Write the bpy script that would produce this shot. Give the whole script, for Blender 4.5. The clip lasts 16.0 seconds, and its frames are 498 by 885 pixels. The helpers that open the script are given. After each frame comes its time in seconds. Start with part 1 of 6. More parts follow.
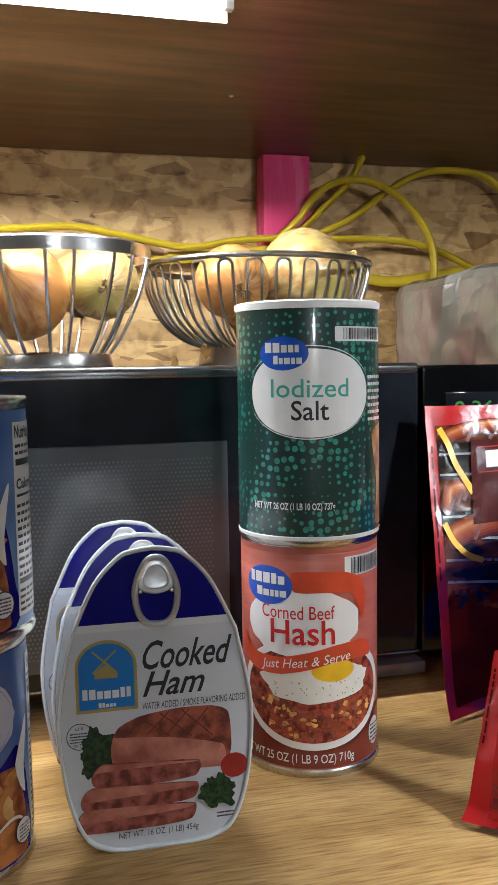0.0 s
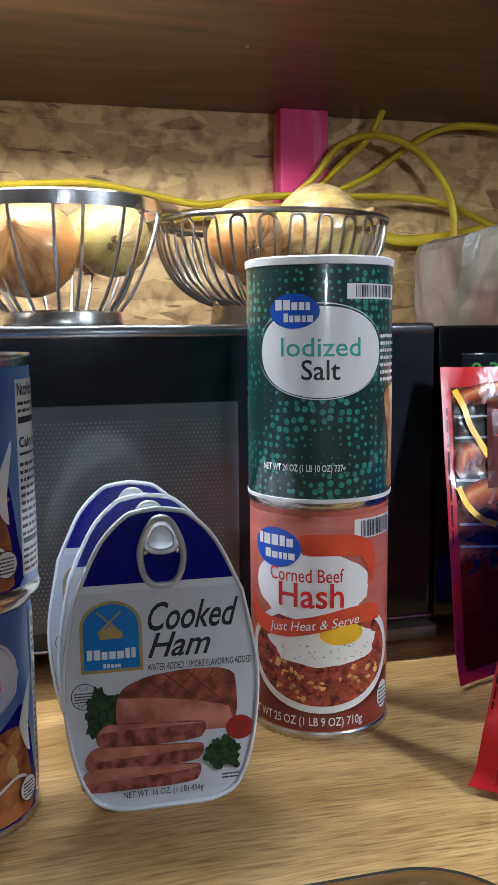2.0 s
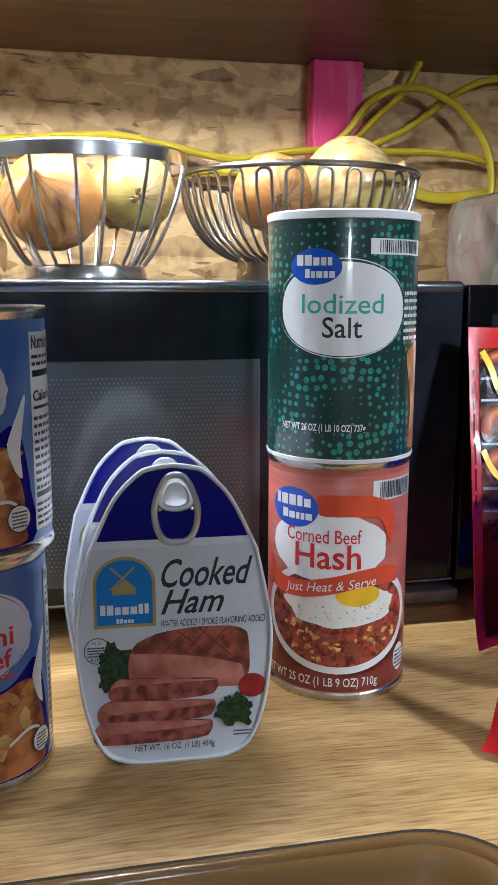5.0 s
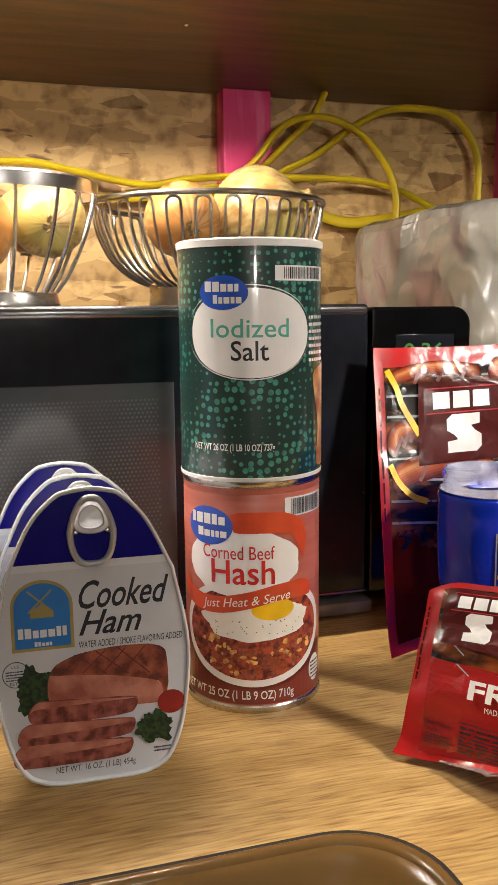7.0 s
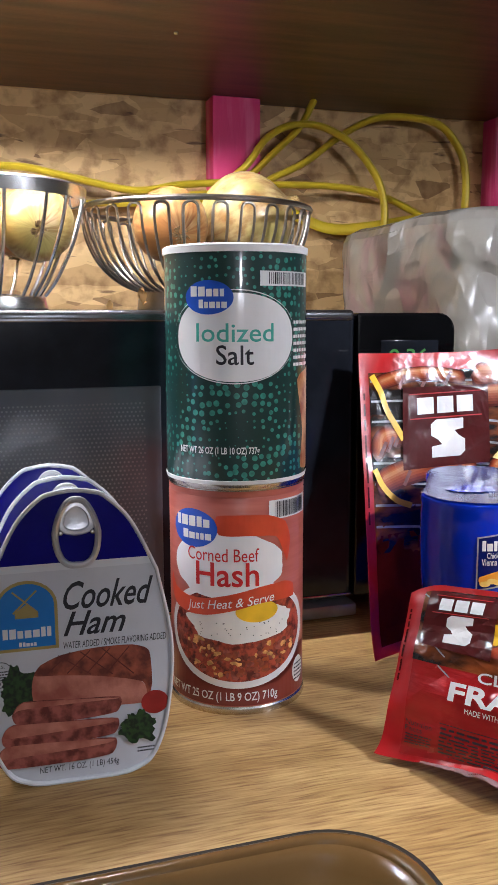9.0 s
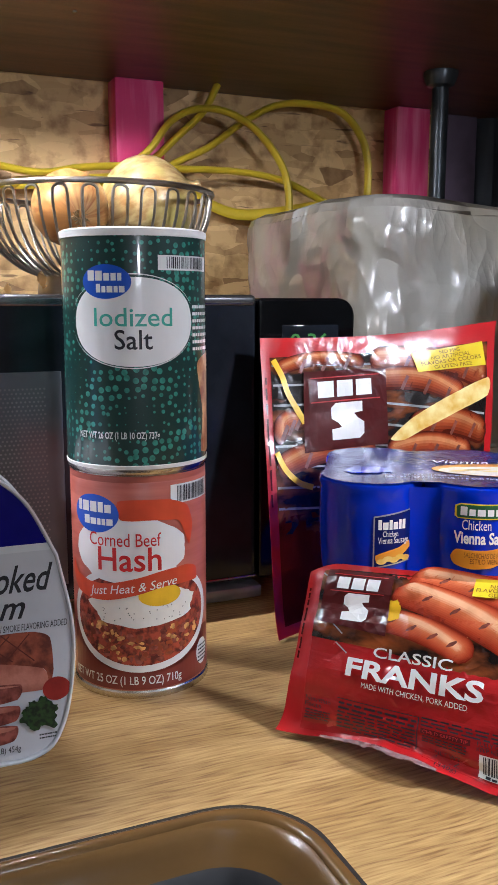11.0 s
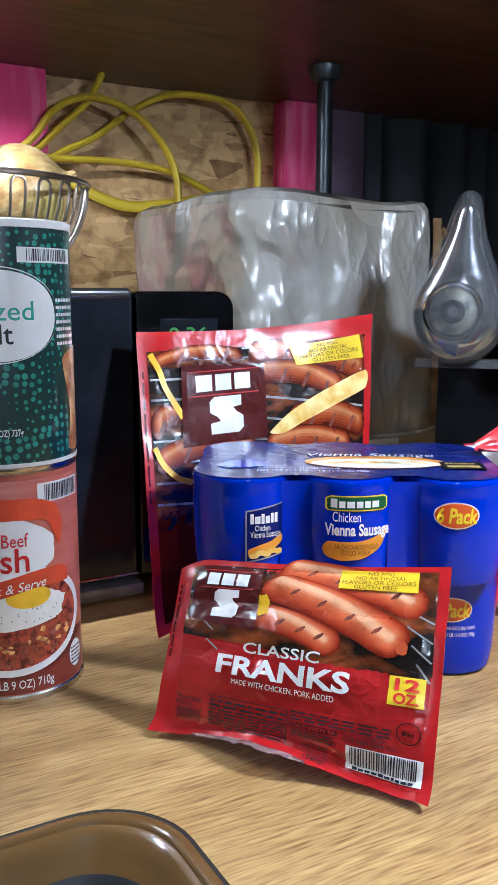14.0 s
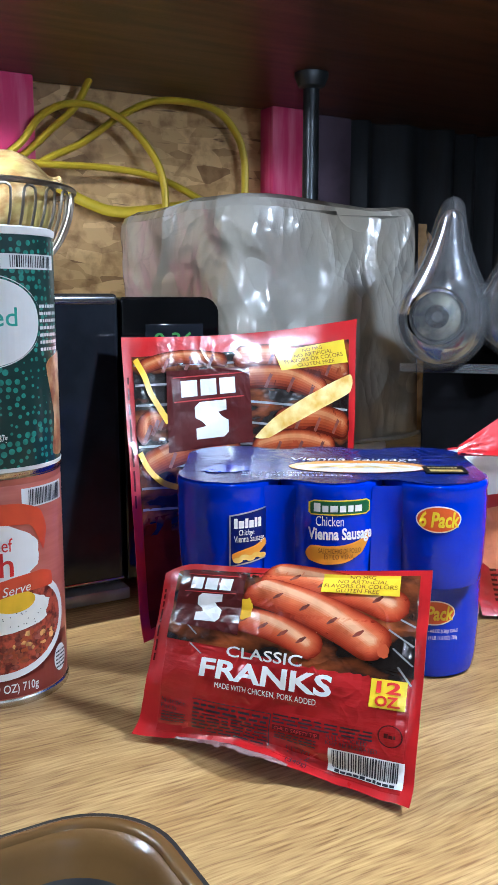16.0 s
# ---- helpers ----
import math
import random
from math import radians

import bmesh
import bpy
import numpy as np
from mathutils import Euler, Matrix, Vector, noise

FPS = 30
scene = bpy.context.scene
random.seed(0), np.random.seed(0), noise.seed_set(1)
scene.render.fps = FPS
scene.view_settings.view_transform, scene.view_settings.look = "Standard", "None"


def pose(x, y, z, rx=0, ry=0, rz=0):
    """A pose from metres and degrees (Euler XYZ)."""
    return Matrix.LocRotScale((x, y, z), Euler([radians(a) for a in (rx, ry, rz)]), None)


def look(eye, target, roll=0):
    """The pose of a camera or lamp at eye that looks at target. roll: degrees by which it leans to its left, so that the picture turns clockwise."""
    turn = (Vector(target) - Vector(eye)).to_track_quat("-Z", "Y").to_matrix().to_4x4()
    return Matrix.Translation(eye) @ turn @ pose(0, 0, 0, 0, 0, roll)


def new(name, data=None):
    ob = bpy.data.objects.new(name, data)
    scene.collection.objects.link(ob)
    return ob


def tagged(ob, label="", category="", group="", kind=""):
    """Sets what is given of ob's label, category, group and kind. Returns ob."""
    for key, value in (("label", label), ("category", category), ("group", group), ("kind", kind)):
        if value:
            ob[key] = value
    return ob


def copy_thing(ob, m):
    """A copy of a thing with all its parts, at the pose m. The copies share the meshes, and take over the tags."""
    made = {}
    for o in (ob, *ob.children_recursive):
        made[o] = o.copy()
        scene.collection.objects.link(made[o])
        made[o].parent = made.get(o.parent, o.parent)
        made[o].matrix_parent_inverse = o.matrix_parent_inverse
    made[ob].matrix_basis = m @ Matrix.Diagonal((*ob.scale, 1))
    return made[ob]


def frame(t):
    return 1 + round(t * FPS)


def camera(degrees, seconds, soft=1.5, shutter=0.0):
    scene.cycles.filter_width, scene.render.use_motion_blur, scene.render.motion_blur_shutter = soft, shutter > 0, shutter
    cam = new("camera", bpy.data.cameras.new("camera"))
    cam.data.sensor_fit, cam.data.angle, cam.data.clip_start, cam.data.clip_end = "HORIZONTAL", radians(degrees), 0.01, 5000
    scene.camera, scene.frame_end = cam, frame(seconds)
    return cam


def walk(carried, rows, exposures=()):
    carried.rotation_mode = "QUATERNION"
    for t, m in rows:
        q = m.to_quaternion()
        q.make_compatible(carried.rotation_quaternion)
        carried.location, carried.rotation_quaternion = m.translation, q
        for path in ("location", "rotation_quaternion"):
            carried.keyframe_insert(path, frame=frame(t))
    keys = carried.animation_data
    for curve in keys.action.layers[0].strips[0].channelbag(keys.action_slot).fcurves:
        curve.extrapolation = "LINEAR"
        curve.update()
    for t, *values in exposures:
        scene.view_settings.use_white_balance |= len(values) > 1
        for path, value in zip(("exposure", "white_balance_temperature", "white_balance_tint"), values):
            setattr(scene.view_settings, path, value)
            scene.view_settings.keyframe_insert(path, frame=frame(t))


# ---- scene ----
cam = camera(32.22, 16.0)
METRES, EYE, TILT, LEAN, TURN = 0.13, 0.28, -8.3, 0.0, 0.0
PATH = [
    (0, (-0.1330, 0.0428, 0.2411), (0.3920, 1.9642, 0.0602), -0.91),
    (0.5, (-0.1272, 0.0427, 0.2403), (0.4382, 1.9517, 0.0508), -0.70),
    (1, (-0.1237, 0.0442, 0.2401), (0.4334, 1.9546, 0.0409), -1.34),
    (1.5, (-0.1238, 0.0448, 0.2414), (0.4177, 1.9578, 0.0239), -1.01),
    (2, (-0.1257, 0.0507, 0.2386), (0.3555, 1.9736, -0.0275), -0.58),
    (2.5, (-0.1247, 0.0550, 0.2339), (0.2975, 1.9842, -0.0822), -0.04),
    (3, (-0.1242, 0.0569, 0.2354), (0.2674, 1.9865, -0.1159), 0.80),
    (3.5, (-0.1152, 0.0570, 0.2320), (0.2677, 1.9872, -0.1253), 0.10),
    (5.8, (-0.1181, 0.0500, 0.2378), (0.3314, 1.9672, -0.1120), 0.57),
    (6, (-0.1183, 0.0464, 0.2372), (0.3732, 1.9558, -0.0985), 0.32),
    (6.5, (-0.1157, 0.0403, 0.2377), (0.4458, 1.9342, -0.0752), -0.29),
    (7, (-0.1143, 0.0398, 0.2387), (0.4638, 1.9292, -0.0713), -0.53),
    (7.5, (-0.1149, 0.0383, 0.2389), (0.4664, 1.9271, -0.0682), -0.47),
    (8, (-0.1152, 0.0373, 0.2388), (0.4741, 1.9246, -0.0624), -0.25),
    (10.3, (-0.1095, 0.0308, 0.2370), (0.5508, 1.8947, -0.0627), -0.37),
    (10.5, (-0.1119, 0.0320, 0.2377), (0.5867, 1.8794, -0.0765), 0.00),
    (11, (-0.1071, 0.0278, 0.2375), (0.6790, 1.8372, -0.0916), 0.05),
    (11.5, (-0.0994, 0.0244, 0.2367), (0.7594, 1.7984, -0.1029), 0.01),
    (12, (-0.0924, 0.0228, 0.2381), (0.8271, 1.7658, -0.1030), 0.08),
    (12.5, (-0.0881, 0.0234, 0.2394), (0.8644, 1.7497, -0.0960), -0.13),
    (13, (-0.0841, 0.0230, 0.2380), (0.8824, 1.7393, -0.1089), -0.12),
    (13.5, (-0.0839, 0.0241, 0.2383), (0.8811, 1.7410, -0.1093), 0.05),
    (14, (-0.0838, 0.0228, 0.2376), (0.8876, 1.7369, -0.1065), 0.08),
    (14.5, (-0.0836, 0.0219, 0.2379), (0.8949, 1.7327, -0.1025), 0.15),
    (15, (-0.0825, 0.0188, 0.2379), (0.8990, 1.7291, -0.0959), 0.05),
    (15.5, (-0.0825, 0.0185, 0.2385), (0.9016, 1.7279, -0.0929), 0.05),
    (16, (-0.0815, 0.0181, 0.2384), (0.9090, 1.7232, -0.0957), 0.03),
]
# the clip's white balance drifts: warm about 7 s, cooler towards the end
TONES = [(0.0, -0.08, 6100, 4), (0.5, -0.16, 7300, 9), (1.0, -0.23, 6200, 9), (1.5, -0.25, 5800, 8), (2.0, -0.20, 5550, 5), (3.0, 0.03, 5450, 4), (3.5, 0.05, 5450, 4), (6.0, 0.02, 5600, 5), (6.5, 0.14, 6750, 9), (7.0, 0.05, 7600, 11), (7.5, -0.03, 6500, 12), (8.0, -0.09, 6000, 13), (10.5, -0.13, 5900, 12), (12.5, 0.02, 5450, 9), (14.0, 0.08, 5250, 7), (16.0, 0.11, 5150, 5)]
walk(cam, [(t, look(eye, target, roll)) for t, eye, target, roll in PATH], TONES)

# ---- light ----
world = bpy.data.worlds.new("room_air")
scene.world = world
world.use_nodes = True
world.node_tree.nodes["Background"].inputs[0].default_value = (0.9, 0.95, 1.0, 1)
world.node_tree.nodes["Background"].inputs[1].default_value = 0.02
STRIP_POWER, FILL_POWER, SMALL_POWER, CEILING_POWER = 1500.0, 500.0, 320.0, 1.3


# ---- materials ----
def nodes_of(name):
    m = bpy.data.materials.new(name)
    m.use_nodes = True
    return m, m.node_tree.nodes, m.node_tree.links, m.node_tree.nodes["Principled BSDF"]


def rgba(c):
    return (c[0], c[1], c[2], 1.0)


def mat(name, col, rough=0.5, metal=0.0, var=0.1, scale=60.0, stretch=(1, 1, 1), col2=None, bump=0.0, bscale=300.0,
        coat=0.0, detail=6.0, lo=0.35, hi=0.65, rvar=0.015, crinkle=0.0):
    """A surface with two scales of colour, uneven gloss and fine relief."""
    m, n, l, b = nodes_of(name)
    tc = n.new("ShaderNodeTexCoord")
    mp = n.new("ShaderNodeMapping")
    mp.inputs["Scale"].default_value = stretch
    l.new(tc.outputs["Object"], mp.inputs["Vector"])
    nz = n.new("ShaderNodeTexNoise")
    nz.inputs["Scale"].default_value, nz.inputs["Detail"].default_value = scale, detail
    l.new(mp.outputs["Vector"], nz.inputs["Vector"])
    rp = n.new("ShaderNodeValToRGB")
    rp.color_ramp.elements[0].position, rp.color_ramp.elements[1].position = lo, hi
    a = [max(0.0, c * (1 - var)) for c in col]
    z = [min(1.0, c * (1 + var)) for c in col] if col2 is None else col2
    rp.color_ramp.elements[0].color, rp.color_ramp.elements[1].color = rgba(a), rgba(z)
    l.new(nz.outputs["Fac"], rp.inputs["Fac"])
    l.new(rp.outputs["Color"], b.inputs["Base Color"])
    n2 = n.new("ShaderNodeTexNoise")
    n2.inputs["Scale"].default_value, n2.inputs["Detail"].default_value = bscale, 4
    l.new(mp.outputs["Vector"], n2.inputs["Vector"])
    mr = n.new("ShaderNodeMapRange")
    mr.inputs["To Min"].default_value, mr.inputs["To Max"].default_value = max(0.02, rough - rvar), min(1, rough + rvar)
    l.new(n2.outputs["Fac"], mr.inputs["Value"])
    l.new(mr.outputs["Result"], b.inputs["Roughness"])
    b.inputs["Metallic"].default_value = metal
    b.inputs["Coat Weight"].default_value, b.inputs["Coat Roughness"].default_value = coat, 0.12
    if bump:
        bp = n.new("ShaderNodeBump")
        bp.inputs["Strength"].default_value, bp.inputs["Distance"].default_value = bump, 0.002
        l.new(n2.outputs["Fac"], bp.inputs["Height"])
        l.new(bp.outputs["Normal"], b.inputs["Normal"])
    if crinkle:
        last = creases(n, l, tc.outputs["Object"], crinkle, bp.outputs["Normal"] if bump else None)
        l.new(last, b.inputs["Normal"])
        l.new(last, b.inputs["Coat Normal"])
    return m


def creases(n, l, vec, depth, under=None):
    """Sharp thin creases of stretched film, thick in some patches and absent in others."""
    total = None
    for sc, dist, amt in ((26.0, 1.6, 1.0), (70.0, 1.0, 0.45)):
        nz = n.new("ShaderNodeTexNoise")
        nz.inputs["Scale"].default_value, nz.inputs["Detail"].default_value, nz.inputs["Distortion"].default_value = sc, 1.0, dist
        l.new(vec, nz.inputs["Vector"])
        fold = n.new("ShaderNodeMath")
        fold.operation = "PINGPONG"
        fold.inputs[1].default_value = 0.5
        l.new(nz.outputs["Fac"], fold.inputs[0])
        mu = n.new("ShaderNodeMath")
        mu.operation = "MULTIPLY"
        mu.inputs[1].default_value = amt
        l.new(fold.outputs[0], mu.inputs[0])
        if total is None:
            total = mu
        else:
            ad = n.new("ShaderNodeMath")
            l.new(total.outputs[0], ad.inputs[0])
            l.new(mu.outputs[0], ad.inputs[1])
            total = ad
    patch = n.new("ShaderNodeTexNoise")
    patch.inputs["Scale"].default_value = 9.0
    l.new(vec, patch.inputs["Vector"])
    pr = n.new("ShaderNodeMapRange")
    pr.inputs["From Min"].default_value, pr.inputs["From Max"].default_value = 0.42, 0.60
    pr.inputs["To Min"].default_value, pr.inputs["To Max"].default_value = 0.15, 1.0
    l.new(patch.outputs["Fac"], pr.inputs["Value"])
    mm = n.new("ShaderNodeMath")
    mm.operation = "MULTIPLY"
    l.new(total.outputs[0], mm.inputs[0])
    l.new(pr.outputs["Result"], mm.inputs[1])
    bp = n.new("ShaderNodeBump")
    bp.inputs["Strength"].default_value, bp.inputs["Distance"].default_value = 1.0, depth
    l.new(mm.outputs[0], bp.inputs["Height"])
    if under is not None:
        l.new(under, bp.inputs["Normal"])
    return bp.outputs["Normal"]


def glow(name, col, power, skin=(0.8, 0.8, 0.8)):
    m, n, l, b = nodes_of(name)
    b.inputs["Base Color"].default_value = rgba(skin)
    b.inputs["Emission Color"].default_value = rgba(col)
    b.inputs["Emission Strength"].default_value = power
    return m


def oak(name):
    """Printed oak worktop: long fine grain with broad darker figures."""
    m, n, l, b = nodes_of(name)
    tc = n.new("ShaderNodeTexCoord")
    warp = n.new("ShaderNodeTexNoise")
    warp.inputs["Scale"].default_value, warp.inputs["Detail"].default_value = 5.0, 2
    l.new(tc.outputs["Object"], warp.inputs["Vector"])
    mixv = n.new("ShaderNodeVectorMath")
    mixv.operation = "MULTIPLY_ADD"
    mixv.inputs[1].default_value = (0.0, 0.025, 0.0)
    l.new(warp.outputs["Color"], mixv.inputs[0])
    l.new(tc.outputs["Object"], mixv.inputs[2])
    mp = n.new("ShaderNodeMapping")
    mp.inputs["Scale"].default_value = (20, 270, 30)
    l.new(mixv.outputs["Vector"], mp.inputs["Vector"])
    grain = n.new("ShaderNodeTexNoise")
    grain.inputs["Scale"].default_value, grain.inputs["Detail"].default_value = 2.2, 8
    l.new(mp.outputs["Vector"], grain.inputs["Vector"])
    rp = n.new("ShaderNodeValToRGB")
    e = rp.color_ramp.elements
    e[0].position, e[0].color = 0.30, rgba((0.265, 0.135, 0.045))
    e[1].position, e[1].color = 0.66, rgba((0.60, 0.405, 0.170))
    mid = e.new(0.47)
    mid.color = rgba((0.455, 0.285, 0.112))
    l.new(grain.outputs["Fac"], rp.inputs["Fac"])
    mp2 = n.new("ShaderNodeMapping")
    mp2.inputs["Scale"].default_value = (2.2, 16, 10)
    l.new(mixv.outputs["Vector"], mp2.inputs["Vector"])
    broad = n.new("ShaderNodeTexNoise")
    broad.inputs["Scale"].default_value, broad.inputs["Detail"].default_value = 2.0, 3
    l.new(mp2.outputs["Vector"], broad.inputs["Vector"])
    r2 = n.new("ShaderNodeValToRGB")
    r2.color_ramp.elements[0].position, r2.color_ramp.elements[0].color = 0.35, rgba((0.70, 0.63, 0.54))
    r2.color_ramp.elements[1].position, r2.color_ramp.elements[1].color = 0.62, rgba((1, 1, 1))
    l.new(broad.outputs["Fac"], r2.inputs["Fac"])
    mx = n.new("ShaderNodeMix")
    mx.data_type, mx.blend_type = "RGBA", "MULTIPLY"
    mx.inputs["Factor"].default_value = 1.0
    l.new(rp.outputs["Color"], mx.inputs[6])
    l.new(r2.outputs["Color"], mx.inputs[7])
    l.new(mx.outputs[2], b.inputs["Base Color"])
    b.inputs["Roughness"].default_value = 0.38
    bp = n.new("ShaderNodeBump")
    bp.inputs["Strength"].default_value, bp.inputs["Distance"].default_value = 0.15, 0.0006
    l.new(grain.outputs["Fac"], bp.inputs["Height"])
    l.new(bp.outputs["Normal"], b.inputs["Normal"])
    return m


def strand_board(name):
    """Oriented strand board: overlapping pale flakes turned in two directions, with dark gaps."""
    m, n, l, b = nodes_of(name)
    tc = n.new("ShaderNodeTexCoord")
    warp = n.new("ShaderNodeTexNoise")
    warp.inputs["Scale"].default_value, warp.inputs["Detail"].default_value = 22, 5
    l.new(tc.outputs["Object"], warp.inputs["Vector"])
    add = n.new("ShaderNodeVectorMath")
    add.operation = "MULTIPLY_ADD"
    add.inputs[1].default_value = (0.016, 0.0, 0.012)
    l.new(warp.outputs["Color"], add.inputs[0])
    l.new(tc.outputs["Object"], add.inputs[2])
    layers = []
    for turn, sc in ((0.35, (20, 1, 60)), (-0.8, (24, 1, 66))):
        mp = n.new("ShaderNodeMapping")
        mp.inputs["Rotation"].default_value = (0, turn, 0)
        mp.inputs["Scale"].default_value = sc
        l.new(add.outputs["Vector"], mp.inputs["Vector"])
        vo = n.new("ShaderNodeTexVoronoi")
        vo.inputs["Scale"].default_value = 1.0
        l.new(mp.outputs["Vector"], vo.inputs["Vector"])
        sp = n.new("ShaderNodeSeparateColor")
        l.new(vo.outputs["Color"], sp.inputs["Color"])
        rp = n.new("ShaderNodeValToRGB")
        e = rp.color_ramp.elements
        e[0].position, e[0].color = 0.0, rgba((0.26, 0.145, 0.055))
        e[1].position, e[1].color = 1.0, rgba((0.68, 0.455, 0.20))
        k = e.new(0.09)
        k.color = rgba((0.46, 0.285, 0.110))
        l.new(sp.outputs[0], rp.inputs["Fac"])
        layers.append((rp, vo, sp))
    sel = n.new("ShaderNodeMath")
    sel.operation = "GREATER_THAN"
    sel.inputs[1].default_value = 0.5
    l.new(layers[0][2].outputs[1], sel.inputs[0])
    mx = n.new("ShaderNodeMix")
    mx.data_type = "RGBA"
    l.new(sel.outputs[0], mx.inputs["Factor"])
    l.new(layers[0][0].outputs["Color"], mx.inputs[6])
    l.new(layers[1][0].outputs["Color"], mx.inputs[7])
    fine = n.new("ShaderNodeTexNoise")
    fine.inputs["Scale"].default_value, fine.inputs["Detail"].default_value = 38, 10
    l.new(tc.outputs["Object"], fine.inputs["Vector"])
    r3 = n.new("ShaderNodeValToRGB")
    r3.color_ramp.elements[0].position, r3.color_ramp.elements[0].color = 0.34, rgba((0.45, 0.36, 0.27))
    r3.color_ramp.elements[1].position, r3.color_ramp.elements[1].color = 0.52, rgba((1, 1, 1))
    l.new(fine.outputs["Fac"], r3.inputs["Fac"])
    m2 = n.new("ShaderNodeMix")
    m2.data_type, m2.blend_type = "RGBA", "MULTIPLY"
    m2.inputs["Factor"].default_value = 0.8
    l.new(mx.outputs[2], m2.inputs[6])
    l.new(r3.outputs["Color"], m2.inputs[7])
    dark = None
    for turn, sc in ((0.25, (9, 1, 70)), (-1.0, (10, 1, 80)), (0.9, (11, 1, 75))):
        mp = n.new("ShaderNodeMapping")
        mp.inputs["Rotation"].default_value, mp.inputs["Scale"].default_value = (0, turn, 0), sc
        l.new(tc.outputs["Object"], mp.inputs["Vector"])
        sl = n.new("ShaderNodeTexNoise")
        sl.inputs["Scale"].default_value, sl.inputs["Detail"].default_value, sl.inputs["Distortion"].default_value = 1.0, 5, 0.6
        l.new(mp.outputs["Vector"], sl.inputs["Vector"])
        mr = n.new("ShaderNodeMapRange")
        mr.inputs["From Min"].default_value, mr.inputs["From Max"].default_value = 0.675, 0.71
        l.new(sl.outputs["Fac"], mr.inputs["Value"])
        if dark is None:
            dark = mr.outputs["Result"]
        else:
            big = n.new("ShaderNodeMath")
            big.operation = "MAXIMUM"
            l.new(dark, big.inputs[0])
            l.new(mr.outputs["Result"], big.inputs[1])
            dark = big.outputs[0]
    half = n.new("ShaderNodeMath")
    half.operation = "MULTIPLY"
    half.inputs[1].default_value = 0.8
    l.new(dark, half.inputs[0])
    m3 = n.new("ShaderNodeMix")
    m3.data_type = "RGBA"
    l.new(half.outputs[0], m3.inputs["Factor"])
    l.new(m2.outputs[2], m3.inputs[6])
    m3.inputs[7].default_value = rgba((0.10, 0.045, 0.018))
    m2 = m3
    l.new(m2.outputs[2], b.inputs["Base Color"])
    b.inputs["Roughness"].default_value = 0.62
    bp = n.new("ShaderNodeBump")
    bp.inputs["Strength"].default_value, bp.inputs["Distance"].default_value = 0.5, 0.002
    l.new(mx.outputs[2], bp.inputs["Height"])
    l.new(bp.outputs["Normal"], b.inputs["Normal"])
    return m


def dotted_print(name, ground, dot, radius, pitch):
    """Printed dots in uneven sizes round a can; the can's axis is local z."""
    m, n, l, b = nodes_of(name)
    tc = n.new("ShaderNodeTexCoord")
    sx = n.new("ShaderNodeSeparateXYZ")
    l.new(tc.outputs["Object"], sx.inputs["Vector"])
    at = n.new("ShaderNodeMath")
    at.operation = "ARCTAN2"
    l.new(sx.outputs["Y"], at.inputs[0])
    l.new(sx.outputs["X"], at.inputs[1])
    mu = n.new("ShaderNodeMath")
    mu.operation = "MULTIPLY"
    mu.inputs[1].default_value = radius
    l.new(at.outputs[0], mu.inputs[0])
    cb = n.new("ShaderNodeCombineXYZ")
    l.new(mu.outputs[0], cb.inputs["X"])
    l.new(sx.outputs["Z"], cb.inputs["Y"])
    vo = n.new("ShaderNodeTexVoronoi")
    vo.voronoi_dimensions = "2D"
    vo.inputs["Scale"].default_value, vo.inputs["Randomness"].default_value = 1.0 / pitch, 0.55
    l.new(cb.outputs["Vector"], vo.inputs["Vector"])
    nz = n.new("ShaderNodeTexNoise")
    nz.inputs["Scale"].default_value, nz.inputs["Detail"].default_value = 32, 1
    l.new(cb.outputs["Vector"], nz.inputs["Vector"])
    mr = n.new("ShaderNodeMapRange")
    mr.inputs["From Min"].default_value, mr.inputs["From Max"].default_value = 0.34, 0.62
    mr.inputs["To Min"].default_value, mr.inputs["To Max"].default_value = 0.05, 0.37
    l.new(nz.outputs["Fac"], mr.inputs["Value"])
    df = n.new("ShaderNodeMath")
    df.operation = "SUBTRACT"
    l.new(mr.outputs["Result"], df.inputs[0])
    l.new(vo.outputs["Distance"], df.inputs[1])
    ed = n.new("ShaderNodeMapRange")
    ed.inputs["From Min"].default_value, ed.inputs["From Max"].default_value = 0.0, 0.04
    l.new(df.outputs[0], ed.inputs["Value"])
    n3 = n.new("ShaderNodeTexNoise")
    n3.inputs["Scale"].default_value = 260
    l.new(tc.outputs["Object"], n3.inputs["Vector"])
    fd = n.new("ShaderNodeMath")
    fd.operation = "MULTIPLY"
    l.new(ed.outputs["Result"], fd.inputs[0])
    m3 = n.new("ShaderNodeMapRange")
    m3.inputs["From Min"].default_value, m3.inputs["From Max"].default_value = 0.3, 0.6
    m3.inputs["To Min"].default_value = 0.45
    l.new(n3.outputs["Fac"], m3.inputs["Value"])
    l.new(m3.outputs["Result"], fd.inputs[1])
    mx = n.new("ShaderNodeMix")
    mx.data_type = "RGBA"
    l.new(fd.outputs[0], mx.inputs["Factor"])
    mx.inputs[6].default_value, mx.inputs[7].default_value = rgba(ground), rgba(dot)
    l.new(mx.outputs[2], b.inputs["Base Color"])
    b.inputs["Roughness"].default_value = 0.34
    b.inputs["Coat Weight"].default_value, b.inputs["Coat Roughness"].default_value = 1.0, 0.06
    return m


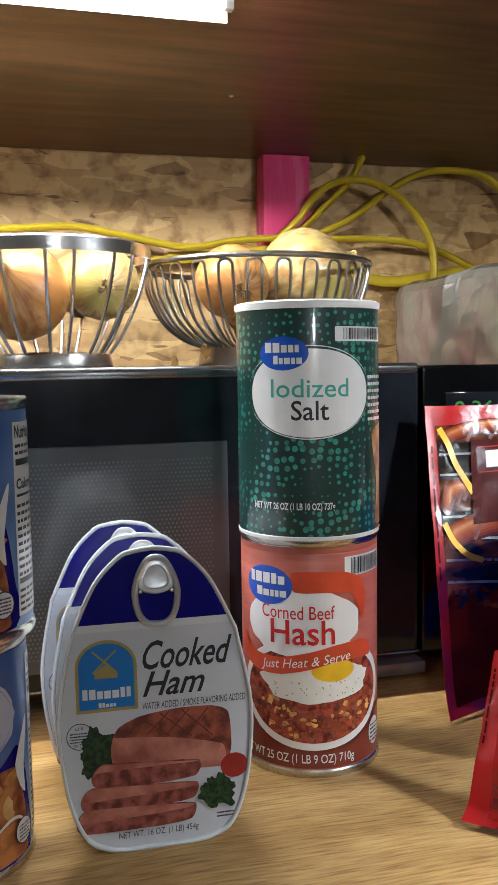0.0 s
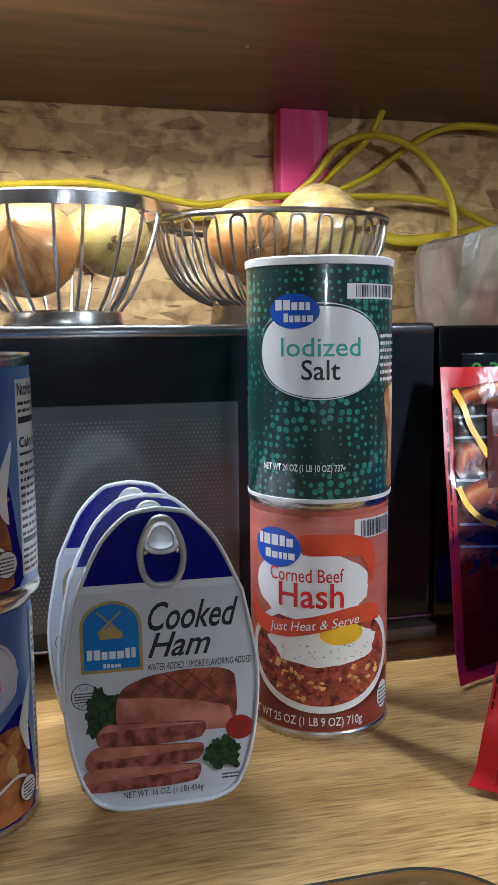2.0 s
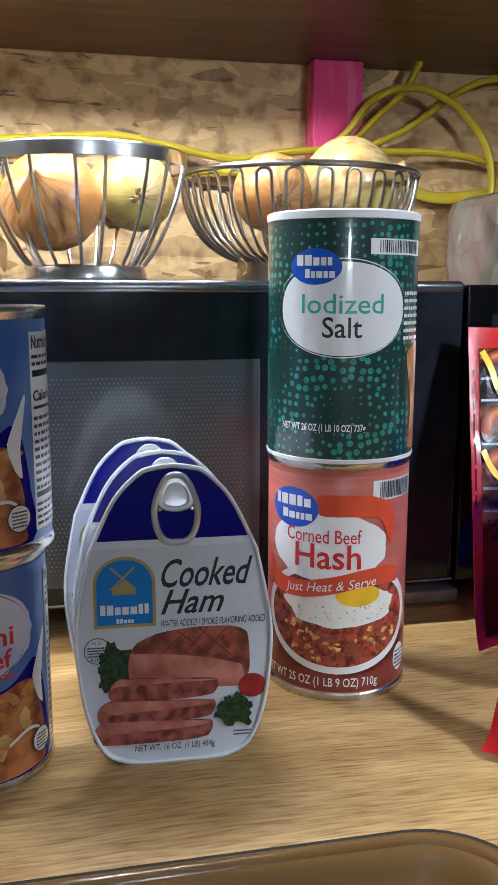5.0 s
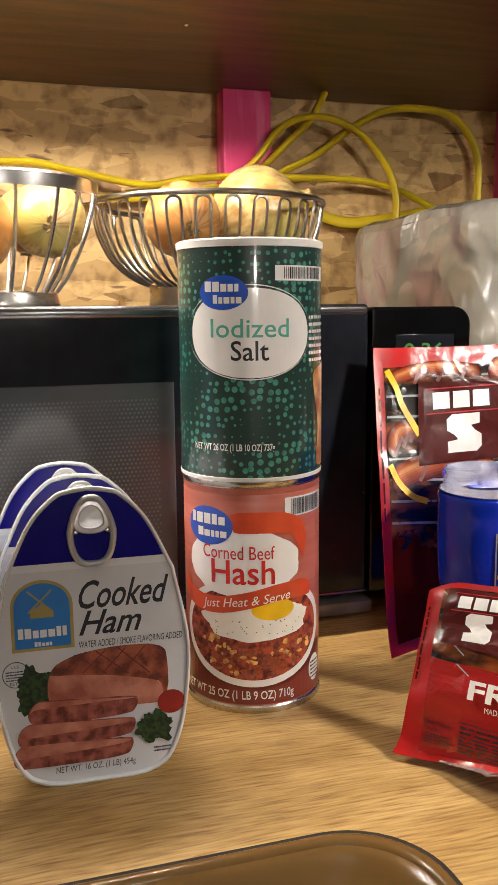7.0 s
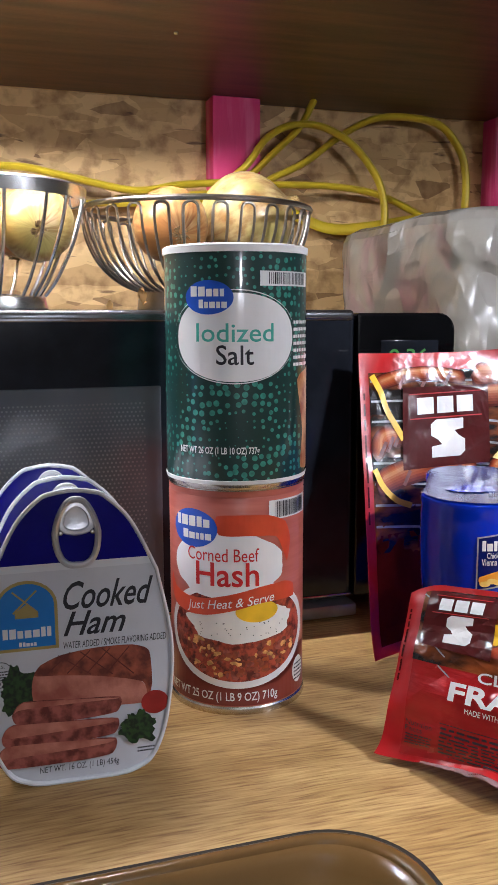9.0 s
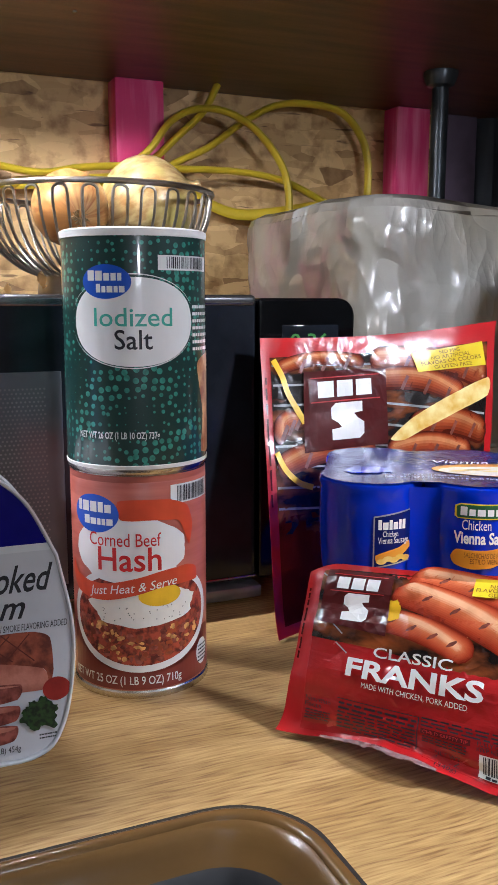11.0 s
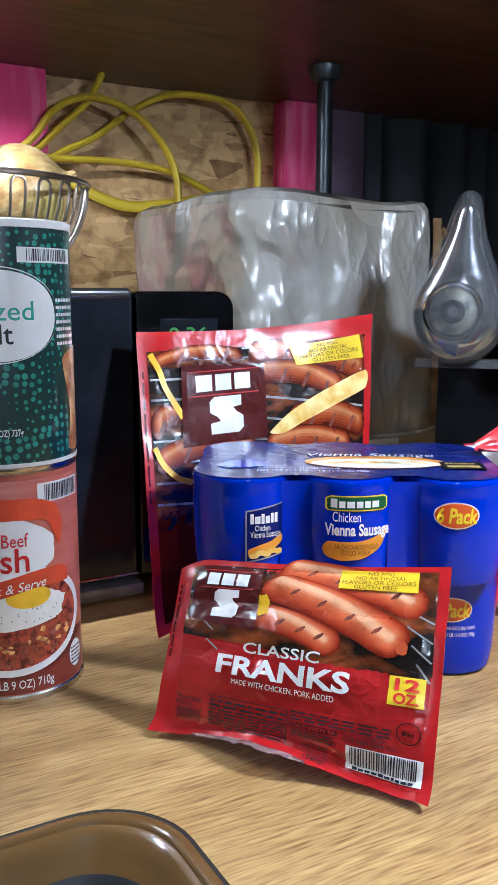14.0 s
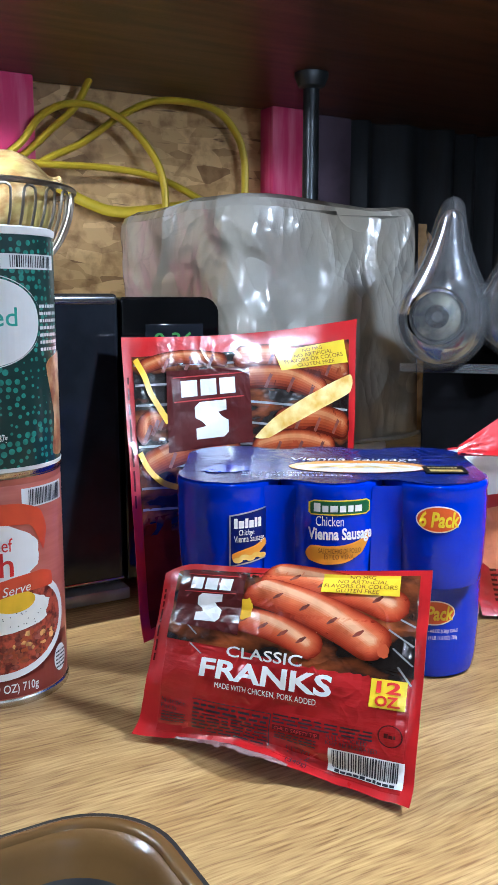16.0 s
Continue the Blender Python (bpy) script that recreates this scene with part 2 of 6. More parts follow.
def clear(name, tint, rough=0.08, body=0.0):
    """Thin clear plastic: mostly see-through with a glossy skin."""
    m, n, l, b = nodes_of(name)
    b.inputs["Base Color"].default_value = rgba(tint)
    b.inputs["Roughness"].default_value = rough
    tr = n.new("ShaderNodeBsdfTransparent")
    tr.inputs["Color"].default_value = rgba(tint)
    fr = n.new("ShaderNodeFresnel")
    fr.inputs["IOR"].default_value = 1.45
    gl = n.new("ShaderNodeBsdfGlossy")
    gl.inputs["Roughness"].default_value = rough
    mx = n.new("ShaderNodeMixShader")
    l.new(fr.outputs["Fac"], mx.inputs["Fac"])
    l.new(tr.outputs["BSDF"], mx.inputs[1])
    l.new(gl.outputs["BSDF"], mx.inputs[2])
    mb = n.new("ShaderNodeMixShader")
    mb.inputs["Fac"].default_value = body
    l.new(mx.outputs["Shader"], mb.inputs[1])
    l.new(b.outputs["BSDF"], mb.inputs[2])
    l.new(mb.outputs["Shader"], n["Material Output"].inputs["Surface"])
    return m


def crumpled(name, a, z):
    """Cloudy thin plastic with sharp creases between smooth facets."""
    m, n, l, b = nodes_of(name)
    tc = n.new("ShaderNodeTexCoord")
    mp = n.new("ShaderNodeMapping")
    mp.inputs["Rotation"].default_value, mp.inputs["Scale"].default_value = (0, 0.45, 0), (1.5, 0.9, 0.7)
    l.new(tc.outputs["Object"], mp.inputs["Vector"])
    wob = n.new("ShaderNodeTexNoise")
    wob.inputs["Scale"].default_value, wob.inputs["Detail"].default_value = 7.0, 2.0
    l.new(tc.outputs["Object"], wob.inputs["Vector"])
    mv = n.new("ShaderNodeVectorMath")
    mv.operation = "MULTIPLY_ADD"
    mv.inputs[1].default_value = (0.06, 0.06, 0.06)
    l.new(wob.outputs["Color"], mv.inputs[0])
    l.new(mp.outputs["Vector"], mv.inputs[2])
    total = None
    for sc, amt in ((13.0, 1.0), (30.0, 0.38), (75.0, 0.10)):
        vo = n.new("ShaderNodeTexVoronoi")
        vo.inputs["Scale"].default_value = sc
        l.new(mv.outputs["Vector"], vo.inputs["Vector"])
        mu = n.new("ShaderNodeMath")
        mu.operation = "MULTIPLY"
        mu.inputs[1].default_value = amt
        l.new(vo.outputs["Distance"], mu.inputs[0])
        if total is None:
            total = mu.outputs[0]
        else:
            ad = n.new("ShaderNodeMath")
            l.new(total, ad.inputs[0])
            l.new(mu.outputs[0], ad.inputs[1])
            total = ad.outputs[0]
    patch = n.new("ShaderNodeTexNoise")
    patch.inputs["Scale"].default_value = 6.0
    l.new(tc.outputs["Object"], patch.inputs["Vector"])
    pr = n.new("ShaderNodeMapRange")
    pr.inputs["From Min"].default_value, pr.inputs["From Max"].default_value = 0.40, 0.60
    pr.inputs["To Min"].default_value, pr.inputs["To Max"].default_value = 0.10, 1.0
    l.new(patch.outputs["Fac"], pr.inputs["Value"])
    dep = n.new("ShaderNodeMath")
    dep.operation = "MULTIPLY"
    l.new(total, dep.inputs[0])
    l.new(pr.outputs["Result"], dep.inputs[1])
    bp = n.new("ShaderNodeBump")
    bp.inputs["Strength"].default_value, bp.inputs["Distance"].default_value = 1.0, 0.030
    l.new(dep.outputs[0], bp.inputs["Height"])
    l.new(bp.outputs["Normal"], b.inputs["Normal"])
    l.new(bp.outputs["Normal"], b.inputs["Coat Normal"])
    cl = n.new("ShaderNodeTexNoise")
    cl.inputs["Scale"].default_value = 7
    l.new(tc.outputs["Object"], cl.inputs["Vector"])
    rp = n.new("ShaderNodeValToRGB")
    rp.color_ramp.elements[0].position, rp.color_ramp.elements[0].color = 0.4, rgba(a)
    rp.color_ramp.elements[1].position, rp.color_ramp.elements[1].color = 0.62, rgba(z)
    l.new(cl.outputs["Fac"], rp.inputs["Fac"])
    l.new(rp.outputs["Color"], b.inputs["Base Color"])
    b.inputs["Roughness"].default_value = 0.34
    b.inputs["Specular IOR Level"].default_value = 0.9
    b.inputs["Coat Weight"].default_value, b.inputs["Coat Roughness"].default_value = 0.9, 0.12
    tr = n.new("ShaderNodeBsdfTransparent")
    tr.inputs["Color"].default_value = rgba((0.94, 0.92, 0.88))
    mx = n.new("ShaderNodeMixShader")
    mx.inputs["Fac"].default_value = 0.82
    l.new(tr.outputs["BSDF"], mx.inputs[1])
    l.new(b.outputs["BSDF"], mx.inputs[2])
    l.new(mx.outputs["Shader"], n["Material Output"].inputs["Surface"])
    return m


def onion_skin(name, a, z, green):
    """Papery skin with veins that run from root to neck; the onion's axis is local z."""
    m, n, l, b = nodes_of(name)
    tc = n.new("ShaderNodeTexCoord")
    sx = n.new("ShaderNodeSeparateXYZ")
    l.new(tc.outputs["Object"], sx.inputs["Vector"])
    at = n.new("ShaderNodeMath")
    at.operation = "ARCTAN2"
    l.new(sx.outputs["Y"], at.inputs[0])
    l.new(sx.outputs["X"], at.inputs[1])
    cb = n.new("ShaderNodeCombineXYZ")
    l.new(at.outputs[0], cb.inputs["X"])
    mz = n.new("ShaderNodeMath")
    mz.operation = "MULTIPLY"
    mz.inputs[1].default_value = 14.0
    l.new(sx.outputs["Z"], mz.inputs[0])
    l.new(mz.outputs[0], cb.inputs["Y"])
    fine = n.new("ShaderNodeTexNoise")
    fine.inputs["Scale"].default_value, fine.inputs["Detail"].default_value = 6.5, 7
    l.new(cb.outputs["Vector"], fine.inputs["Vector"])
    rp = n.new("ShaderNodeValToRGB")
    rp.color_ramp.elements[0].position, rp.color_ramp.elements[0].color = 0.36, rgba(a)
    rp.color_ramp.elements[1].position, rp.color_ramp.elements[1].color = 0.62, rgba(z)
    l.new(fine.outputs["Fac"], rp.inputs["Fac"])
    big = n.new("ShaderNodeTexNoise")
    big.inputs["Scale"].default_value, big.inputs["Detail"].default_value = 26, 3
    l.new(tc.outputs["Object"], big.inputs["Vector"])
    r2 = n.new("ShaderNodeValToRGB")
    r2.color_ramp.elements[0].position, r2.color_ramp.elements[1].position = 0.45, 0.60
    l.new(big.outputs["Fac"], r2.inputs["Fac"])
    mx = n.new("ShaderNodeMix")
    mx.data_type = "RGBA"
    l.new(r2.outputs["Color"], mx.inputs["Factor"])
    l.new(rp.outputs["Color"], mx.inputs[6])
    mx.inputs[7].default_value = rgba(green)
    mh = n.new("ShaderNodeMix")
    mh.data_type, mh.blend_type = "RGBA", "MULTIPLY"
    mh.inputs["Factor"].default_value = 0.35
    l.new(mx.outputs[2], mh.inputs[6])
    l.new(rp.outputs["Color"], mh.inputs[7])
    l.new(mh.outputs[2], b.inputs["Base Color"])
    b.inputs["Roughness"].default_value = 0.34
    b.inputs["Coat Weight"].default_value, b.inputs["Coat Roughness"].default_value = 0.35, 0.22
    bp = n.new("ShaderNodeBump")
    bp.inputs["Strength"].default_value, bp.inputs["Distance"].default_value = 0.35, 0.001
    l.new(fine.outputs["Fac"], bp.inputs["Height"])
    l.new(bp.outputs["Normal"], b.inputs["Normal"])
    return m


def meat(name, a, z, scale, k=0.0):
    return mat(name, a, rough=0.45, col2=z, var=0.0, scale=scale, bump=0.15, bscale=500, lo=0.38, hi=0.6, detail=8)


M = dict(
    oak=oak("oak_worktop"), osb=strand_board("strand_board"),
    shelf=mat("dark_stained_board", (0.105, 0.046, 0.020), 0.40, var=0.45, scale=6, stretch=(1, 8, 1), bump=0.12, bscale=90),
    pink=mat("pink_paint", (0.70, 0.040, 0.17), 0.55, col2=(0.78, 0.20, 0.32), var=0.05, scale=9, stretch=(6, 6, 0.7), lo=0.45, hi=0.72, bump=0.2, bscale=60),
    cord=mat("yellow_cord", (0.55, 0.40, 0.02), 0.45, var=0.12, scale=30),
    pipe=mat("black_pipe", (0.035, 0.04, 0.045), 0.33, metal=0.6, var=0.3, scale=30),
    curtain=mat("black_cloth", (0.034, 0.039, 0.047), 0.75, var=0.3, scale=8, stretch=(4, 4, 0.5)),
    purple=mat("dusty_purple_board", (0.07, 0.05, 0.075), 0.7, var=0.4, scale=14),
    wall=mat("room_wall", (0.60, 0.57, 0.53), 0.8, var=0.08, scale=4),
    # Navy lift in this black stands in for the room's reflection.
    black=mat("black_gloss_plastic", (0.0115, 0.0135, 0.0185), 0.10, var=0.2, scale=40, rvar=0.0),
    blackm=mat("black_matt_plastic", (0.012, 0.012, 0.013), 0.45, var=0.2, scale=40),
    panelblk=mat("black_panel_plastic", (0.0030, 0.0032, 0.0038), 0.12, var=0.2, scale=40, rvar=0.0),
    glassblk=mat("dark_door_glass", (0.100, 0.112, 0.125), 0.13, var=0.12, scale=20, rvar=0.0),
    steel=mat("polished_steel", (0.70, 0.69, 0.67), 0.27, metal=1.0, var=0.06, scale=60, rvar=0.0),
    darkwire=mat("dark_steel_wire", (0.40, 0.36, 0.31), 0.32, metal=1.0, var=0.12, scale=80),
    tin=mat("tin_can_metal", (0.60, 0.57, 0.52), 0.25, metal=1.0, var=0.08, scale=90),
    white=mat("white_print", (0.80, 0.80, 0.80), 0.34, var=0.02, coat=0.7),
    lidwhite=mat("white_plastic_lid", (0.78, 0.78, 0.77), 0.4, var=0.03),
    salt=dotted_print("green_dotted_print", (0.006, 0.036, 0.032), (0.055, 0.31, 0.24), 0.0423, 0.0050),
    teal=mat("teal_ink", (0.07, 0.42, 0.34), 0.35, var=0.03),
    ink=mat("black_ink", (0.012, 0.013, 0.02), 0.35, var=0.1),
    blue=mat("blue_ink", (0.012, 0.085, 0.52), 0.32, var=0.06, coat=0.3),
    coral=mat("coral_print", (0.44, 0.105, 0.075), 0.38, col2=(0.52, 0.15, 0.11), var=0.06, scale=16, stretch=(1, 1, 12), coat=0.2),
    maroon=mat("maroon_print", (0.20, 0.03, 0.022), 0.38, var=0.12, scale=18, coat=0.2),
    red=mat("red_ink", (0.58, 0.02, 0.02), 0.35, var=0.06),
    ribbon=mat("orange_red_ribbon", (0.62, 0.07, 0.025), 0.35, var=0.15, scale=40, coat=0.2),
    egg=mat("egg_white_print", (0.80, 0.78, 0.72), 0.36, var=0.03, scale=120),
    yolk=mat("yolk_print", (0.83, 0.50, 0.02), 0.35, var=0.1, scale=70),
    hash=meat("hash_print", (0.085, 0.007, 0.006), (0.44, 0.075, 0.038), 230),
    potato=mat("potato_print", (0.66, 0.36, 0.12), 0.4, var=0.4, scale=200),
    hamblue=mat("dark_blue_enamel", (0.008, 0.006, 0.20), 0.16, var=0.08),
    # Lid enamel is greyer than the rim's: shade is put in its colour.
    hamshaded=mat("white_enamel", (0.60, 0.62, 0.67), 0.28, var=0.03, coat=0.4),
    hamrim=mat("white_enamel_rim", (0.74, 0.76, 0.80), 0.25, var=0.03, coat=0.4),
    signblue=mat("bright_blue_ink", (0.012, 0.19, 0.58), 0.32, var=0.05),
    gold=mat("dull_gold_ink", (0.40, 0.30, 0.09), 0.4, var=0.08),
    hammeat=meat("ham_meat_print", (0.31, 0.080, 0.054), (0.54, 0.215, 0.155), 60),
    hamcrust=meat("ham_crust_print", (0.13, 0.024, 0.014), (0.34, 0.085, 0.042), 130),
    hamedge=meat("ham_edge_print", (0.12, 0.018, 0.013), (0.36, 0.10, 0.075), 170),
    hamline=mat("dark_glaze_print", (0.13, 0.02, 0.012), 0.4, var=0.2),
    parsley=mat("parsley_print", (0.003, 0.014, 0.005), 0.5, col2=(0.022, 0.065, 0.014), var=0.1, scale=420, lo=0.4, hi=0.6),
    tomato=mat("tomato_print", (0.30, 0.022, 0.018), 0.35, var=0.2, scale=80),
    # Printed field; part of its darker red is shade put into the colour.
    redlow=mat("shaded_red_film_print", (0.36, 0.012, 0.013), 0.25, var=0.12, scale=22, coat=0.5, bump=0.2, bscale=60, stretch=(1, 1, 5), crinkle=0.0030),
    redfilm=mat("red_plastic_film", (0.43, 0.010, 0.012), 0.28, var=0.15, scale=22, coat=0.6, bump=0.2, bscale=60, crinkle=0.0013),
    # See-through dark red film, darkened further for the packs' shadow on it.
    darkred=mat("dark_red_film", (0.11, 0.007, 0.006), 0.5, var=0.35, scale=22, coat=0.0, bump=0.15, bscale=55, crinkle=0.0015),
    badge=mat("maroon_badge_film", (0.075, 0.010, 0.010), 0.22, var=0.12, coat=0.45, bump=0.1, bscale=55, crinkle=0.003),
    whitefilm=mat("white_film_print", (0.78, 0.76, 0.74), 0.3, var=0.03, coat=0.5),
    yellowfilm=mat("yellow_film_print", (0.80, 0.58, 0.015), 0.3, var=0.05, coat=0.5),
    brownink=mat("brown_ink", (0.16, 0.045, 0.01), 0.35, var=0.1),
    grill=mat("grill_picture_film", (0.014, 0.010, 0.009), 0.22, col2=(0.36, 0.085, 0.02), var=0.2, scale=24, stretch=(1, 1, 2.4), coat=0.45, lo=0.46, hi=0.7, bump=0.1, bscale=55, crinkle=0.003),
    grillgrey=mat("grill_bar_film", (0.28, 0.28, 0.29), 0.3, var=0.3, scale=60, coat=0.6),
    frank=meat("frank_picture_film", (0.46, 0.045, 0.018), (0.66, 0.13, 0.045), 26),
    frankdark=meat("dark_frank_film", (0.16, 0.022, 0.008), (0.40, 0.085, 0.02), 34),
    frankhi=mat("frank_light_film", (0.74, 0.25, 0.11), 0.28, var=0.15, scale=60, coat=0.6),
    char=mat("char_mark_film", (0.15, 0.025, 0.012), 0.4, var=0.4, scale=200),
    bun=mat("bun_picture_film", (0.82, 0.46, 0.06), 0.3, col2=(0.93, 0.78, 0.34), var=0.1, scale=80, coat=0.6),
    mustard=mat("mustard_picture_film", (0.80, 0.46, 0.01), 0.3, var=0.1, coat=0.6),
    bluefilm=mat("deep_blue_film", (0.003, 0.027, 0.46), 0.10, var=0.08, scale=30, bump=0.03, bscale=60, crinkle=0.0008),
    bluetop=mat("dark_blue_film", (0.004, 0.011, 0.11), 0.20, var=0.2, scale=40, coat=0.0, bump=0.1, bscale=90, crinkle=0.0025),
    orange=mat("orange_print", (0.72, 0.28, 0.02), 0.3, var=0.1, coat=0.5),
    redorange=mat("red_orange_print", (0.62, 0.09, 0.015), 0.3, var=0.1, coat=0.5),
    green=mat("dark_green_ink", (0.01, 0.09, 0.03), 0.35, var=0.1),
    macblue=mat("sky_blue_print", (0.05, 0.13, 0.42), 0.32, col2=(0.30, 0.48, 0.74), var=0.1, scale=14, lo=0.35, hi=0.7, detail=1, coat=0.3),
    pasta=meat("pasta_print", (0.20, 0.035, 0.012), (0.52, 0.20, 0.06), 85),
    noodle0=mat("golden_noodle_print", (0.55, 0.26, 0.07), 0.35, col2=(0.72, 0.45, 0.17), var=0.2, scale=120, coat=0.3),
    noodle1=mat("orange_noodle_print", (0.42, 0.14, 0.03), 0.35, col2=(0.64, 0.32, 0.09), var=0.2, scale=120, coat=0.3),
    noodle2=mat("pale_noodle_print", (0.62, 0.38, 0.14), 0.35, col2=(0.80, 0.60, 0.32), var=0.2, scale=120, coat=0.3),
    cloudprint=mat("pale_cloud_print", (0.42, 0.46, 0.66), 0.34, col2=(0.80, 0.76, 0.74), var=0.05, scale=20, lo=0.35, hi=0.6, detail=2, coat=0.3),
    sink=mat("tan_enamel", (0.135, 0.072, 0.023), 0.20, var=0.14, scale=9),
    sinkdark=mat("black_basin_shade", (0.010, 0.010, 0.011), 0.5, var=0.2),
    blueitem=mat("blue_plastic", (0.01, 0.10, 0.55), 0.35, var=0.1),
    seal=mat("dark_sealant", (0.012, 0.008, 0.006), 0.9, var=0.2),
    onion=onion_skin("onion_skin", (0.46, 0.18, 0.045), (0.66, 0.42, 0.17), (0.62, 0.30, 0.085)),
    onionpale=onion_skin("pale_onion_skin", (0.46, 0.27, 0.08), (0.70, 0.56, 0.28), (0.58, 0.51, 0.17)),
    tab=mat("dull_light_metal", (0.66, 0.66, 0.69), 0.36, metal=0.6, var=0.05),
    sealfilm=mat("cloudy_seal_film", (0.50, 0.36, 0.34), 0.18, var=0.2, coat=1.0, bump=0.2, bscale=200, crinkle=0.006),
    velvet=mat("black_velvet", (0.004, 0.004, 0.005), 0.9, var=0.2),
    root=mat("dry_onion_root", (0.30, 0.20, 0.09), 0.8, var=0.4, scale=200),
    peel=mat("loose_onion_peel", (0.62, 0.40, 0.16), 0.5, var=0.2, scale=60),
    film=crumpled("cloudy_plastic_bag", (0.40, 0.385, 0.34), (0.35, 0.31, 0.24)),
    seamfilm=mat("amber_film_seam", (0.42, 0.27, 0.13), 0.25, var=0.3, scale=50, coat=0.6, crinkle=0.003),
    chrome=mat("chrome_plastic", (0.50, 0.51, 0.54), 0.13, metal=1.0, var=0.35, scale=40, rvar=0.06, bump=0.12, bscale=140),
    chromedull=mat("worn_chrome", (0.14, 0.15, 0.16), 0.3, metal=0.9, col2=(0.42, 0.41, 0.32), var=0.2, scale=60),
    clear=clear("clear_plastic", (0.93, 0.94, 0.95), 0.06, 0.05),
    strip=glow("strip_lamp_glow", (1.0, 0.97, 0.95), STRIP_POWER),
    room=glow("fill_lamp_glow", (0.97, 0.97, 1.0), FILL_POWER),
    small=glow("small_lamp_glow", (0.97, 0.98, 1.0), SMALL_POWER),
    ceil=glow("ceiling_fill_glow", (0.93, 0.96, 1.0), CEILING_POWER),
    digit=glow("green_digit_glow", (0.10, 0.55, 0.06), 0.32, (0.01, 0.03, 0.01)),
)


def blend(stops, t):
    """A colour between the even steps of a list."""
    x = t * (len(stops) - 1)
    i = min(int(x), len(stops) - 2)
    return tuple(a + (b - a) * (x - i) for a, b in zip(stops[i], stops[i + 1]))


# Tone steps build each printed frank's shading and highlight into the colour.
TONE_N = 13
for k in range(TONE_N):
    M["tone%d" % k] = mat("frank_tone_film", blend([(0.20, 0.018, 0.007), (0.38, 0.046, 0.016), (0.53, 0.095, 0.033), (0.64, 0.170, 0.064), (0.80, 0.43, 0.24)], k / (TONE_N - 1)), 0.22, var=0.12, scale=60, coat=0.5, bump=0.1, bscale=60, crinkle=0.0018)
    # Dusk tones: browner print, darkened further for the shade on that bag.
    M["dusk%d" % k] = mat("shaded_frank_tone_film", blend([(0.07, 0.008, 0.003), (0.18, 0.024, 0.007), (0.31, 0.055, 0.015), (0.40, 0.095, 0.028), (0.54, 0.21, 0.080)], k / (TONE_N - 1)), 0.22, var=0.2, scale=60, coat=0.5, bump=0.1, bscale=60, crinkle=0.0018)
for key, gloss in (("velvet", 0.08), ("darkred", 0.05), ("oak", 0.35), ("black", 0.35), ("panelblk", 0.35), ("glassblk", 0.5), ("hamblue", 0.22), ("sink", 0.4), ("bluetop", 0.25), ("grill", 0.35), ("badge", 0.35)):
    M[key].node_tree.nodes["Principled BSDF"].inputs["Specular IOR Level"].default_value = gloss


# ---- mesh helpers ----
def link_mesh(name, bm, material, smooth=True, angle=35):
    me = bpy.data.meshes.new(name)
    bm.normal_update()
    bm.to_mesh(me)
    bm.free()
    me.materials.append(material)
    if smooth:
        me.shade_smooth()
        me.set_sharp_from_angle(angle=radians(angle))
    return new(name, me)


def part(name, bm, material, parent, label="", smooth=True):
    ob = link_mesh(name, bm, material, smooth)
    ob.parent = parent
    if label:
        ob["label"] = label
    return ob


def thing(name, m, label, category, group=""):
    ob = new(name)
    ob.empty_display_size = 0.02
    ob.matrix_world = m
    return tagged(ob, label, category, group)


def box(lo, hi, bevel=0.0, segs=2):
    bm = bmesh.new()
    bmesh.ops.create_cube(bm, size=1)
    for v in bm.verts:
        v.co = [lo[i] + (v.co[i] + 0.5) * (hi[i] - lo[i]) for i in range(3)]
    if bevel:
        bmesh.ops.bevel(bm, geom=bm.edges[:], offset=bevel, segments=segs, affect="EDGES", profile=0.5)
    return bm


def lathe(profile, segs=64, a0=0.0, a1=360.0):
    bm = bmesh.new()
    whole = abs(a1 - a0) >= 359.9
    cols = segs if whole else segs + 1
    rings = []
    for r, z in profile:
        if r < 1e-6 and whole:
            rings.append([bm.verts.new((0, 0, z))] * cols)
            continue
        rings.append([bm.verts.new((r * math.cos(radians(a0 + (a1 - a0) * i / segs)), r * math.sin(radians(a0 + (a1 - a0) * i / segs)), z)) for i in range(cols)])
    for k in range(len(rings) - 1):
        for i in range(segs):
            j = (i + 1) % cols
            q = [rings[k][i], rings[k][j], rings[k + 1][j], rings[k + 1][i]]
            q = list(dict.fromkeys(q))
            if len(q) > 2:
                try:
                    bm.faces.new(q)
                except ValueError:
                    pass
    bmesh.ops.recalc_face_normals(bm, faces=bm.faces[:])
    return bm


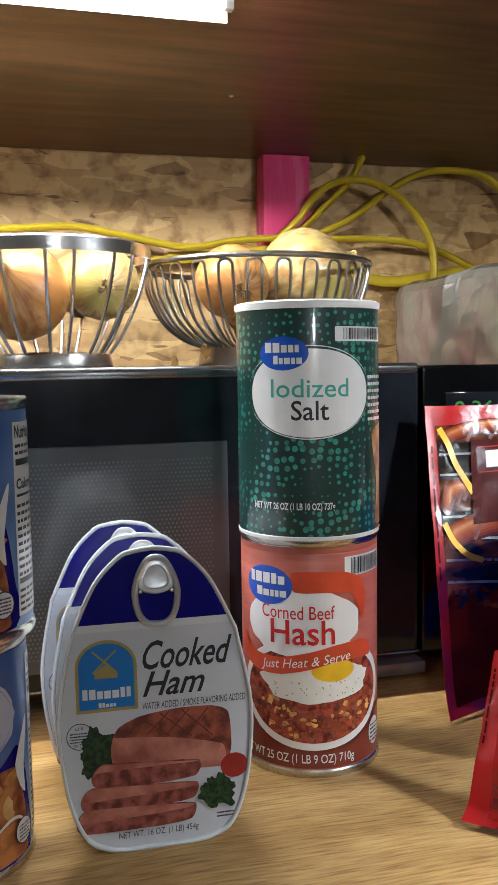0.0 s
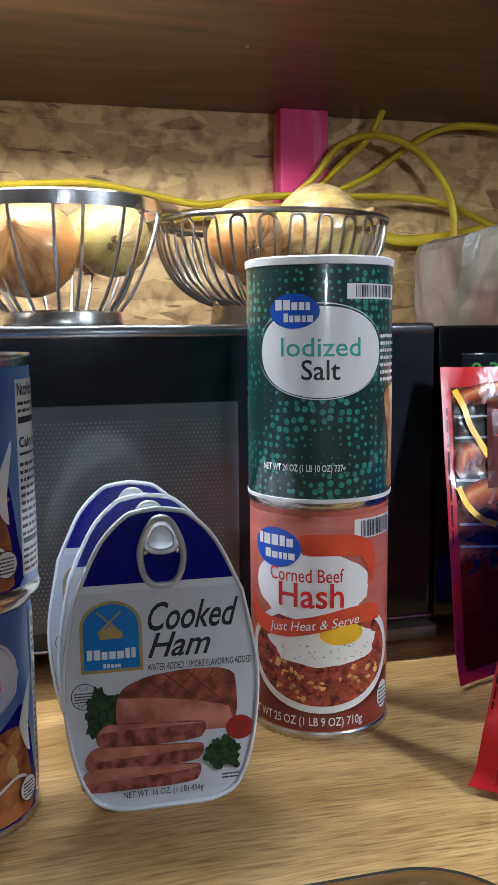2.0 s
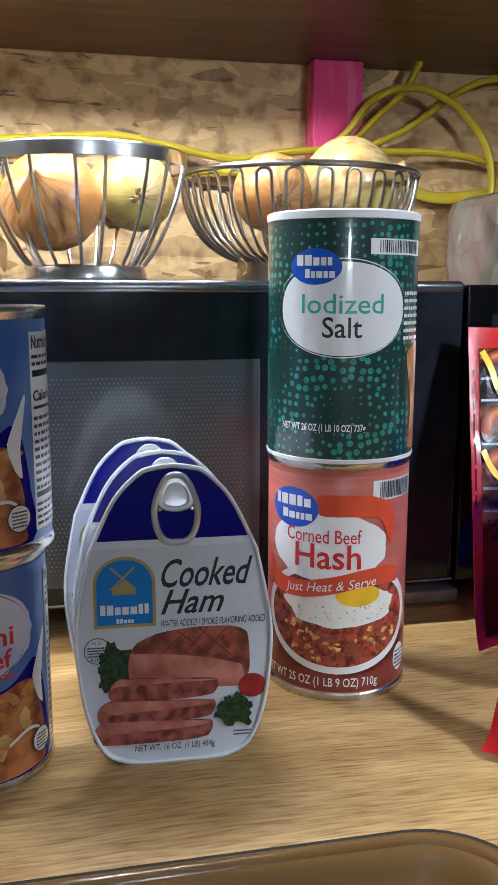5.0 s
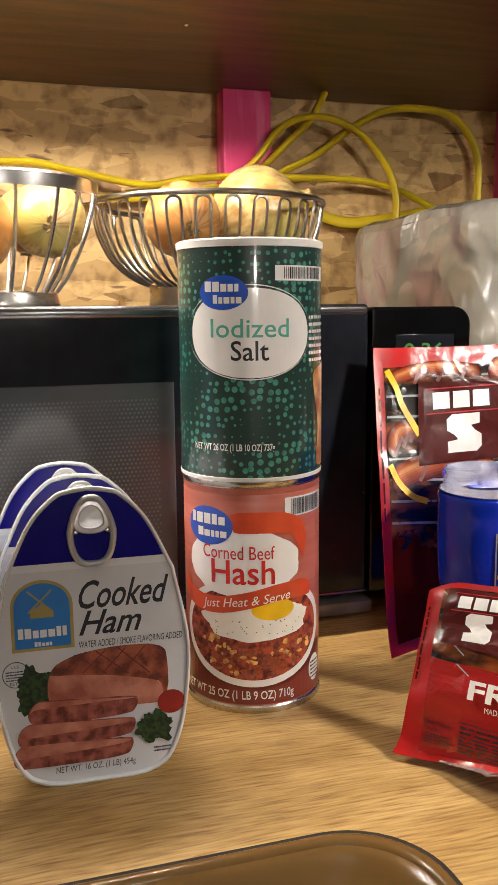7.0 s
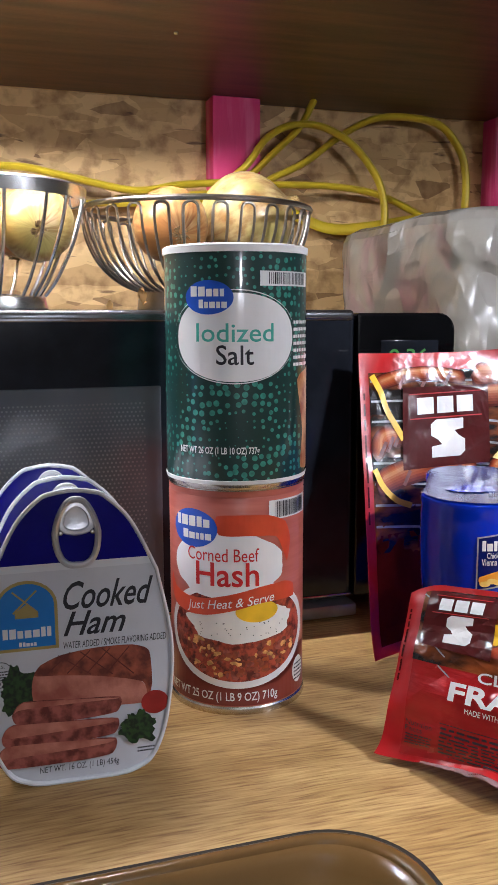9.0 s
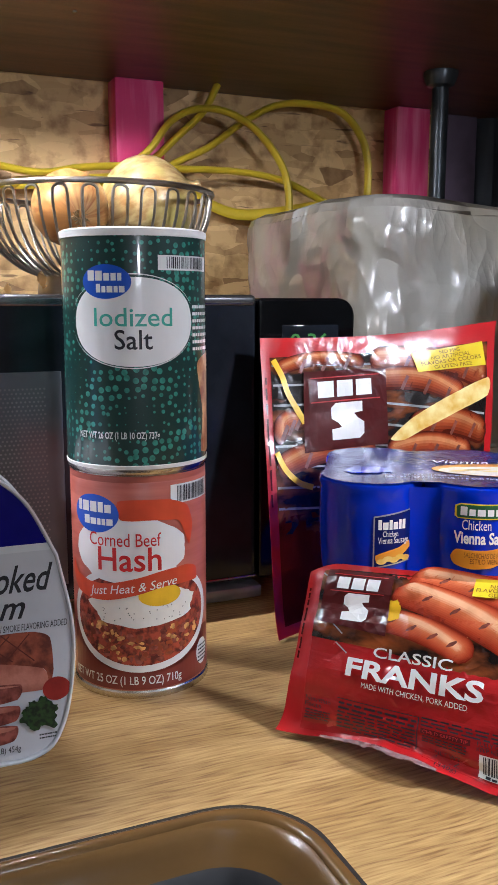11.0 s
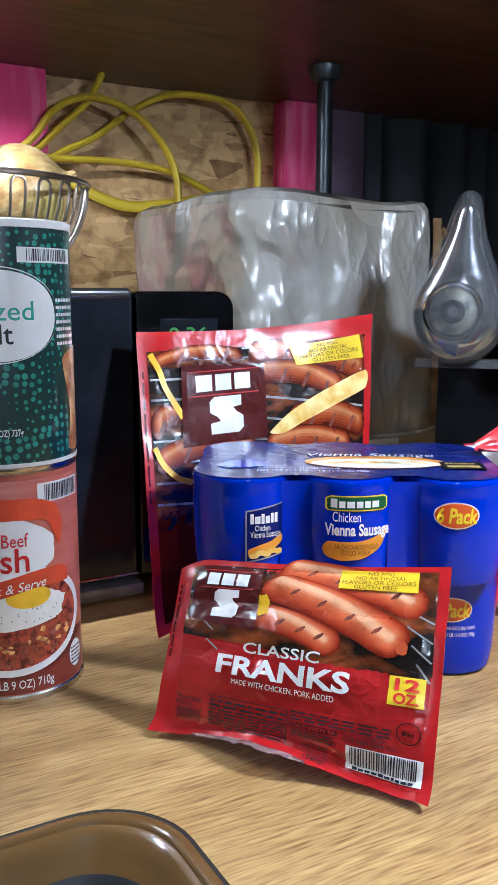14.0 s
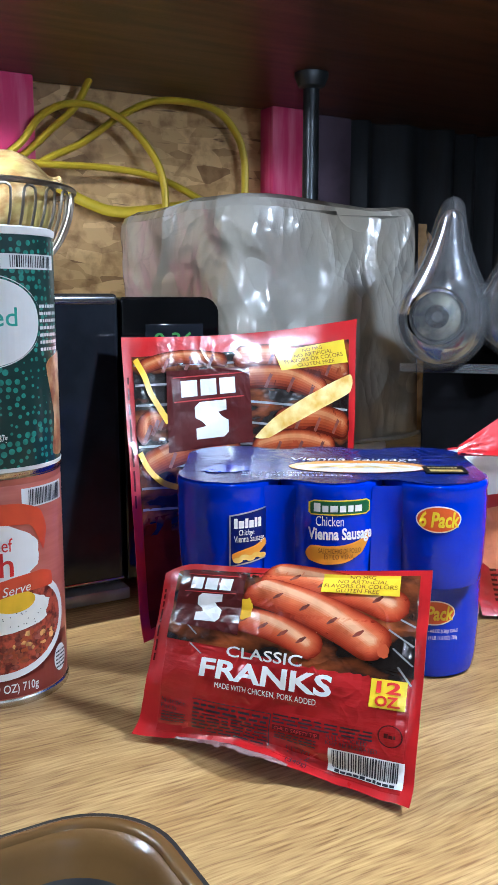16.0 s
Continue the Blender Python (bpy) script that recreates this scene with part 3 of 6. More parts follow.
def tube(points, r, segs=8, closed=False, flat=1.0, bm=None):
    bm = bm or bmesh.new()
    pts = [Vector(p) for p in points]
    n = len(pts)
    rings = []
    up = None
    for i, p in enumerate(pts):
        a = pts[(i - 1) % n] if closed or i else pts[0]
        b = pts[(i + 1) % n] if closed or i < n - 1 else pts[-1]
        d = (b - a).normalized()
        if up is None:
            up = Vector((0, 0, 1)) if abs(d.z) < 0.9 else Vector((1, 0, 0))
        side = d.cross(up).normalized()
        up = side.cross(d).normalized()
        rings.append([bm.verts.new(p + side * (r * math.cos(t)) + up * (r * flat * math.sin(t))) for t in [2 * math.pi * k / segs for k in range(segs)]])
    for i in range(n if closed else n - 1):
        A, B = rings[i], rings[(i + 1) % n]
        for k in range(segs):
            bm.faces.new((A[k], A[(k + 1) % segs], B[(k + 1) % segs], B[k]))
    if not closed:
        bm.faces.new(rings[0][::-1])
        bm.faces.new(rings[-1])
    bmesh.ops.recalc_face_normals(bm, faces=bm.faces[:])
    return bm


def smooth_line(points, steps=8):
    """Points along a Catmull-Rom curve through the given ones."""
    p = [Vector(q) for q in points]
    p = [p[0] * 2 - p[1]] + p + [p[-1] * 2 - p[-2]]
    out = []
    for i in range(1, len(p) - 2):
        for k in range(steps):
            t = k / steps
            out.append(0.5 * (2 * p[i] + (p[i + 1] - p[i - 1]) * t + (2 * p[i - 1] - 5 * p[i] + 4 * p[i + 1] - p[i + 2]) * t * t + (3 * p[i] - p[i - 1] - 3 * p[i + 1] + p[i + 2]) * t ** 3))
    out.append(p[-2])
    return out


# flat artwork, drawn in a plane and then laid on a surface
def shape(points):
    bm = bmesh.new()
    f = bm.faces.new([bm.verts.new((x, y, 0)) for x, y in points])
    bmesh.ops.triangulate(bm, faces=[f])
    return bm


def soft(points, steps=5):
    """A flat shape with a smooth closed outline through the points."""
    p = [Vector((x, y)) for x, y in points]
    n, out = len(p), []
    for i in range(n):
        a, b, c, d = p[i - 1], p[i], p[(i + 1) % n], p[(i + 2) % n]
        for k in range(steps):
            t = k / steps
            q = 0.5 * (2 * b + (c - a) * t + (2 * a - 5 * b + 4 * c - d) * t * t + (3 * b - a - 3 * c + d) * t ** 3)
            out.append((b.lerp(c, t) * 0.4 + q * 0.6)[:])
    return shape(out)


def rect(x0, y0, x1, y1):
    return shape([(x0, y0), (x1, y0), (x1, y1), (x0, y1)])


def oval(cx, cy, rx, ry, n=40, power=2.0, turn=0.0):
    pts = []
    for i in range(n):
        t = 2 * math.pi * i / n
        c, s = math.cos(t), math.sin(t)
        x, y = rx * math.copysign(abs(c) ** (2 / power), c), ry * math.copysign(abs(s) ** (2 / power), s)
        pts.append((cx + x * math.cos(turn) - y * math.sin(turn), cy + x * math.sin(turn) + y * math.cos(turn)))
    return shape(pts)


def blob(cx, cy, rx, ry, seed, rough=0.2, n=36):
    pts = []
    for i in range(n):
        t = 2 * math.pi * i / n
        k = 1 + rough * noise.noise(Vector((math.cos(t) * 2.2, math.sin(t) * 2.2, seed * 3.1))) + rough * 0.5 * noise.noise(Vector((math.cos(t) * 6, math.sin(t) * 6, seed * 1.7)))
        if rough > 0.45:
            k += 0.16 * math.sin(t * 17 + seed) * noise.noise(Vector((math.cos(t) * 9, math.sin(t) * 9, seed)))
        pts.append((cx + rx * k * math.cos(t), cy + ry * k * math.sin(t)))
    return shape(pts)


def band(points, w):
    """A stripe of width w along a line."""
    p = [Vector((x, y)) for x, y in points]
    left, right = [], []
    for i, q in enumerate(p):
        d = (p[min(i + 1, len(p) - 1)] - p[max(i - 1, 0)]).normalized()
        s = Vector((-d.y, d.x)) * (w[i] if isinstance(w, (list, tuple)) else w) / 2
        left.append(tuple(q + s))
        right.append(tuple(q - s))
    bm = bmesh.new()
    a = [bm.verts.new((*q, 0)) for q in left]
    b = [bm.verts.new((*q, 0)) for q in right]
    for i in range(len(a) - 1):
        bm.faces.new((b[i], b[i + 1], a[i + 1], a[i]))
    return bm


def ring_shape(cx, cy, rx, ry, w, n=48):
    bm = bmesh.new()
    a, b = [], []
    for i in range(n):
        t = 2 * math.pi * i / n
        a.append(bm.verts.new((cx + rx * math.cos(t), cy + ry * math.sin(t), 0)))
        b.append(bm.verts.new((cx + (rx - w) * math.cos(t), cy + (ry - w) * math.sin(t), 0)))
    for i in range(n):
        j = (i + 1) % n
        bm.faces.new((a[i], a[j], b[j], b[i]))
    return bm


def join(*bms):
    out = bmesh.new()
    for b in bms:
        me = bpy.data.meshes.new("joined")
        b.to_mesh(me)
        b.free()
        out.from_mesh(me)
        bpy.data.meshes.remove(me)
    return out


def words(text, x0, y0, x1, y1, shear=0.0, heavy=0.0):
    """Letters fitted into a box of the plane."""
    cu = bpy.data.curves.new("words", "FONT")
    cu.body, cu.size, cu.shear, cu.offset, cu.resolution_u = text, 1.0, shear, heavy, 3
    tmp = new("words", cu)
    bpy.context.view_layer.update()
    me = bpy.data.meshes.new_from_object(tmp.evaluated_get(bpy.context.evaluated_depsgraph_get()))
    bm = bmesh.new()
    bm.from_mesh(me)
    bpy.data.objects.remove(tmp)
    bpy.data.curves.remove(cu)
    bpy.data.meshes.remove(me)
    xs, ys = [v.co.x for v in bm.verts], [v.co.y for v in bm.verts]
    ax, bx, ay, by = min(xs), max(xs), min(ys), max(ys)
    for v in bm.verts:
        v.co = (x0 + (v.co.x - ax) / (bx - ax) * (x1 - x0), y0 + (v.co.y - ay) / (by - ay) * (y1 - y0), 0)
    return bm


def bars(x0, y0, x1, y1, n, seed, gap=0.20):
    """A row of plain notched blocks in place of a name, the first one tallest."""
    rnd = random.Random(seed)
    wide = [rnd.uniform(0.75, 1.3) for _ in range(n)]
    out, x, unit = [], x0, (x1 - x0) / sum(wide)
    for i in range(n):
        h = (y1 - y0) * (1.0 if not i else rnd.choice((0.74, 0.74, 0.74, 0.96)))
        a, b = x, x + unit * (wide[i] - gap)
        p, q, d = a + 0.34 * (b - a), a + 0.66 * (b - a), 0.55 * h
        if i % 2:
            out.append(shape([(a, y0), (b, y0), (b, y0 + h), (q, y0 + h), (q, y0 + h - d), (p, y0 + h - d), (p, y0 + h), (a, y0 + h)]))
        else:
            out.append(shape([(a, y0), (p, y0), (p, y0 + d), (q, y0 + d), (q, y0), (b, y0), (b, y0 + h), (a, y0 + h)]))
        x += unit * wide[i]
    return join(*out)


def lines_of(x0, y0, x1, y1, n, seed, fill=0.45):
    """Rows of short plain bars in place of small print."""
    rnd = random.Random(seed)
    out = []
    h = (y1 - y0) / n
    for i in range(n):
        x = x0
        while x < x1 - (x1 - x0) * 0.04:
            w = (x1 - x0) * rnd.uniform(0.06, 0.2)
            out.append(rect(x, y0 + i * h, min(x + w, x1), y0 + i * h + h * fill))
            x += w + (x1 - x0) * 0.03
    return join(*out)


def barcode(x0, y0, x1, y1, seed, n=26):
    rnd = random.Random(seed)
    x, out = x0, []
    w = (x1 - x0) / n
    while x < x1 - w:
        k = w * rnd.uniform(0.25, 0.9)
        out.append(rect(x, y0, x + k, y1))
        x += k + w * rnd.uniform(0.3, 0.8)
    return join(*out)


def cut(bm, sx, sy):
    """Slices flat artwork so that it can follow a curved surface."""
    for axis, step in ((0, sx), (1, sy)):
        if not step:
            continue
        c = [v.co[axis] for v in bm.verts]
        k = math.ceil(min(c) / step) * step
        while k < max(c):
            co, no = [0, 0, 0], [0, 0, 0]
            co[axis], no[axis] = k, 1
            bmesh.ops.bisect_plane(bm, geom=bm.verts[:] + bm.edges[:] + bm.faces[:], plane_co=co, plane_no=no)
            k += step
    return bm


def lay(name, bm, fn, off, material, parent, label="", steps=(0, 0)):
    cut(bm, *steps)
    for v in bm.verts:
        v.co = fn(v.co.x, v.co.y, off)
    ob = part(name, bm, material, parent, label, smooth=False)
    if name in ("small_print", "barcode", "pepper", "potato_picture", "meat_picture", "macaroni", "stamp_print", "brand_mark", "grill_bar", "char_mark", "crust_score"):
        ob["kind"] = "stuff"
    return ob


def round_can(radius):
    """Places artwork given as (degrees round the can, height)."""
    def fn(a, z, off):
        r = radius + off
        return Vector((r * math.cos(radians(a)), r * math.sin(radians(a)), z))
    return fn


# ---- setting ----
def structure(name, bm, material, label, smooth=False):
    return tagged(link_mesh(name, bm, material, smooth), label, kind="structure")


def rounded(x0, y0, x1, y1, r, n=8):
    out = []
    for cx, cy, a in ((x1 - r, y1 - r, 0), (x0 + r, y1 - r, 90), (x0 + r, y0 + r, 180), (x1 - r, y0 + r, 270)):
        for i in range(n + 1):
            t = radians(a + 90 * i / n)
            out.append((cx + r * math.cos(t), cy + r * math.sin(t)))
    return out


SINK = (-0.40, -0.02, 0.061, 0.3735, 0.042)


def counter():
    bm = bmesh.new()
    loops = []
    for pts in ([(-1.3, -0.16), (1.6, -0.16), (1.6, 1.24), (-1.3, 1.24)], rounded(*SINK)):
        vs = [bm.verts.new((x, y, 0)) for x, y in pts]
        loops.append([bm.edges.new((vs[i], vs[(i + 1) % len(vs)])) for i in range(len(vs))])
    bmesh.ops.triangle_fill(bm, edges=loops[0] + loops[1], use_beauty=True)
    for f in bm.faces:
        if f.normal.z < 0:
            f.normal_flip()
    top = bm.faces[:]
    ext = bmesh.ops.extrude_face_region(bm, geom=top)
    for v in [g for g in ext["geom"] if isinstance(g, bmesh.types.BMVert)]:
        v.co.z = -0.035
    bmesh.ops.recalc_face_normals(bm, faces=bm.faces[:])
    return structure("counter_top", bm, M["oak"], "light oak laminate worktop with long wood grain")


counter()
structure("floor", box((-2.2, -2.0, -0.95), (2.4, 1.26, -0.9)), M["wall"], "plain dim floor under the worktop")
structure("ceiling", box((-2.2, -2.0, 2.2), (2.4, 1.26, 2.25)), M["wall"], "plain dim ceiling over the room")
structure("wall_west", box((-2.25, -2.0, -0.9), (-2.2, 1.26, 2.2)), M["wall"], "plain dim room wall")
structure("wall_east", box((2.4, -2.0, -0.9), (2.45, 1.26, 2.2)), M["wall"], "plain dim room wall")
structure("wall_south", box((-2.2, -2.05, -0.9), (2.4, -2.0, 2.2)), M["wall"], "plain dim room wall")
structure("wall_north", box((-2.2, 1.21, -0.9), (0.72, 1.26, 2.2)), M["osb"], "raw oriented strand board wall of tan wood flakes")
structure("wall_north_2", box((0.72, 1.222, -0.9), (2.4, 1.26, 2.2)), M["curtain"], "dark wall behind a black cloth")
structure("trim_1", box((0.201, 1.172, 0.0), (0.267, 1.2095, 0.52), 0.002), M["pink"], "pink painted wall stud with a worn face", True)
structure("trim_2", box((0.630, 1.172, 0.0), (0.6885, 1.2095, 0.52), 0.002), M["pink"], "pink painted wall stud with a worn face", True)
structure("trim_3", box((0.725, 1.19, 0.0), (0.790, 1.22, 0.52), 0.002), M["purple"], "dusty dark purple board on the wall", True)


def pleats():
    bm = bmesh.new()
    n = 220
    prev = None
    for i in range(n + 1):
        x = 0.79 + 1.3 * i / n
        y = 1.195 + 0.012 * math.sin(x * 95 + 2.2 * math.sin(x * 17)) + 0.006 * math.sin(x * 31)
        cur = [bm.verts.new((x, y, 0.0)), bm.verts.new((x, y, 0.52))]
        if prev:
            bm.faces.new((prev[0], cur[0], cur[1], prev[1]))
        prev = cur
    bmesh.ops.solidify(bm, geom=bm.faces[:], thickness=0.003)
    ob = link_mesh("curtain", bm, M["curtain"])
    return tagged(ob, "black pleated cloth hanging below the shelf", "curtain")


pleats()

shelf = thing("shelf", pose(0, 0, 0.52), "dark brown stained wooden shelf over the worktop", "shelf")
part("board", box((-1.3, 0.36, 0.0), (1.6, 1.208, 0.028), 0.003), M["shelf"], shelf)
part("front_edge", box((-1.3, 0.340, -0.012), (1.6, 0.358, 0.034), 0.003), M["shelf"], shelf)


def screw(x, y):
    ob = thing("screw", pose(x, y, 0.519), "small worn screw head in the shelf's underside", "screw")
    part("head", lathe([(0.0, -0.0012), (0.0022, -0.001), (0.0028, 0.0006), (0.0, 0.0006)], 14), M["tin"], ob)


screw(0.0987, 0.938)

lamp = thing("strip_lamp", pose(0, 0.683, 0.5195), "long white strip lamp under the shelf, switched on", "lamp")
part("housing", box((-0.62, -0.021, -0.010), (0.036, 0.021, 0.0), 0.002), M["lidwhite"], lamp)
part("rear_lip", box((-0.62, 0.0215, -0.0196), (0.036, 0.0230, 0.0), 0.0005), M["lidwhite"], lamp, "narrow white lip behind the tube")
part("light_tube", tube([(-0.612, 0, -0.0165), (-0.3, 0, -0.0165), (0.028, 0, -0.0165)], 0.0012, 8), M["strip"], lamp, "thin glowing white tube")
for x in (-0.617, 0.0315):
    part("tube_holder", box((x - 0.0035, -0.004, -0.019), (x + 0.0035, 0.004, -0.0102), 0.0008), M["lidwhite"], lamp)


def fill_lamp(eye, target, r, foot, label, glowing, flap=None):
    ob = thing("fill_lamp", pose(0, 0, 0), label, "lamp", "task lamps on the worktop")
    m = look(eye, target) @ pose(0, 0, 0, 180)
    part("shade", lathe([(0.3 * r, -1.2 * r), (0.75 * r, -1.1 * r), (1.18 * r, -0.15 * r), (1.2 * r, 0.1 * r), (1.12 * r, 0.1 * r), (1.08 * r, -0.1 * r)], 40), M["pipe"], ob).matrix_local = m
    part("bulb", lathe([(0.0, -0.02 * r), (r, -0.06 * r), (r, -0.2 * r), (0.0, -0.2 * r)], 40), glowing, ob, "glowing round bulb face").matrix_local = m
    back = m @ Vector((0, 0, -1.15 * r))
    f = Vector(foot)
    part("neck", tube(smooth_line([f, f + Vector((0, -0.02, 0.25)), (f + back) / 2 + Vector((0, -0.05, 0.5 * back.z + 0.02)), back + Vector((0, -0.02, 0.01)), back], 8), 0.006, 10), M["pipe"], ob)
    part("clamp", box(f - Vector((0.025, 0.02, f.z)), f + Vector((0.025, 0.028, 0.012)), 0.004), M["pipe"], ob)
    # Added flap keeps the wide light off the left side.
    if flap:
        part("light_blocker", box((-0.16, 0.0, -0.09), (0.0, 0.003, 0.03), 0.001), M["pipe"], ob, "added black flap that blocks light to the left").matrix_local = flap


# Added unseen light near the viewpoint, for fill and the canister's highlight.
fill_lamp((-0.055, -0.11, 0.285), (0.06, 0.50, 0.22), 0.012, (0.02, -0.13, 0.01), "unseen small light added near the viewpoint, on a gooseneck", M["small"])
# Added unseen fill light at the right; its stand is invented.
FILL_X, FILL_Y, FILL_Z, FLAP = 0.38, 0.14, 0.48, 42
fill_lamp((FILL_X, FILL_Y, FILL_Z), (0.28, 0.40, 0.0), 0.030, (0.54, -0.13, 0.01), "unseen wide fill light added at the right, on a gooseneck", M["room"], pose(FILL_X - 0.10 * math.sin(radians(FLAP)), FILL_Y + 0.10 * math.cos(radians(FLAP)), FILL_Z, 0, 0, FLAP))
# Added unseen ceiling panel gives soft fill from the front.
top = thing("ceiling_fill", pose(-0.3, -0.9, 2.2), "unseen flat ceiling panel added as soft fill", "lamp")
part("housing", box((-0.42, -0.42, -0.03), (0.42, 0.42, 0.0), 0.004), M["lidwhite"], top)
part("diffuser", box((-0.40, -0.40, -0.036), (0.40, 0.40, -0.0305), 0.002), M["ceil"], top, "glowing white diffuser")

post = thing("pipe_post", pose(0.573, 0.986, 0), "black metal pipe standing between worktop and shelf", "pipe")
part("pipe", lathe([(0.0105, 0.0), (0.0105, 0.508)], 24), M["pipe"], post)
part("flange", lathe([(0.0105, 0.500), (0.017, 0.503), (0.022, 0.515), (0.022, 0.5195), (0.0, 0.5195)], 28), M["pipe"], post)


def cord(points, label):
    bm = tube(smooth_line([(x, 1.160 + dy, z) for x, z, dy in points], 8), 0.0078, 12, flat=0.6)
    ob = link_mesh("power_cable", bm, M["cord"])
    return tagged(ob, label, "cable", "cables on the wall")


cord([(0.338, 0.519, 0), (0.318, 0.484, 0), (0.282, 0.450, 0), (0.25, 0.42, 0.004), (0.22, 0.40, 0.002)], "yellow flat electric cable running up under the shelf")
cord([(0.20, 0.375, 0), (0.2147, 0.405, 0), (0.242, 0.432, -0.012), (0.266, 0.4635, -0.012), (0.298, 0.4823, -0.01), (0.338, 0.485, -0.012), (0.3795, 0.4702, -0.012), (0.4136, 0.4405, -0.012), (0.4356, 0.4035, -0.012), (0.4405, 0.35, -0.01), (0.43, 0.25, 0), (0.41, 0.05, 0)], "yellow flat electric cable bent into a loop")
cord([(0.26, 0.40, 0.014), (0.2816, 0.4171, 0.012), (0.3302, 0.4409, 0.012), (0.3795, 0.4761, 0.012), (0.4297, 0.5031, 0.012), (0.4812, 0.5096, 0.012), (0.5345, 0.5027, 0.012), (0.5671, 0.4737, 0.012), (0.5802, 0.4393, 0.012), (0.5815, 0.39, 0.012), (0.575, 0.2, 0.012)], "yellow flat electric cable in a wide arch on the wall")
cord([(-0.30, 0.398, -0.004), (-0.12, 0.412, -0.004), (-0.05, 0.4155, -0.004), (0.0, 0.408, -0.004), (0.0904, 0.3929, -0.004), (0.1497, 0.4018, -0.004), (0.2185, 0.4077, -0.004), (0.2816, 0.4076, -0.004), (0.3634, 0.4103, 0.006), (0.4313, 0.4034, 0.006), (0.4886, 0.3843, 0.01), (0.56, 0.35, 0.01)], "yellow flat electric cable lying along the wall")
cord([(-0.28, 0.352, 0.02), (0.04, 0.3776, 0.02), (0.0756, 0.382, 0.02), (0.13, 0.385, 0.016), (0.20, 0.390, 0.0), (0.2815, 0.3878, 0.018), (0.3304, 0.3668, 0.018), (0.3722, 0.3548, 0.018), (0.4234, 0.3574, 0.018), (0.50, 0.37, 0.016)], "yellow flat electric cable sagging along the wall")


# ---- sink ----
def sink_bowl():
    x0, y0, x1, y1, r = SINK
    levels = [(-0.0015, 0.0010), (0.0, 0.0020), (0.0020, 0.0026), (0.0038, 0.0026), (0.0052, 0.0018), (0.0060, 0.0004), (0.0078, -0.0002), (0.0092, -0.0014), (0.0110, -0.0030), (0.0135, -0.0068), (0.0160, -0.0100), (0.0188, -0.0135), (0.0215, -0.0165), (0.0240, -0.0215), (0.0260, -0.0260), (0.0360, -0.17), (0.07, -0.19)]
    bm = bmesh.new()
    rings = []
    for inset, z in levels:
        pts = rounded(x0 + inset, y0 + inset, x1 - inset, y1 - inset, max(0.012, r - inset * 0.55), 10)
        rings.append([bm.verts.new((x, y, z)) for x, y in pts])
    for a, b in zip(rings, rings[1:]):
        for i in range(len(a)):
            j = (i + 1) % len(a)
            bm.faces.new((a[i], a[j], b[j], b[i]))
    return bm, rings


sink = thing("sink", pose(0, 0, 0), "tan enamelled sink basin set into the oak worktop", "sink")
bm, _ = sink_bowl()
lower = [f for f in bm.faces if f.calc_center_median().z < -0.0127]
bmesh.ops.delete(bm, geom=lower, context="FACES")
bmesh.ops.recalc_face_normals(bm, faces=bm.faces[:])
part("rim", bm, M["sink"], sink)
# Lower bowl is coloured black for the shade deep inside the basin.
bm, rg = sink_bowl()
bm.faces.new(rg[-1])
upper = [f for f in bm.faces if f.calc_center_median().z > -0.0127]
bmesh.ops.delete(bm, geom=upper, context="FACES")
part("shaded_well", bm, M["sinkdark"], sink, "lower basin coloured black for the shade deep inside")
bm = bmesh.new()
a = [bm.verts.new((x, y, 0.0012)) for x, y in rounded(SINK[0] - 0.0031, SINK[1] - 0.0031, SINK[2] + 0.0031, SINK[3] + 0.0031, 0.044, 10)]
b = [bm.verts.new((x, y, 0.0016)) for x, y in rounded(SINK[0] + 0.001, SINK[1] + 0.001, SINK[2] - 0.001, SINK[3] - 0.001, 0.041, 10)]
for i in range(len(a)):
    j = (i + 1) % len(a)
    bm.faces.new((a[i], a[j], b[j], b[i]))
part("sealant", bm, M["seal"], sink, "thin dark sealant line")

scrub = thing("dish_brush", pose(-0.02, 0.29, -0.16, 0, 0, 8), "blue plastic dish brush lying in the basin", "brush")
part("head", box((-0.035, -0.02, 0.0), (0.018, 0.035, 0.07), 0.012, 3), M["blueitem"], scrub)
part("handle", tube([(-0.03, 0.0, 0.045), (-0.10, -0.05, 0.03), (-0.18, -0.12, 0.012)], 0.009, 10), M["blueitem"], scrub)


# ---- microwave with bowls on it ----
MW_Y = 0.640
oven = thing("microwave", pose(0, 0, 0), "black countertop microwave with a dark mesh door window", "microwave")
part("body", box((-0.225, MW_Y + 0.022, 0.012), (0.251, 1.02, 0.238), 0.004), M["blackm"], oven)
for x in (-0.19, 0.215):
    for y in (0.70, 0.98):
        part("foot", lathe([(0.0, 0.0), (0.014, 0.0), (0.016, 0.012), (0.0, 0.012)], 20), M["blackm"], oven).location = (x, y, 0)
door = part("door", box((-0.225, MW_Y, 0.014), (0.1655, MW_Y + 0.021, 0.239), 0.0045, 3), M["black"], oven, smooth=False)
part("window", box((-0.20, MW_Y - 0.0012, 0.030), (0.014, MW_Y + 0.002, 0.187), 0.0008), M["glassblk"], door, "smoked glass window", smooth=False)
bm = bmesh.new()
step = 0.0030
for i in range(int(0.196 / step)):
    for k in range(int(0.140 / step)):
        x, z = -0.192 + i * step + (k % 2) * step / 2, 0.040 + k * step
        q = [bm.verts.new((x + 0.0008 * math.cos(t), MW_Y - 0.0014, z + 0.0008 * math.sin(t))) for t in (0.5, 1.55, 2.6, 3.64, 4.7, 5.75)]
        bm.faces.new(q)
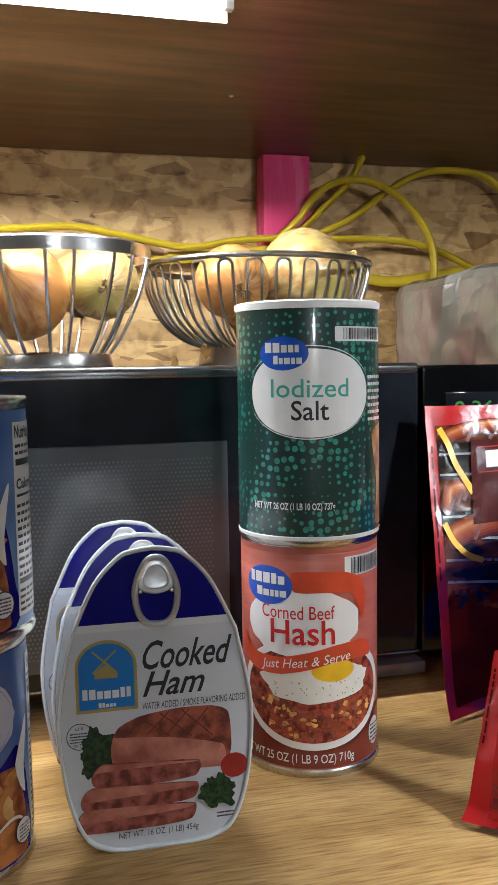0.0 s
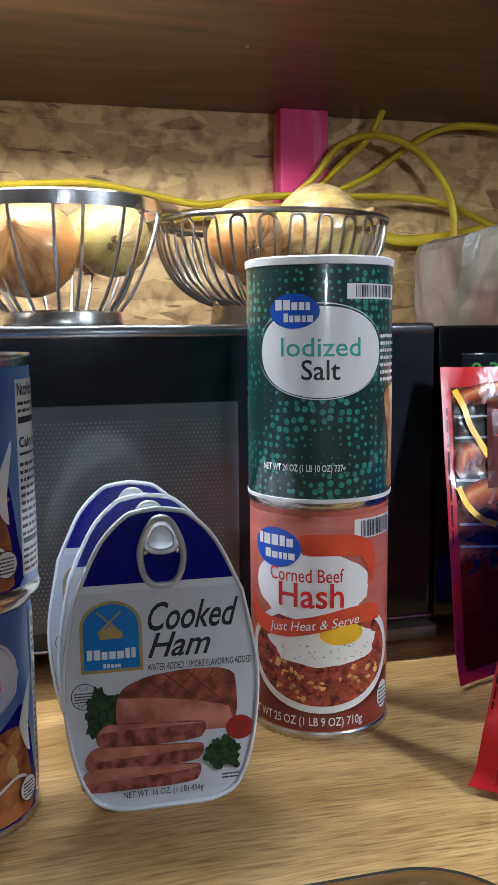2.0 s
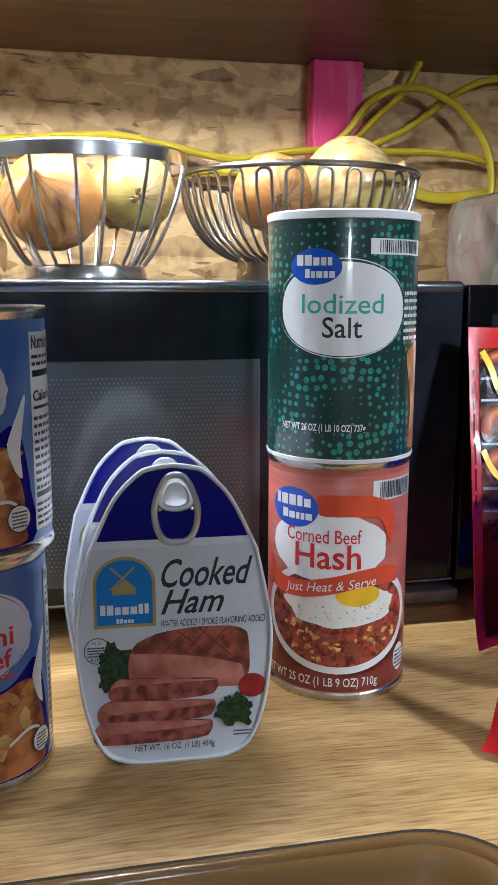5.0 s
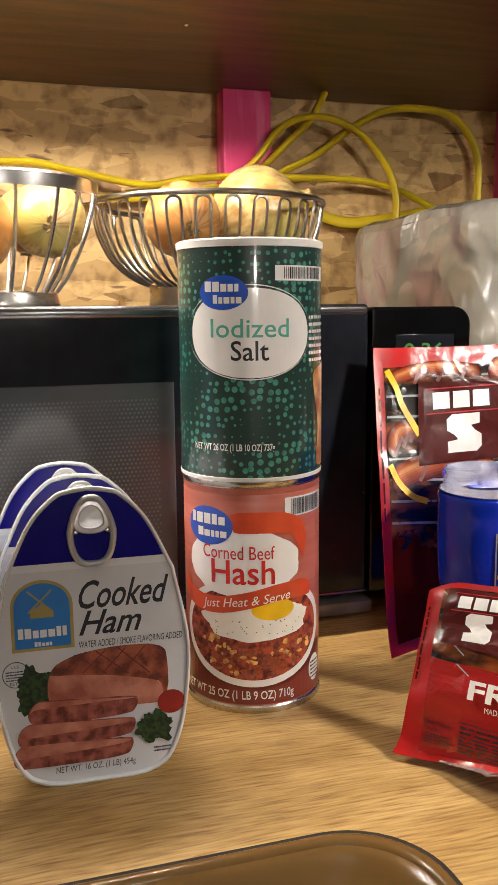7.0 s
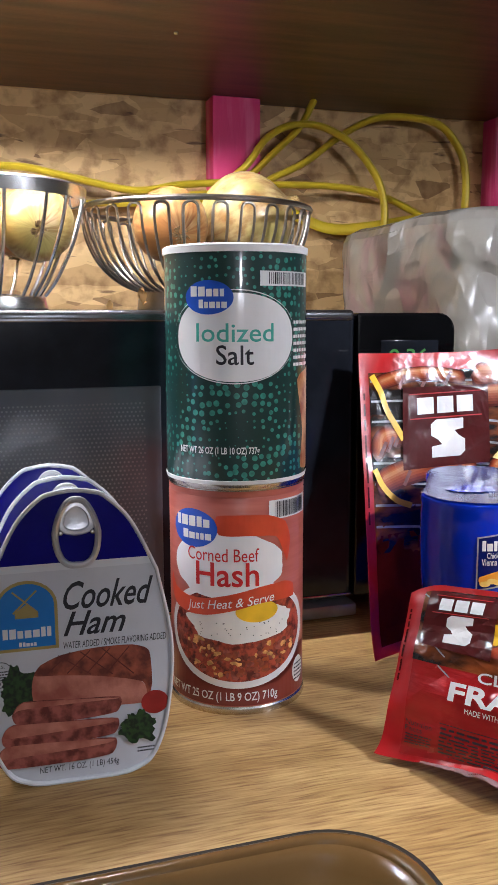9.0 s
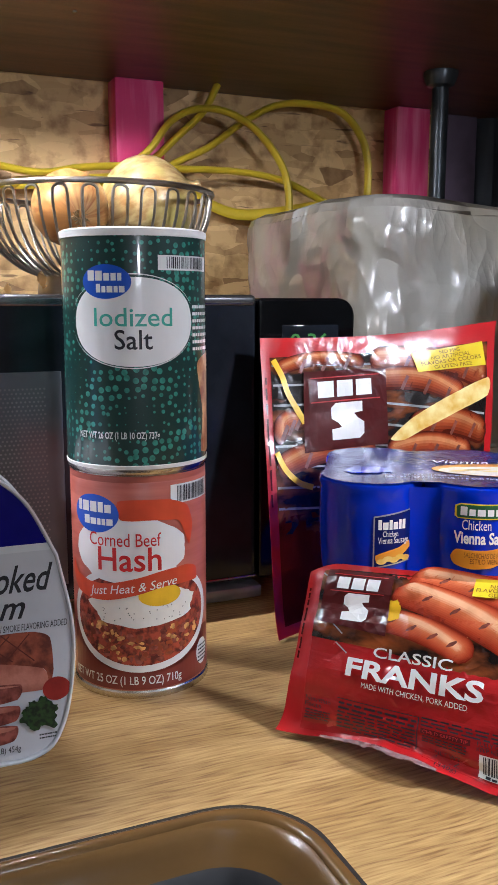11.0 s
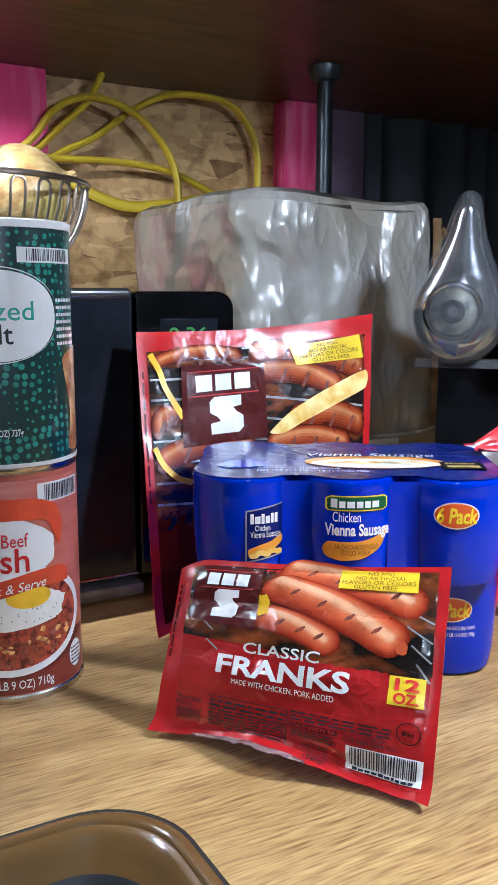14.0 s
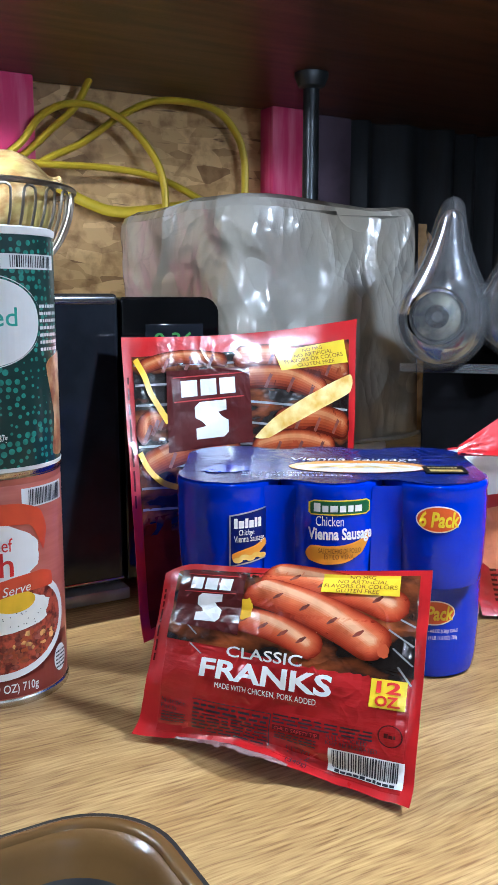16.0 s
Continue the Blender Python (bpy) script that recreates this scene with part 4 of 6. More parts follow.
mesh_dots = part("door_mesh", bm, mat("grey_mesh_dots", (0.15, 0.16, 0.17), 0.4, var=0.2), door, "fine grey dotted mesh", smooth=False)
mesh_dots["kind"] = "stuff"
part("top_trim", box((-0.224, MW_Y - 0.0015, 0.2315), (0.1645, MW_Y + 0.020, 0.2405), 0.0035, 3), mat("brushed_dark_trim", (0.20, 0.20, 0.21), 0.22, metal=0.9, var=0.1), door, "bright metal strip along the door's top")
part("bottom_trim", box((-0.224, MW_Y - 0.0015, 0.016), (0.1645, MW_Y + 0.003, 0.0185), 0.0008), M["tin"], door)
bm = box((0.1675, MW_Y, 0.014), (0.252, MW_Y + 0.021, 0.238))
edges = [e for e in bm.edges if all(v.co.x > 0.25 for v in e.verts) and abs(e.verts[0].co.z - e.verts[1].co.z) < 1e-6 and e.verts[0].co.z > 0.2]
bmesh.ops.bevel(bm, geom=edges, offset=0.014, segments=6, affect="EDGES", profile=0.5)
bmesh.ops.bevel(bm, geom=[e for e in bm.edges if e.calc_face_angle(0) > 0.6], offset=0.002, segments=2, affect="EDGES", profile=0.5)
panel = part("control_panel", bm, M["panelblk"], oven, smooth=False)
part("display", box((0.187, MW_Y - 0.0006, 0.192), (0.237, MW_Y + 0.001, 0.217), 0.0004), M["black"], panel)
lay("clock_readout", words("0:36", 0.1935, 0.1990, 0.2275, 0.2105, heavy=0.01), lambda x, y, o: Vector((x, MW_Y - o, y)), 0.0012, M["digit"], panel, "glowing green clock digits")
part("base_plate", box((0.06, MW_Y - 0.012, 0.003), (0.165, MW_Y + 0.03, 0.013), 0.002), mat("grey_base_plate", (0.30, 0.31, 0.31), 0.35, metal=0.6, var=0.15), oven, "grey metal plate under the door")


def bowl(name, x, y, profile, count, radius, material, label, loops=False, band_rim=True):
    ob = thing(name, pose(x, y, 0.2405), label, "bowl", "wire bowls on the microwave")
    r0, z0 = profile[0]
    r1, z1 = profile[-1]
    if band_rim:
        part("rim", lathe([(r1 - 0.0012, z1 - 0.001), (r1 - 0.0006, z1 - 0.0085), (r1 + 0.0010, z1 - 0.0095), (r1 + 0.0016, z1), (r1 + 0.0006, z1 + 0.0012), (r1 - 0.0012, z1 - 0.001)], 96), material, ob)
    else:
        part("rim", tube([(r1 * math.cos(t), r1 * math.sin(t), z1) for t in [2 * math.pi * i / 96 for i in range(96)]], 0.0023, 8, closed=True), material, ob)
    part("base", lathe([(r0 - 0.002, 0.0), (r0 + 0.0015, 0.0), (r0 + 0.002, 0.002), (r0, z0 - 0.001), (r0 - 0.0015, z0), (r0 - 0.004, z0), (r0 - 0.004, 0.001), (r0 - 0.002, 0.0)], 72), material, ob)
    part("floor_ring", tube([(r0 * 0.55 * math.cos(t), r0 * 0.55 * math.sin(t), z0) for t in [2 * math.pi * i / 40 for i in range(40)]], radius, 6, closed=True), material, ob)
    line = smooth_line([(r, 0, z) for r, z in profile], 6)
    if loops:
        w = math.pi * r1 / count * 0.52
        legs = []
        for s in (-1, 1):
            legs.append([Vector((p.x * math.cos(s * w / r1), p.x * math.sin(s * w / r1), p.z)) for p in line[:-3]])
        top = line[-3]
        arc = [Vector((top.x + 0.0002, w * math.cos(t) * top.x / r1, top.z + 0.9 * w * math.sin(t))) for t in [math.pi * k / 8 for k in range(1, 8)]]
        bm = tube(legs[1] + arc + legs[0][::-1], radius, 6)
    else:
        bm = tube(line, radius, 6)
    first = part("wire", bm, material, ob)
    for i in range(1, count):
        q = new("wire", first.data)
        q.parent = ob
        q.rotation_euler[2] = 2 * math.pi * (i + (0.22 if not loops and i % 2 else 0)) / count
    return ob


bowl("wire_bowl", -0.100, 0.742, [(0.044, 0.011), (0.054, 0.025), (0.066, 0.050), (0.0735, 0.074), (0.0765, 0.092)], 18, 0.0014, M["steel"], "polished steel wire bowl with a flat rim holding onions")
bowl("wire_bowl", 0.076, 0.775, [(0.050, 0.016), (0.066, 0.023), (0.083, 0.038), (0.094, 0.060), (0.098, 0.084)], 27, 0.0012, M["darkwire"], "dark steel bowl of looped wires holding onions", loops=True, band_rim=False)


def onion(x, y, z, r, squash, m, material, label):
    ob = thing("onion", pose(x, y, z) @ m, label, "onion", "onions in the wire bowls")
    prof = [(0.0, -0.97), (0.10, -0.965), (0.30, -0.93), (0.60, -0.79), (0.84, -0.52), (0.97, -0.18), (1.0, 0.08), (0.95, 0.36), (0.80, 0.64), (0.56, 0.86), (0.33, 0.98), (0.17, 1.06), (0.10, 1.16), (0.09, 1.26), (0.05, 1.30), (0.0, 1.28)]
    prof = [(p[0] * r, p[1] * r * squash) for p in prof]
    bm = lathe([(q.x, q.z) for q in smooth_line([(a, 0, b) for a, b in prof], 3)], 48)
    for v in bm.verts:
        t = math.atan2(v.co.y, v.co.x)
        k = 1 + 0.018 * noise.noise(Vector((math.cos(t) * 3, math.sin(t) * 3, v.co.z * 20 + r * 900))) + 0.006 * math.sin(t * 13 + r * 300)
        v.co.x *= k
        v.co.y *= k
    part("skin", bm, material, ob)
    bm = bmesh.new()
    rnd = random.Random(int(r * 1e5))
    for i in range(26):
        t = rnd.uniform(0, 6.28)
        q = rnd.uniform(0.0, 0.09) * r
        s = Vector((q * math.cos(t), q * math.sin(t), -0.955 * r * squash))
        tube([s, s + Vector((0.05 * r * math.cos(t), 0.05 * r * math.sin(t), -0.06 * r)), s + Vector((0.16 * r * math.cos(t + 0.4), 0.16 * r * math.sin(t + 0.4), -rnd.uniform(0.02, 0.11) * r))], 0.0005, 4, bm=bm)
    part("root", bm, M["root"], ob, "dry brown root tuft")
    return ob


onion(-0.1235, 0.722, 0.297, 0.0365, 0.95, pose(0, 0, 0, 62, -38, 0), M["onion"], "large yellow onion with flaking golden skin")
onion(-0.060, 0.750, 0.3075, 0.0295, 0.98, pose(0, 0, 0, -78, 12, 0), M["onionpale"], "pale greenish onion showing its root end")
onion(-0.072, 0.788, 0.310, 0.028, 0.95, pose(0, 0, 0, 10, 8, 0), M["onion"], "yellow onion at the back of the bowl")
onion(-0.140, 0.790, 0.300, 0.028, 0.95, pose(0, 0, 0, 30, 8, 0), M["onion"], "yellow onion at the back of the bowl")
onion(0.0470, 0.745, 0.3090, 0.0310, 1.0, pose(0, 0, 0, -72, -6, 0), M["onion"], "yellow onion showing its root end")
onion(0.1185, 0.770, 0.3165, 0.0425, 0.92, pose(0, 0, 0, 14, 66, 0), M["onionpale"], "large pale yellow onion standing above the bowl's rim")
onion(0.080, 0.815, 0.300, 0.030, 0.95, pose(0, 0, 0, 20, 30, 0), M["onion"], "yellow onion at the back of the bowl")


def peel(x, y, z, s, turn):
    bm = bmesh.new()
    rows = []
    for i in range(6):
        rows.append([bm.verts.new((s * (i / 5 - 0.5), s * 0.45 * (k / 3 - 0.5) * math.sin(0.3 + 2.6 * i / 5), s * 0.25 * math.sin(i * 0.8 + k))) for k in range(4)])
    for i in range(5):
        for k in range(3):
            bm.faces.new((rows[i][k], rows[i + 1][k], rows[i + 1][k + 1], rows[i][k + 1]))
    bmesh.ops.solidify(bm, geom=bm.faces[:], thickness=0.0003)
    ob = link_mesh("onion_peel", bm, M["peel"])
    ob.matrix_world = pose(x, y, z, 20, 60, turn)
    return tagged(ob, "scrap of dry golden onion peel", "onion peel")


peel(0.020, 0.733, 0.252, 0.013, 30)
peel(-0.012, 0.70, 0.2435, 0.010, 80)
peel(-0.160, 0.70, 0.262, 0.030, 10)


# ---- cans ----
HX, HY, HR, HTOP = 0.040, 0.540, 0.0418, 0.1415
hash_can = thing("hash_can", pose(HX, HY, 0), "coral pink labelled tin can of corned beef hash", "tin can")
part("body", lathe([(0.0, 0.002), (0.038, 0.002), (0.0395, 0.0), (0.0424, 0.0), (0.0428, 0.0012), (0.0424, 0.0036), (0.0415, 0.0045), (0.0415, 0.1368), (0.0424, 0.1378), (0.0428, 0.1402), (0.0424, 0.1415), (0.0402, 0.1415), (0.0395, 0.139), (0.0, 0.139)], 96), M["tin"], hash_can, "bare tin with rolled rims")
bm = lathe([(HR - 0.0002, 0.0048), (HR, 0.0052), (HR, 0.1318), (HR - 0.0003, 0.1325), (HR, 0.1332), (HR, 0.1362)], 96)
part("label", bm, M["coral"], hash_can, "coral paper label")
C = round_can(HR)
D = (5, 0)
hl = lambda n, b, o, m, lb="": lay(n, b, C, o, m, hash_can, lb, D)
hl("lower_band", shape([(-178, 0.0056), (-30, 0.0056), (-30, 0.036), (-45, 0.026), (-70, 0.018), (-106, 0.014), (-140, 0.019), (-165, 0.030), (-178, 0.042)]), 0.0002, M["maroon"], "dark maroon lower band")
hl("dish", oval(-106, 0.050, 68, 0.0335, 48), 0.0003, M["white"], "white dish in the picture")
hl("hash_picture", oval(-106, 0.050, 62, 0.0292, 48), 0.0004, M["hash"], "browned hash in the picture")
rnd = random.Random(4)
bits = []
for i in range(34):
    t, q = rnd.uniform(3.3, 6.1), rnd.uniform(0.45, 0.95)
    bits.append(blob(-106 + 60 * q * math.cos(t), 0.050 + 0.028 * q * math.sin(t), rnd.uniform(1.0, 3.4), rnd.uniform(0.0008, 0.0019), i, 0.5, 10))
for tone, seed in (("frankdark", 31), ("hamedge", 32), ("hamcrust", 33)):
    rnd = random.Random(seed)
    lumps = []
    for i in range(46):
        t, q = rnd.uniform(3.2, 6.2), rnd.uniform(0.40, 0.97)
        lumps.append(blob(-106 + 60 * q * math.cos(t), 0.050 + 0.028 * q * math.sin(t), rnd.uniform(1.2, 3.6), rnd.uniform(0.0009, 0.0022), i + seed, 0.5, 9))
    hl("meat_picture", join(*lumps), 0.00042 + 0.00002 * (seed - 30), M[tone], "lumps of browned meat")
rnd = random.Random(5)
hl("potato_picture", join(*bits), 0.0005, M["potato"], "golden potato dice")
hl("egg", blob(-104, 0.0575, 47, 0.0125, 3, 0.16, 48), 0.0006, M["egg"], "fried egg white in the picture")
hl("yolk", oval(-90, 0.0640, 18, 0.0066, 32), 0.0007, M["yolk"], "yellow yolk in the picture")
hl("pepper", join(*[oval(-102 + rnd.uniform(-36, 36), 0.0535 + rnd.uniform(-0.005, 0.004), 0.5, 0.00035, 6) for _ in range(34)]), 0.0008, M["ink"])
hl("name_field", blob(-116, 0.092, 50, 0.0205, 8, 0.05, 64), 0.0006, M["white"], "white field behind the words")
hl("ribbon_top", soft([(-121, 0.1105), (-123, 0.1215), (-100, 0.1225), (-80, 0.1215), (-64, 0.1165), (-58, 0.105), (-62, 0.092), (-67, 0.100), (-74, 0.1085), (-96, 0.1100)]), 0.0007, M["ribbon"], "orange red ribbon")
hl("ribbon", soft([(-173, 0.083), (-166, 0.0750), (-150, 0.0716), (-132, 0.0718), (-110, 0.0752), (-88, 0.0790), (-66, 0.0802), (-55, 0.0772), (-54, 0.0695), (-66, 0.0692), (-88, 0.0690), (-110, 0.0650), (-132, 0.0615), (-150, 0.0610), (-166, 0.0642), (-174, 0.073)]), 0.0010, M["ribbon"], "orange red ribbon")
motto = words("Just Heat & Serve", -150, 0.0650, -76, 0.0722, 0.2)
for v in motto.verts:
    v.co.y += (v.co.x + 113) * 0.00008
hl("motto", motto, 0.0012, M["white"], "white words Just Heat & Serve")
hl("title", words("Corned Beef", -149, 0.0945, -89, 0.1025, 0, 0.002), 0.0010, M["red"], "red words Corned Beef")
hl("title", words("Hash", -141, 0.0795, -89, 0.0940, 0, 0.012), 0.0010, M["red"], "large red word Hash")
hl("brand_oval", oval(-144, 0.1135, 22, 0.0115, 40), 0.0009, M["blue"], "blue brand oval")
hl("brand_mark", join(bars(-161, 0.1145, -127, 0.1210, 5, 1), bars(-154, 0.1070, -126, 0.1122, 5, 2)), 0.0012, M["white"])
hl("barcode_field", rect(-80, 0.1185, -32, 0.1300), 0.0004, M["white"])
hl("barcode", barcode(-74, 0.1195, -36, 0.1290, 3), 0.0006, M["ink"])
hl("weight_line", words("NET WT 25 OZ (1 LB 9 OZ) 710g", -176, 0.0072, -72, 0.0142, 0, 0.01), 0.0006, M["white"], "white net weight line")
hl("stamp", oval(-45, 0.0200, 9, 0.0085, 28), 0.0006, M["white"])
hl("stamp_print", lines_of(-52, 0.0140, -38, 0.0260, 5, 5), 0.0008, M["ink"])

SX, SY, SR = 0.0381, 0.5341, 0.0423
salt = thing("salt_canister", pose(SX, SY, HTOP), "dark green dotted paper canister of iodized salt", "salt canister")
part("body", lathe([(SR, 0.0022), (SR, 0.1302)], 96), M["salt"], salt, "green label with teal dots")
part("lid", lathe([(SR - 0.0006, 0.1298), (SR + 0.0006, 0.1301), (SR + 0.0008, 0.1338), (SR - 0.001, 0.1348), (SR - 0.003, 0.1344), (SR - 0.0035, 0.1328), (0, 0.1328)], 96), M["lidwhite"], salt, "white paper lid")
part("bottom_rim", lathe([(0, 0.001), (0.039, 0.001), (0.0405, 0.0), (SR + 0.0001, 0.0), (SR + 0.0004, 0.0020), (SR - 0.0004, 0.0027)], 96), M["lidwhite"], salt, "white bottom rim")
C2 = round_can(SR)
sl = lambda n, b, o, m, lb="": lay(n, b, C2, o, m, salt, lb, D)
b0 = HTOP
sl("name_field", oval(-107, 0.2246 - b0, 49.5, 0.0246, 56, 2.15), 0.0004, M["white"], "white oval behind the words")
sl("field_line", ring_shape(-107.5, 0.2250 - b0, 53, 0.0262, 0.0006, 64), 0.0003, M["white"])
sl("title", words("Iodized", -137.5, 0.2222 - b0, -77, 0.2325 - b0, 0, 0.006), 0.0006, M["teal"], "teal word Iodized")
sl("title", words("Salt", -121.5, 0.2095 - b0, -93, 0.2205 - b0, 0, 0.008), 0.0006, M["ink"], "dark word Salt")
sl("brand_oval", oval(-127.5, 0.2467 - b0, 19.5, 0.0094, 40), 0.0006, M["blue"], "blue brand oval")
sl("brand_mark", join(bars(-142, 0.2472 - b0, -114, 0.2528 - b0, 5, 6), bars(-135, 0.2408 - b0, -112, 0.2455 - b0, 5, 7)), 0.0008, M["white"])
sl("barcode_field", rect(-88, 0.2530 - b0, -33, 0.2612 - b0), 0.0004, M["white"])
sl("barcode", barcode(-81, 0.2540 - b0, -37, 0.2604 - b0, 8), 0.0006, M["ink"])
sl("weight_line", words("NET WT 26 OZ (1 LB 10 OZ) 737g", -155, 0.1580 - b0, -88.5, 0.1632 - b0, 0, 0.02), 0.0004, M["white"], "white net weight line")
sl("small_print", lines_of(-56, 0.208 - b0, -30, 0.236 - b0, 7, 9), 0.0004, M["white"])
# Mottled orange patch paints the red bag's reflection at the right edge.
sl("side_picture", soft([(-50, 0.200 - b0), (-30, 0.206 - b0), (-18, 0.204 - b0), (-18, 0.150 - b0), (-44, 0.148 - b0), (-40, 0.170 - b0)]), 0.0003, mat("orange_reflection_print", (0.40, 0.10, 0.03), 0.3, col2=(0.7, 0.42, 0.2), var=0.3, scale=90, coat=0.5))


def pasta_can(x, z, turn, label):
    ob = thing("pasta_can", pose(x, 0.4785, z, 0, 0, turn) @ Matrix.Diagonal((1, 1, 1.022, 1)), label, "tin can", "stacked pasta cans")
    r = 0.0364
    part("body", lathe([(0.0, 0.003), (0.033, 0.003), (0.0345, 0.0), (0.0369, 0.0), (0.0374, 0.0014), (0.0369, 0.0036), (0.0361, 0.0046), (0.0361, 0.1062), (0.0369, 0.1074), (0.0374, 0.1098), (0.0369, 0.1112), (0.0350, 0.1112), (0.0342, 0.1085), (0.020, 0.1085), (0.0, 0.1085)], 96), M["tin"], ob, "bare tin with rolled rims")
    part("label", lathe([(r, 0.0052), (r, 0.1056)], 96), M["macblue"], ob, "blue paper label")
    fn = round_can(r)
    pl = lambda n, b, o, m, lb="": lay(n, b, fn, o, m, ob, lb, D)
    pl("lower_label", soft([(-185, 0.0056), (-50, 0.0056), (-50, 0.030), (-56, 0.052), (-66, 0.060), (-90, 0.050), (-130, 0.046), (-185, 0.048)]), 0.0002, M["hamblue"], "deep blue lower label")
    pl("name_field", blob(-128, 0.0760, 60, 0.0250, 5, 0.06, 48), 0.0003, M["cloudprint"], "pale clouded field behind the words")
    pl("field_line", ring_shape(-128, 0.0760, 58, 0.0236, 0.0006), 0.0005, M["ink"])
    pl("title", words("Macaroni", -172, 0.0705, -84, 0.0800, 0, 0.02), 0.0006, M["red"], "red word Macaroni")
    pl("title", words("& Beef", -142, 0.0600, -86, 0.0690, 0, 0.02), 0.0006, M["red"], "red words & Beef")
    pl("title", words("in Tomato Sauce", -166, 0.0545, -86, 0.0585, 0, 0.02), 0.0006, M["red"], "red words in Tomato Sauce")
    pl("pasta_picture", soft([(-185, 0.0060), (-62, 0.0060), (-58, 0.014), (-57, 0.026), (-62, 0.040), (-68, 0.050), (-82, 0.051), (-100, 0.047), (-130, 0.044), (-185, 0.046)]), 0.0007, M["pasta"], "picture of macaroni in sauce")
    rr = random.Random(12)
    for k in range(26):
        cx, cz, t0, ln = rr.uniform(-182, -66), rr.uniform(0.010, 0.044), rr.uniform(0, 6.28), rr.uniform(0.8, 1.3)
        arc = [(cx + 11 * ln * math.cos(t0 + 0.30 * i), cz + 0.0055 * ln * math.sin(t0 + 0.30 * i)) for i in range(8)]
        wide = [(x + 3.4 * ln * math.cos(t0 + 0.30 * i), z + 0.0024 * ln * math.sin(t0 + 0.30 * i)) for i, (x, z) in enumerate(arc)]
        inner = [(x - 3.4 * ln * math.cos(t0 + 0.30 * i), z - 0.0024 * ln * math.sin(t0 + 0.30 * i)) for i, (x, z) in enumerate(arc)]
        pl("macaroni", shape(wide + inner[::-1]), 0.0008 + 0.00002 * k, M[("noodle0", "noodle1", "noodle2")[k % 3]])
    pl("spoon", soft([(-70, 0.052), (-56, 0.072), (-54, 0.071), (-60, 0.049), (-59, 0.036), (-65, 0.040)]), 0.0015, M["white"])
    pl("bowl_rim", band([p[:2] for p in smooth_line([(-92, 0.022, 0), (-76, 0.0265, 0), (-64, 0.024, 0), (-56, 0.014, 0)], 6)], 0.0016), 0.0015, M["white"])
    pl("stamp", oval(-63, 0.0180, 9.5, 0.0065, 28), 0.0016, M["ink"])
    pl("stamp_face", oval(-63, 0.0180, 8.7, 0.0059, 28), 0.0017, M["white"])
    pl("stamp_print", lines_of(-69, 0.0140, -57, 0.0222, 5, 5), 0.0019, M["ink"])
    pl("facts_field", rect(-46, 0.0100, 4, 0.1000), 0.0004, M["white"], "white nutrition panel")
    pl("facts_heading", words("Nutrition Facts", -44, 0.0925, 2, 0.0985, 0, 0.03), 0.0006, M["ink"], "black words Nutrition Facts")
    pl("facts_heading", words("Calories", -44, 0.0690, -10, 0.0740, 0, 0.03), 0.0006, M["ink"], "black word Calories")
    for za, zb in ((0.0800, 0.0830), (0.0655, 0.0668), (0.0250, 0.0275)):
        pl("facts_rule", rect(-44, za, 2, zb), 0.0006, M["ink"])
    pl("small_print", join(lines_of(-44, 0.0850, 2, 0.0915, 2, 3), lines_of(-44, 0.0285, 2, 0.0640, 10, 4), lines_of(-44, 0.0120, 2, 0.0240, 4, 6)), 0.0005, M["ink"])
    return ob


pasta_can(-0.1676, 0.0, 30, "blue labelled tin can of macaroni and beef")
pasta_can(-0.1635, 0.1137, 10, "blue labelled tin can stacked on another can")


# ---- ham cans ----
def ham_outline(grow=0.0, n=14):
    zs = [0.0, 0.0015, 0.008, 0.0286, 0.0655, 0.1018, 0.1110, 0.1343, 0.1474, 0.1503, 0.1515]
    ws = [0.018, 0.027, 0.0375, 0.0458, 0.0498, 0.0440, 0.0412, 0.0298, 0.0172, 0.0095, 0.0]
    line = smooth_line([(w, 0, z) for w, z in zip(ws, zs)], 5)
    side = [(max(0.0, p.x), p.z) for p in line]
    pts = side + [(-x, z) for x, z in side[-2::-1]]
    if grow:
        cz = 0.072
        pts = [(x * (1 + grow / 0.049), cz + (z - cz) * (1 + grow / 0.075)) for x, z in pts]
    return pts


def pear(levels):
    """Stacks outlines (grow, depth) into a shell closed at both ends."""
    bm = bmesh.new()
    rings = [[bm.verts.new((x, d, z)) for x, z in ham_outline(g)] for g, d in levels]
    for a, b in zip(rings, rings[1:]):
        for i in range(len(a)):
            j = (i + 1) % len(a)
            bm.faces.new((a[i], a[j], b[j], b[i]))
    bm.faces.new(rings[0])
    bm.faces.new(rings[-1][::-1])
    bmesh.ops.recalc_face_normals(bm, faces=bm.faces[:])
    return bm


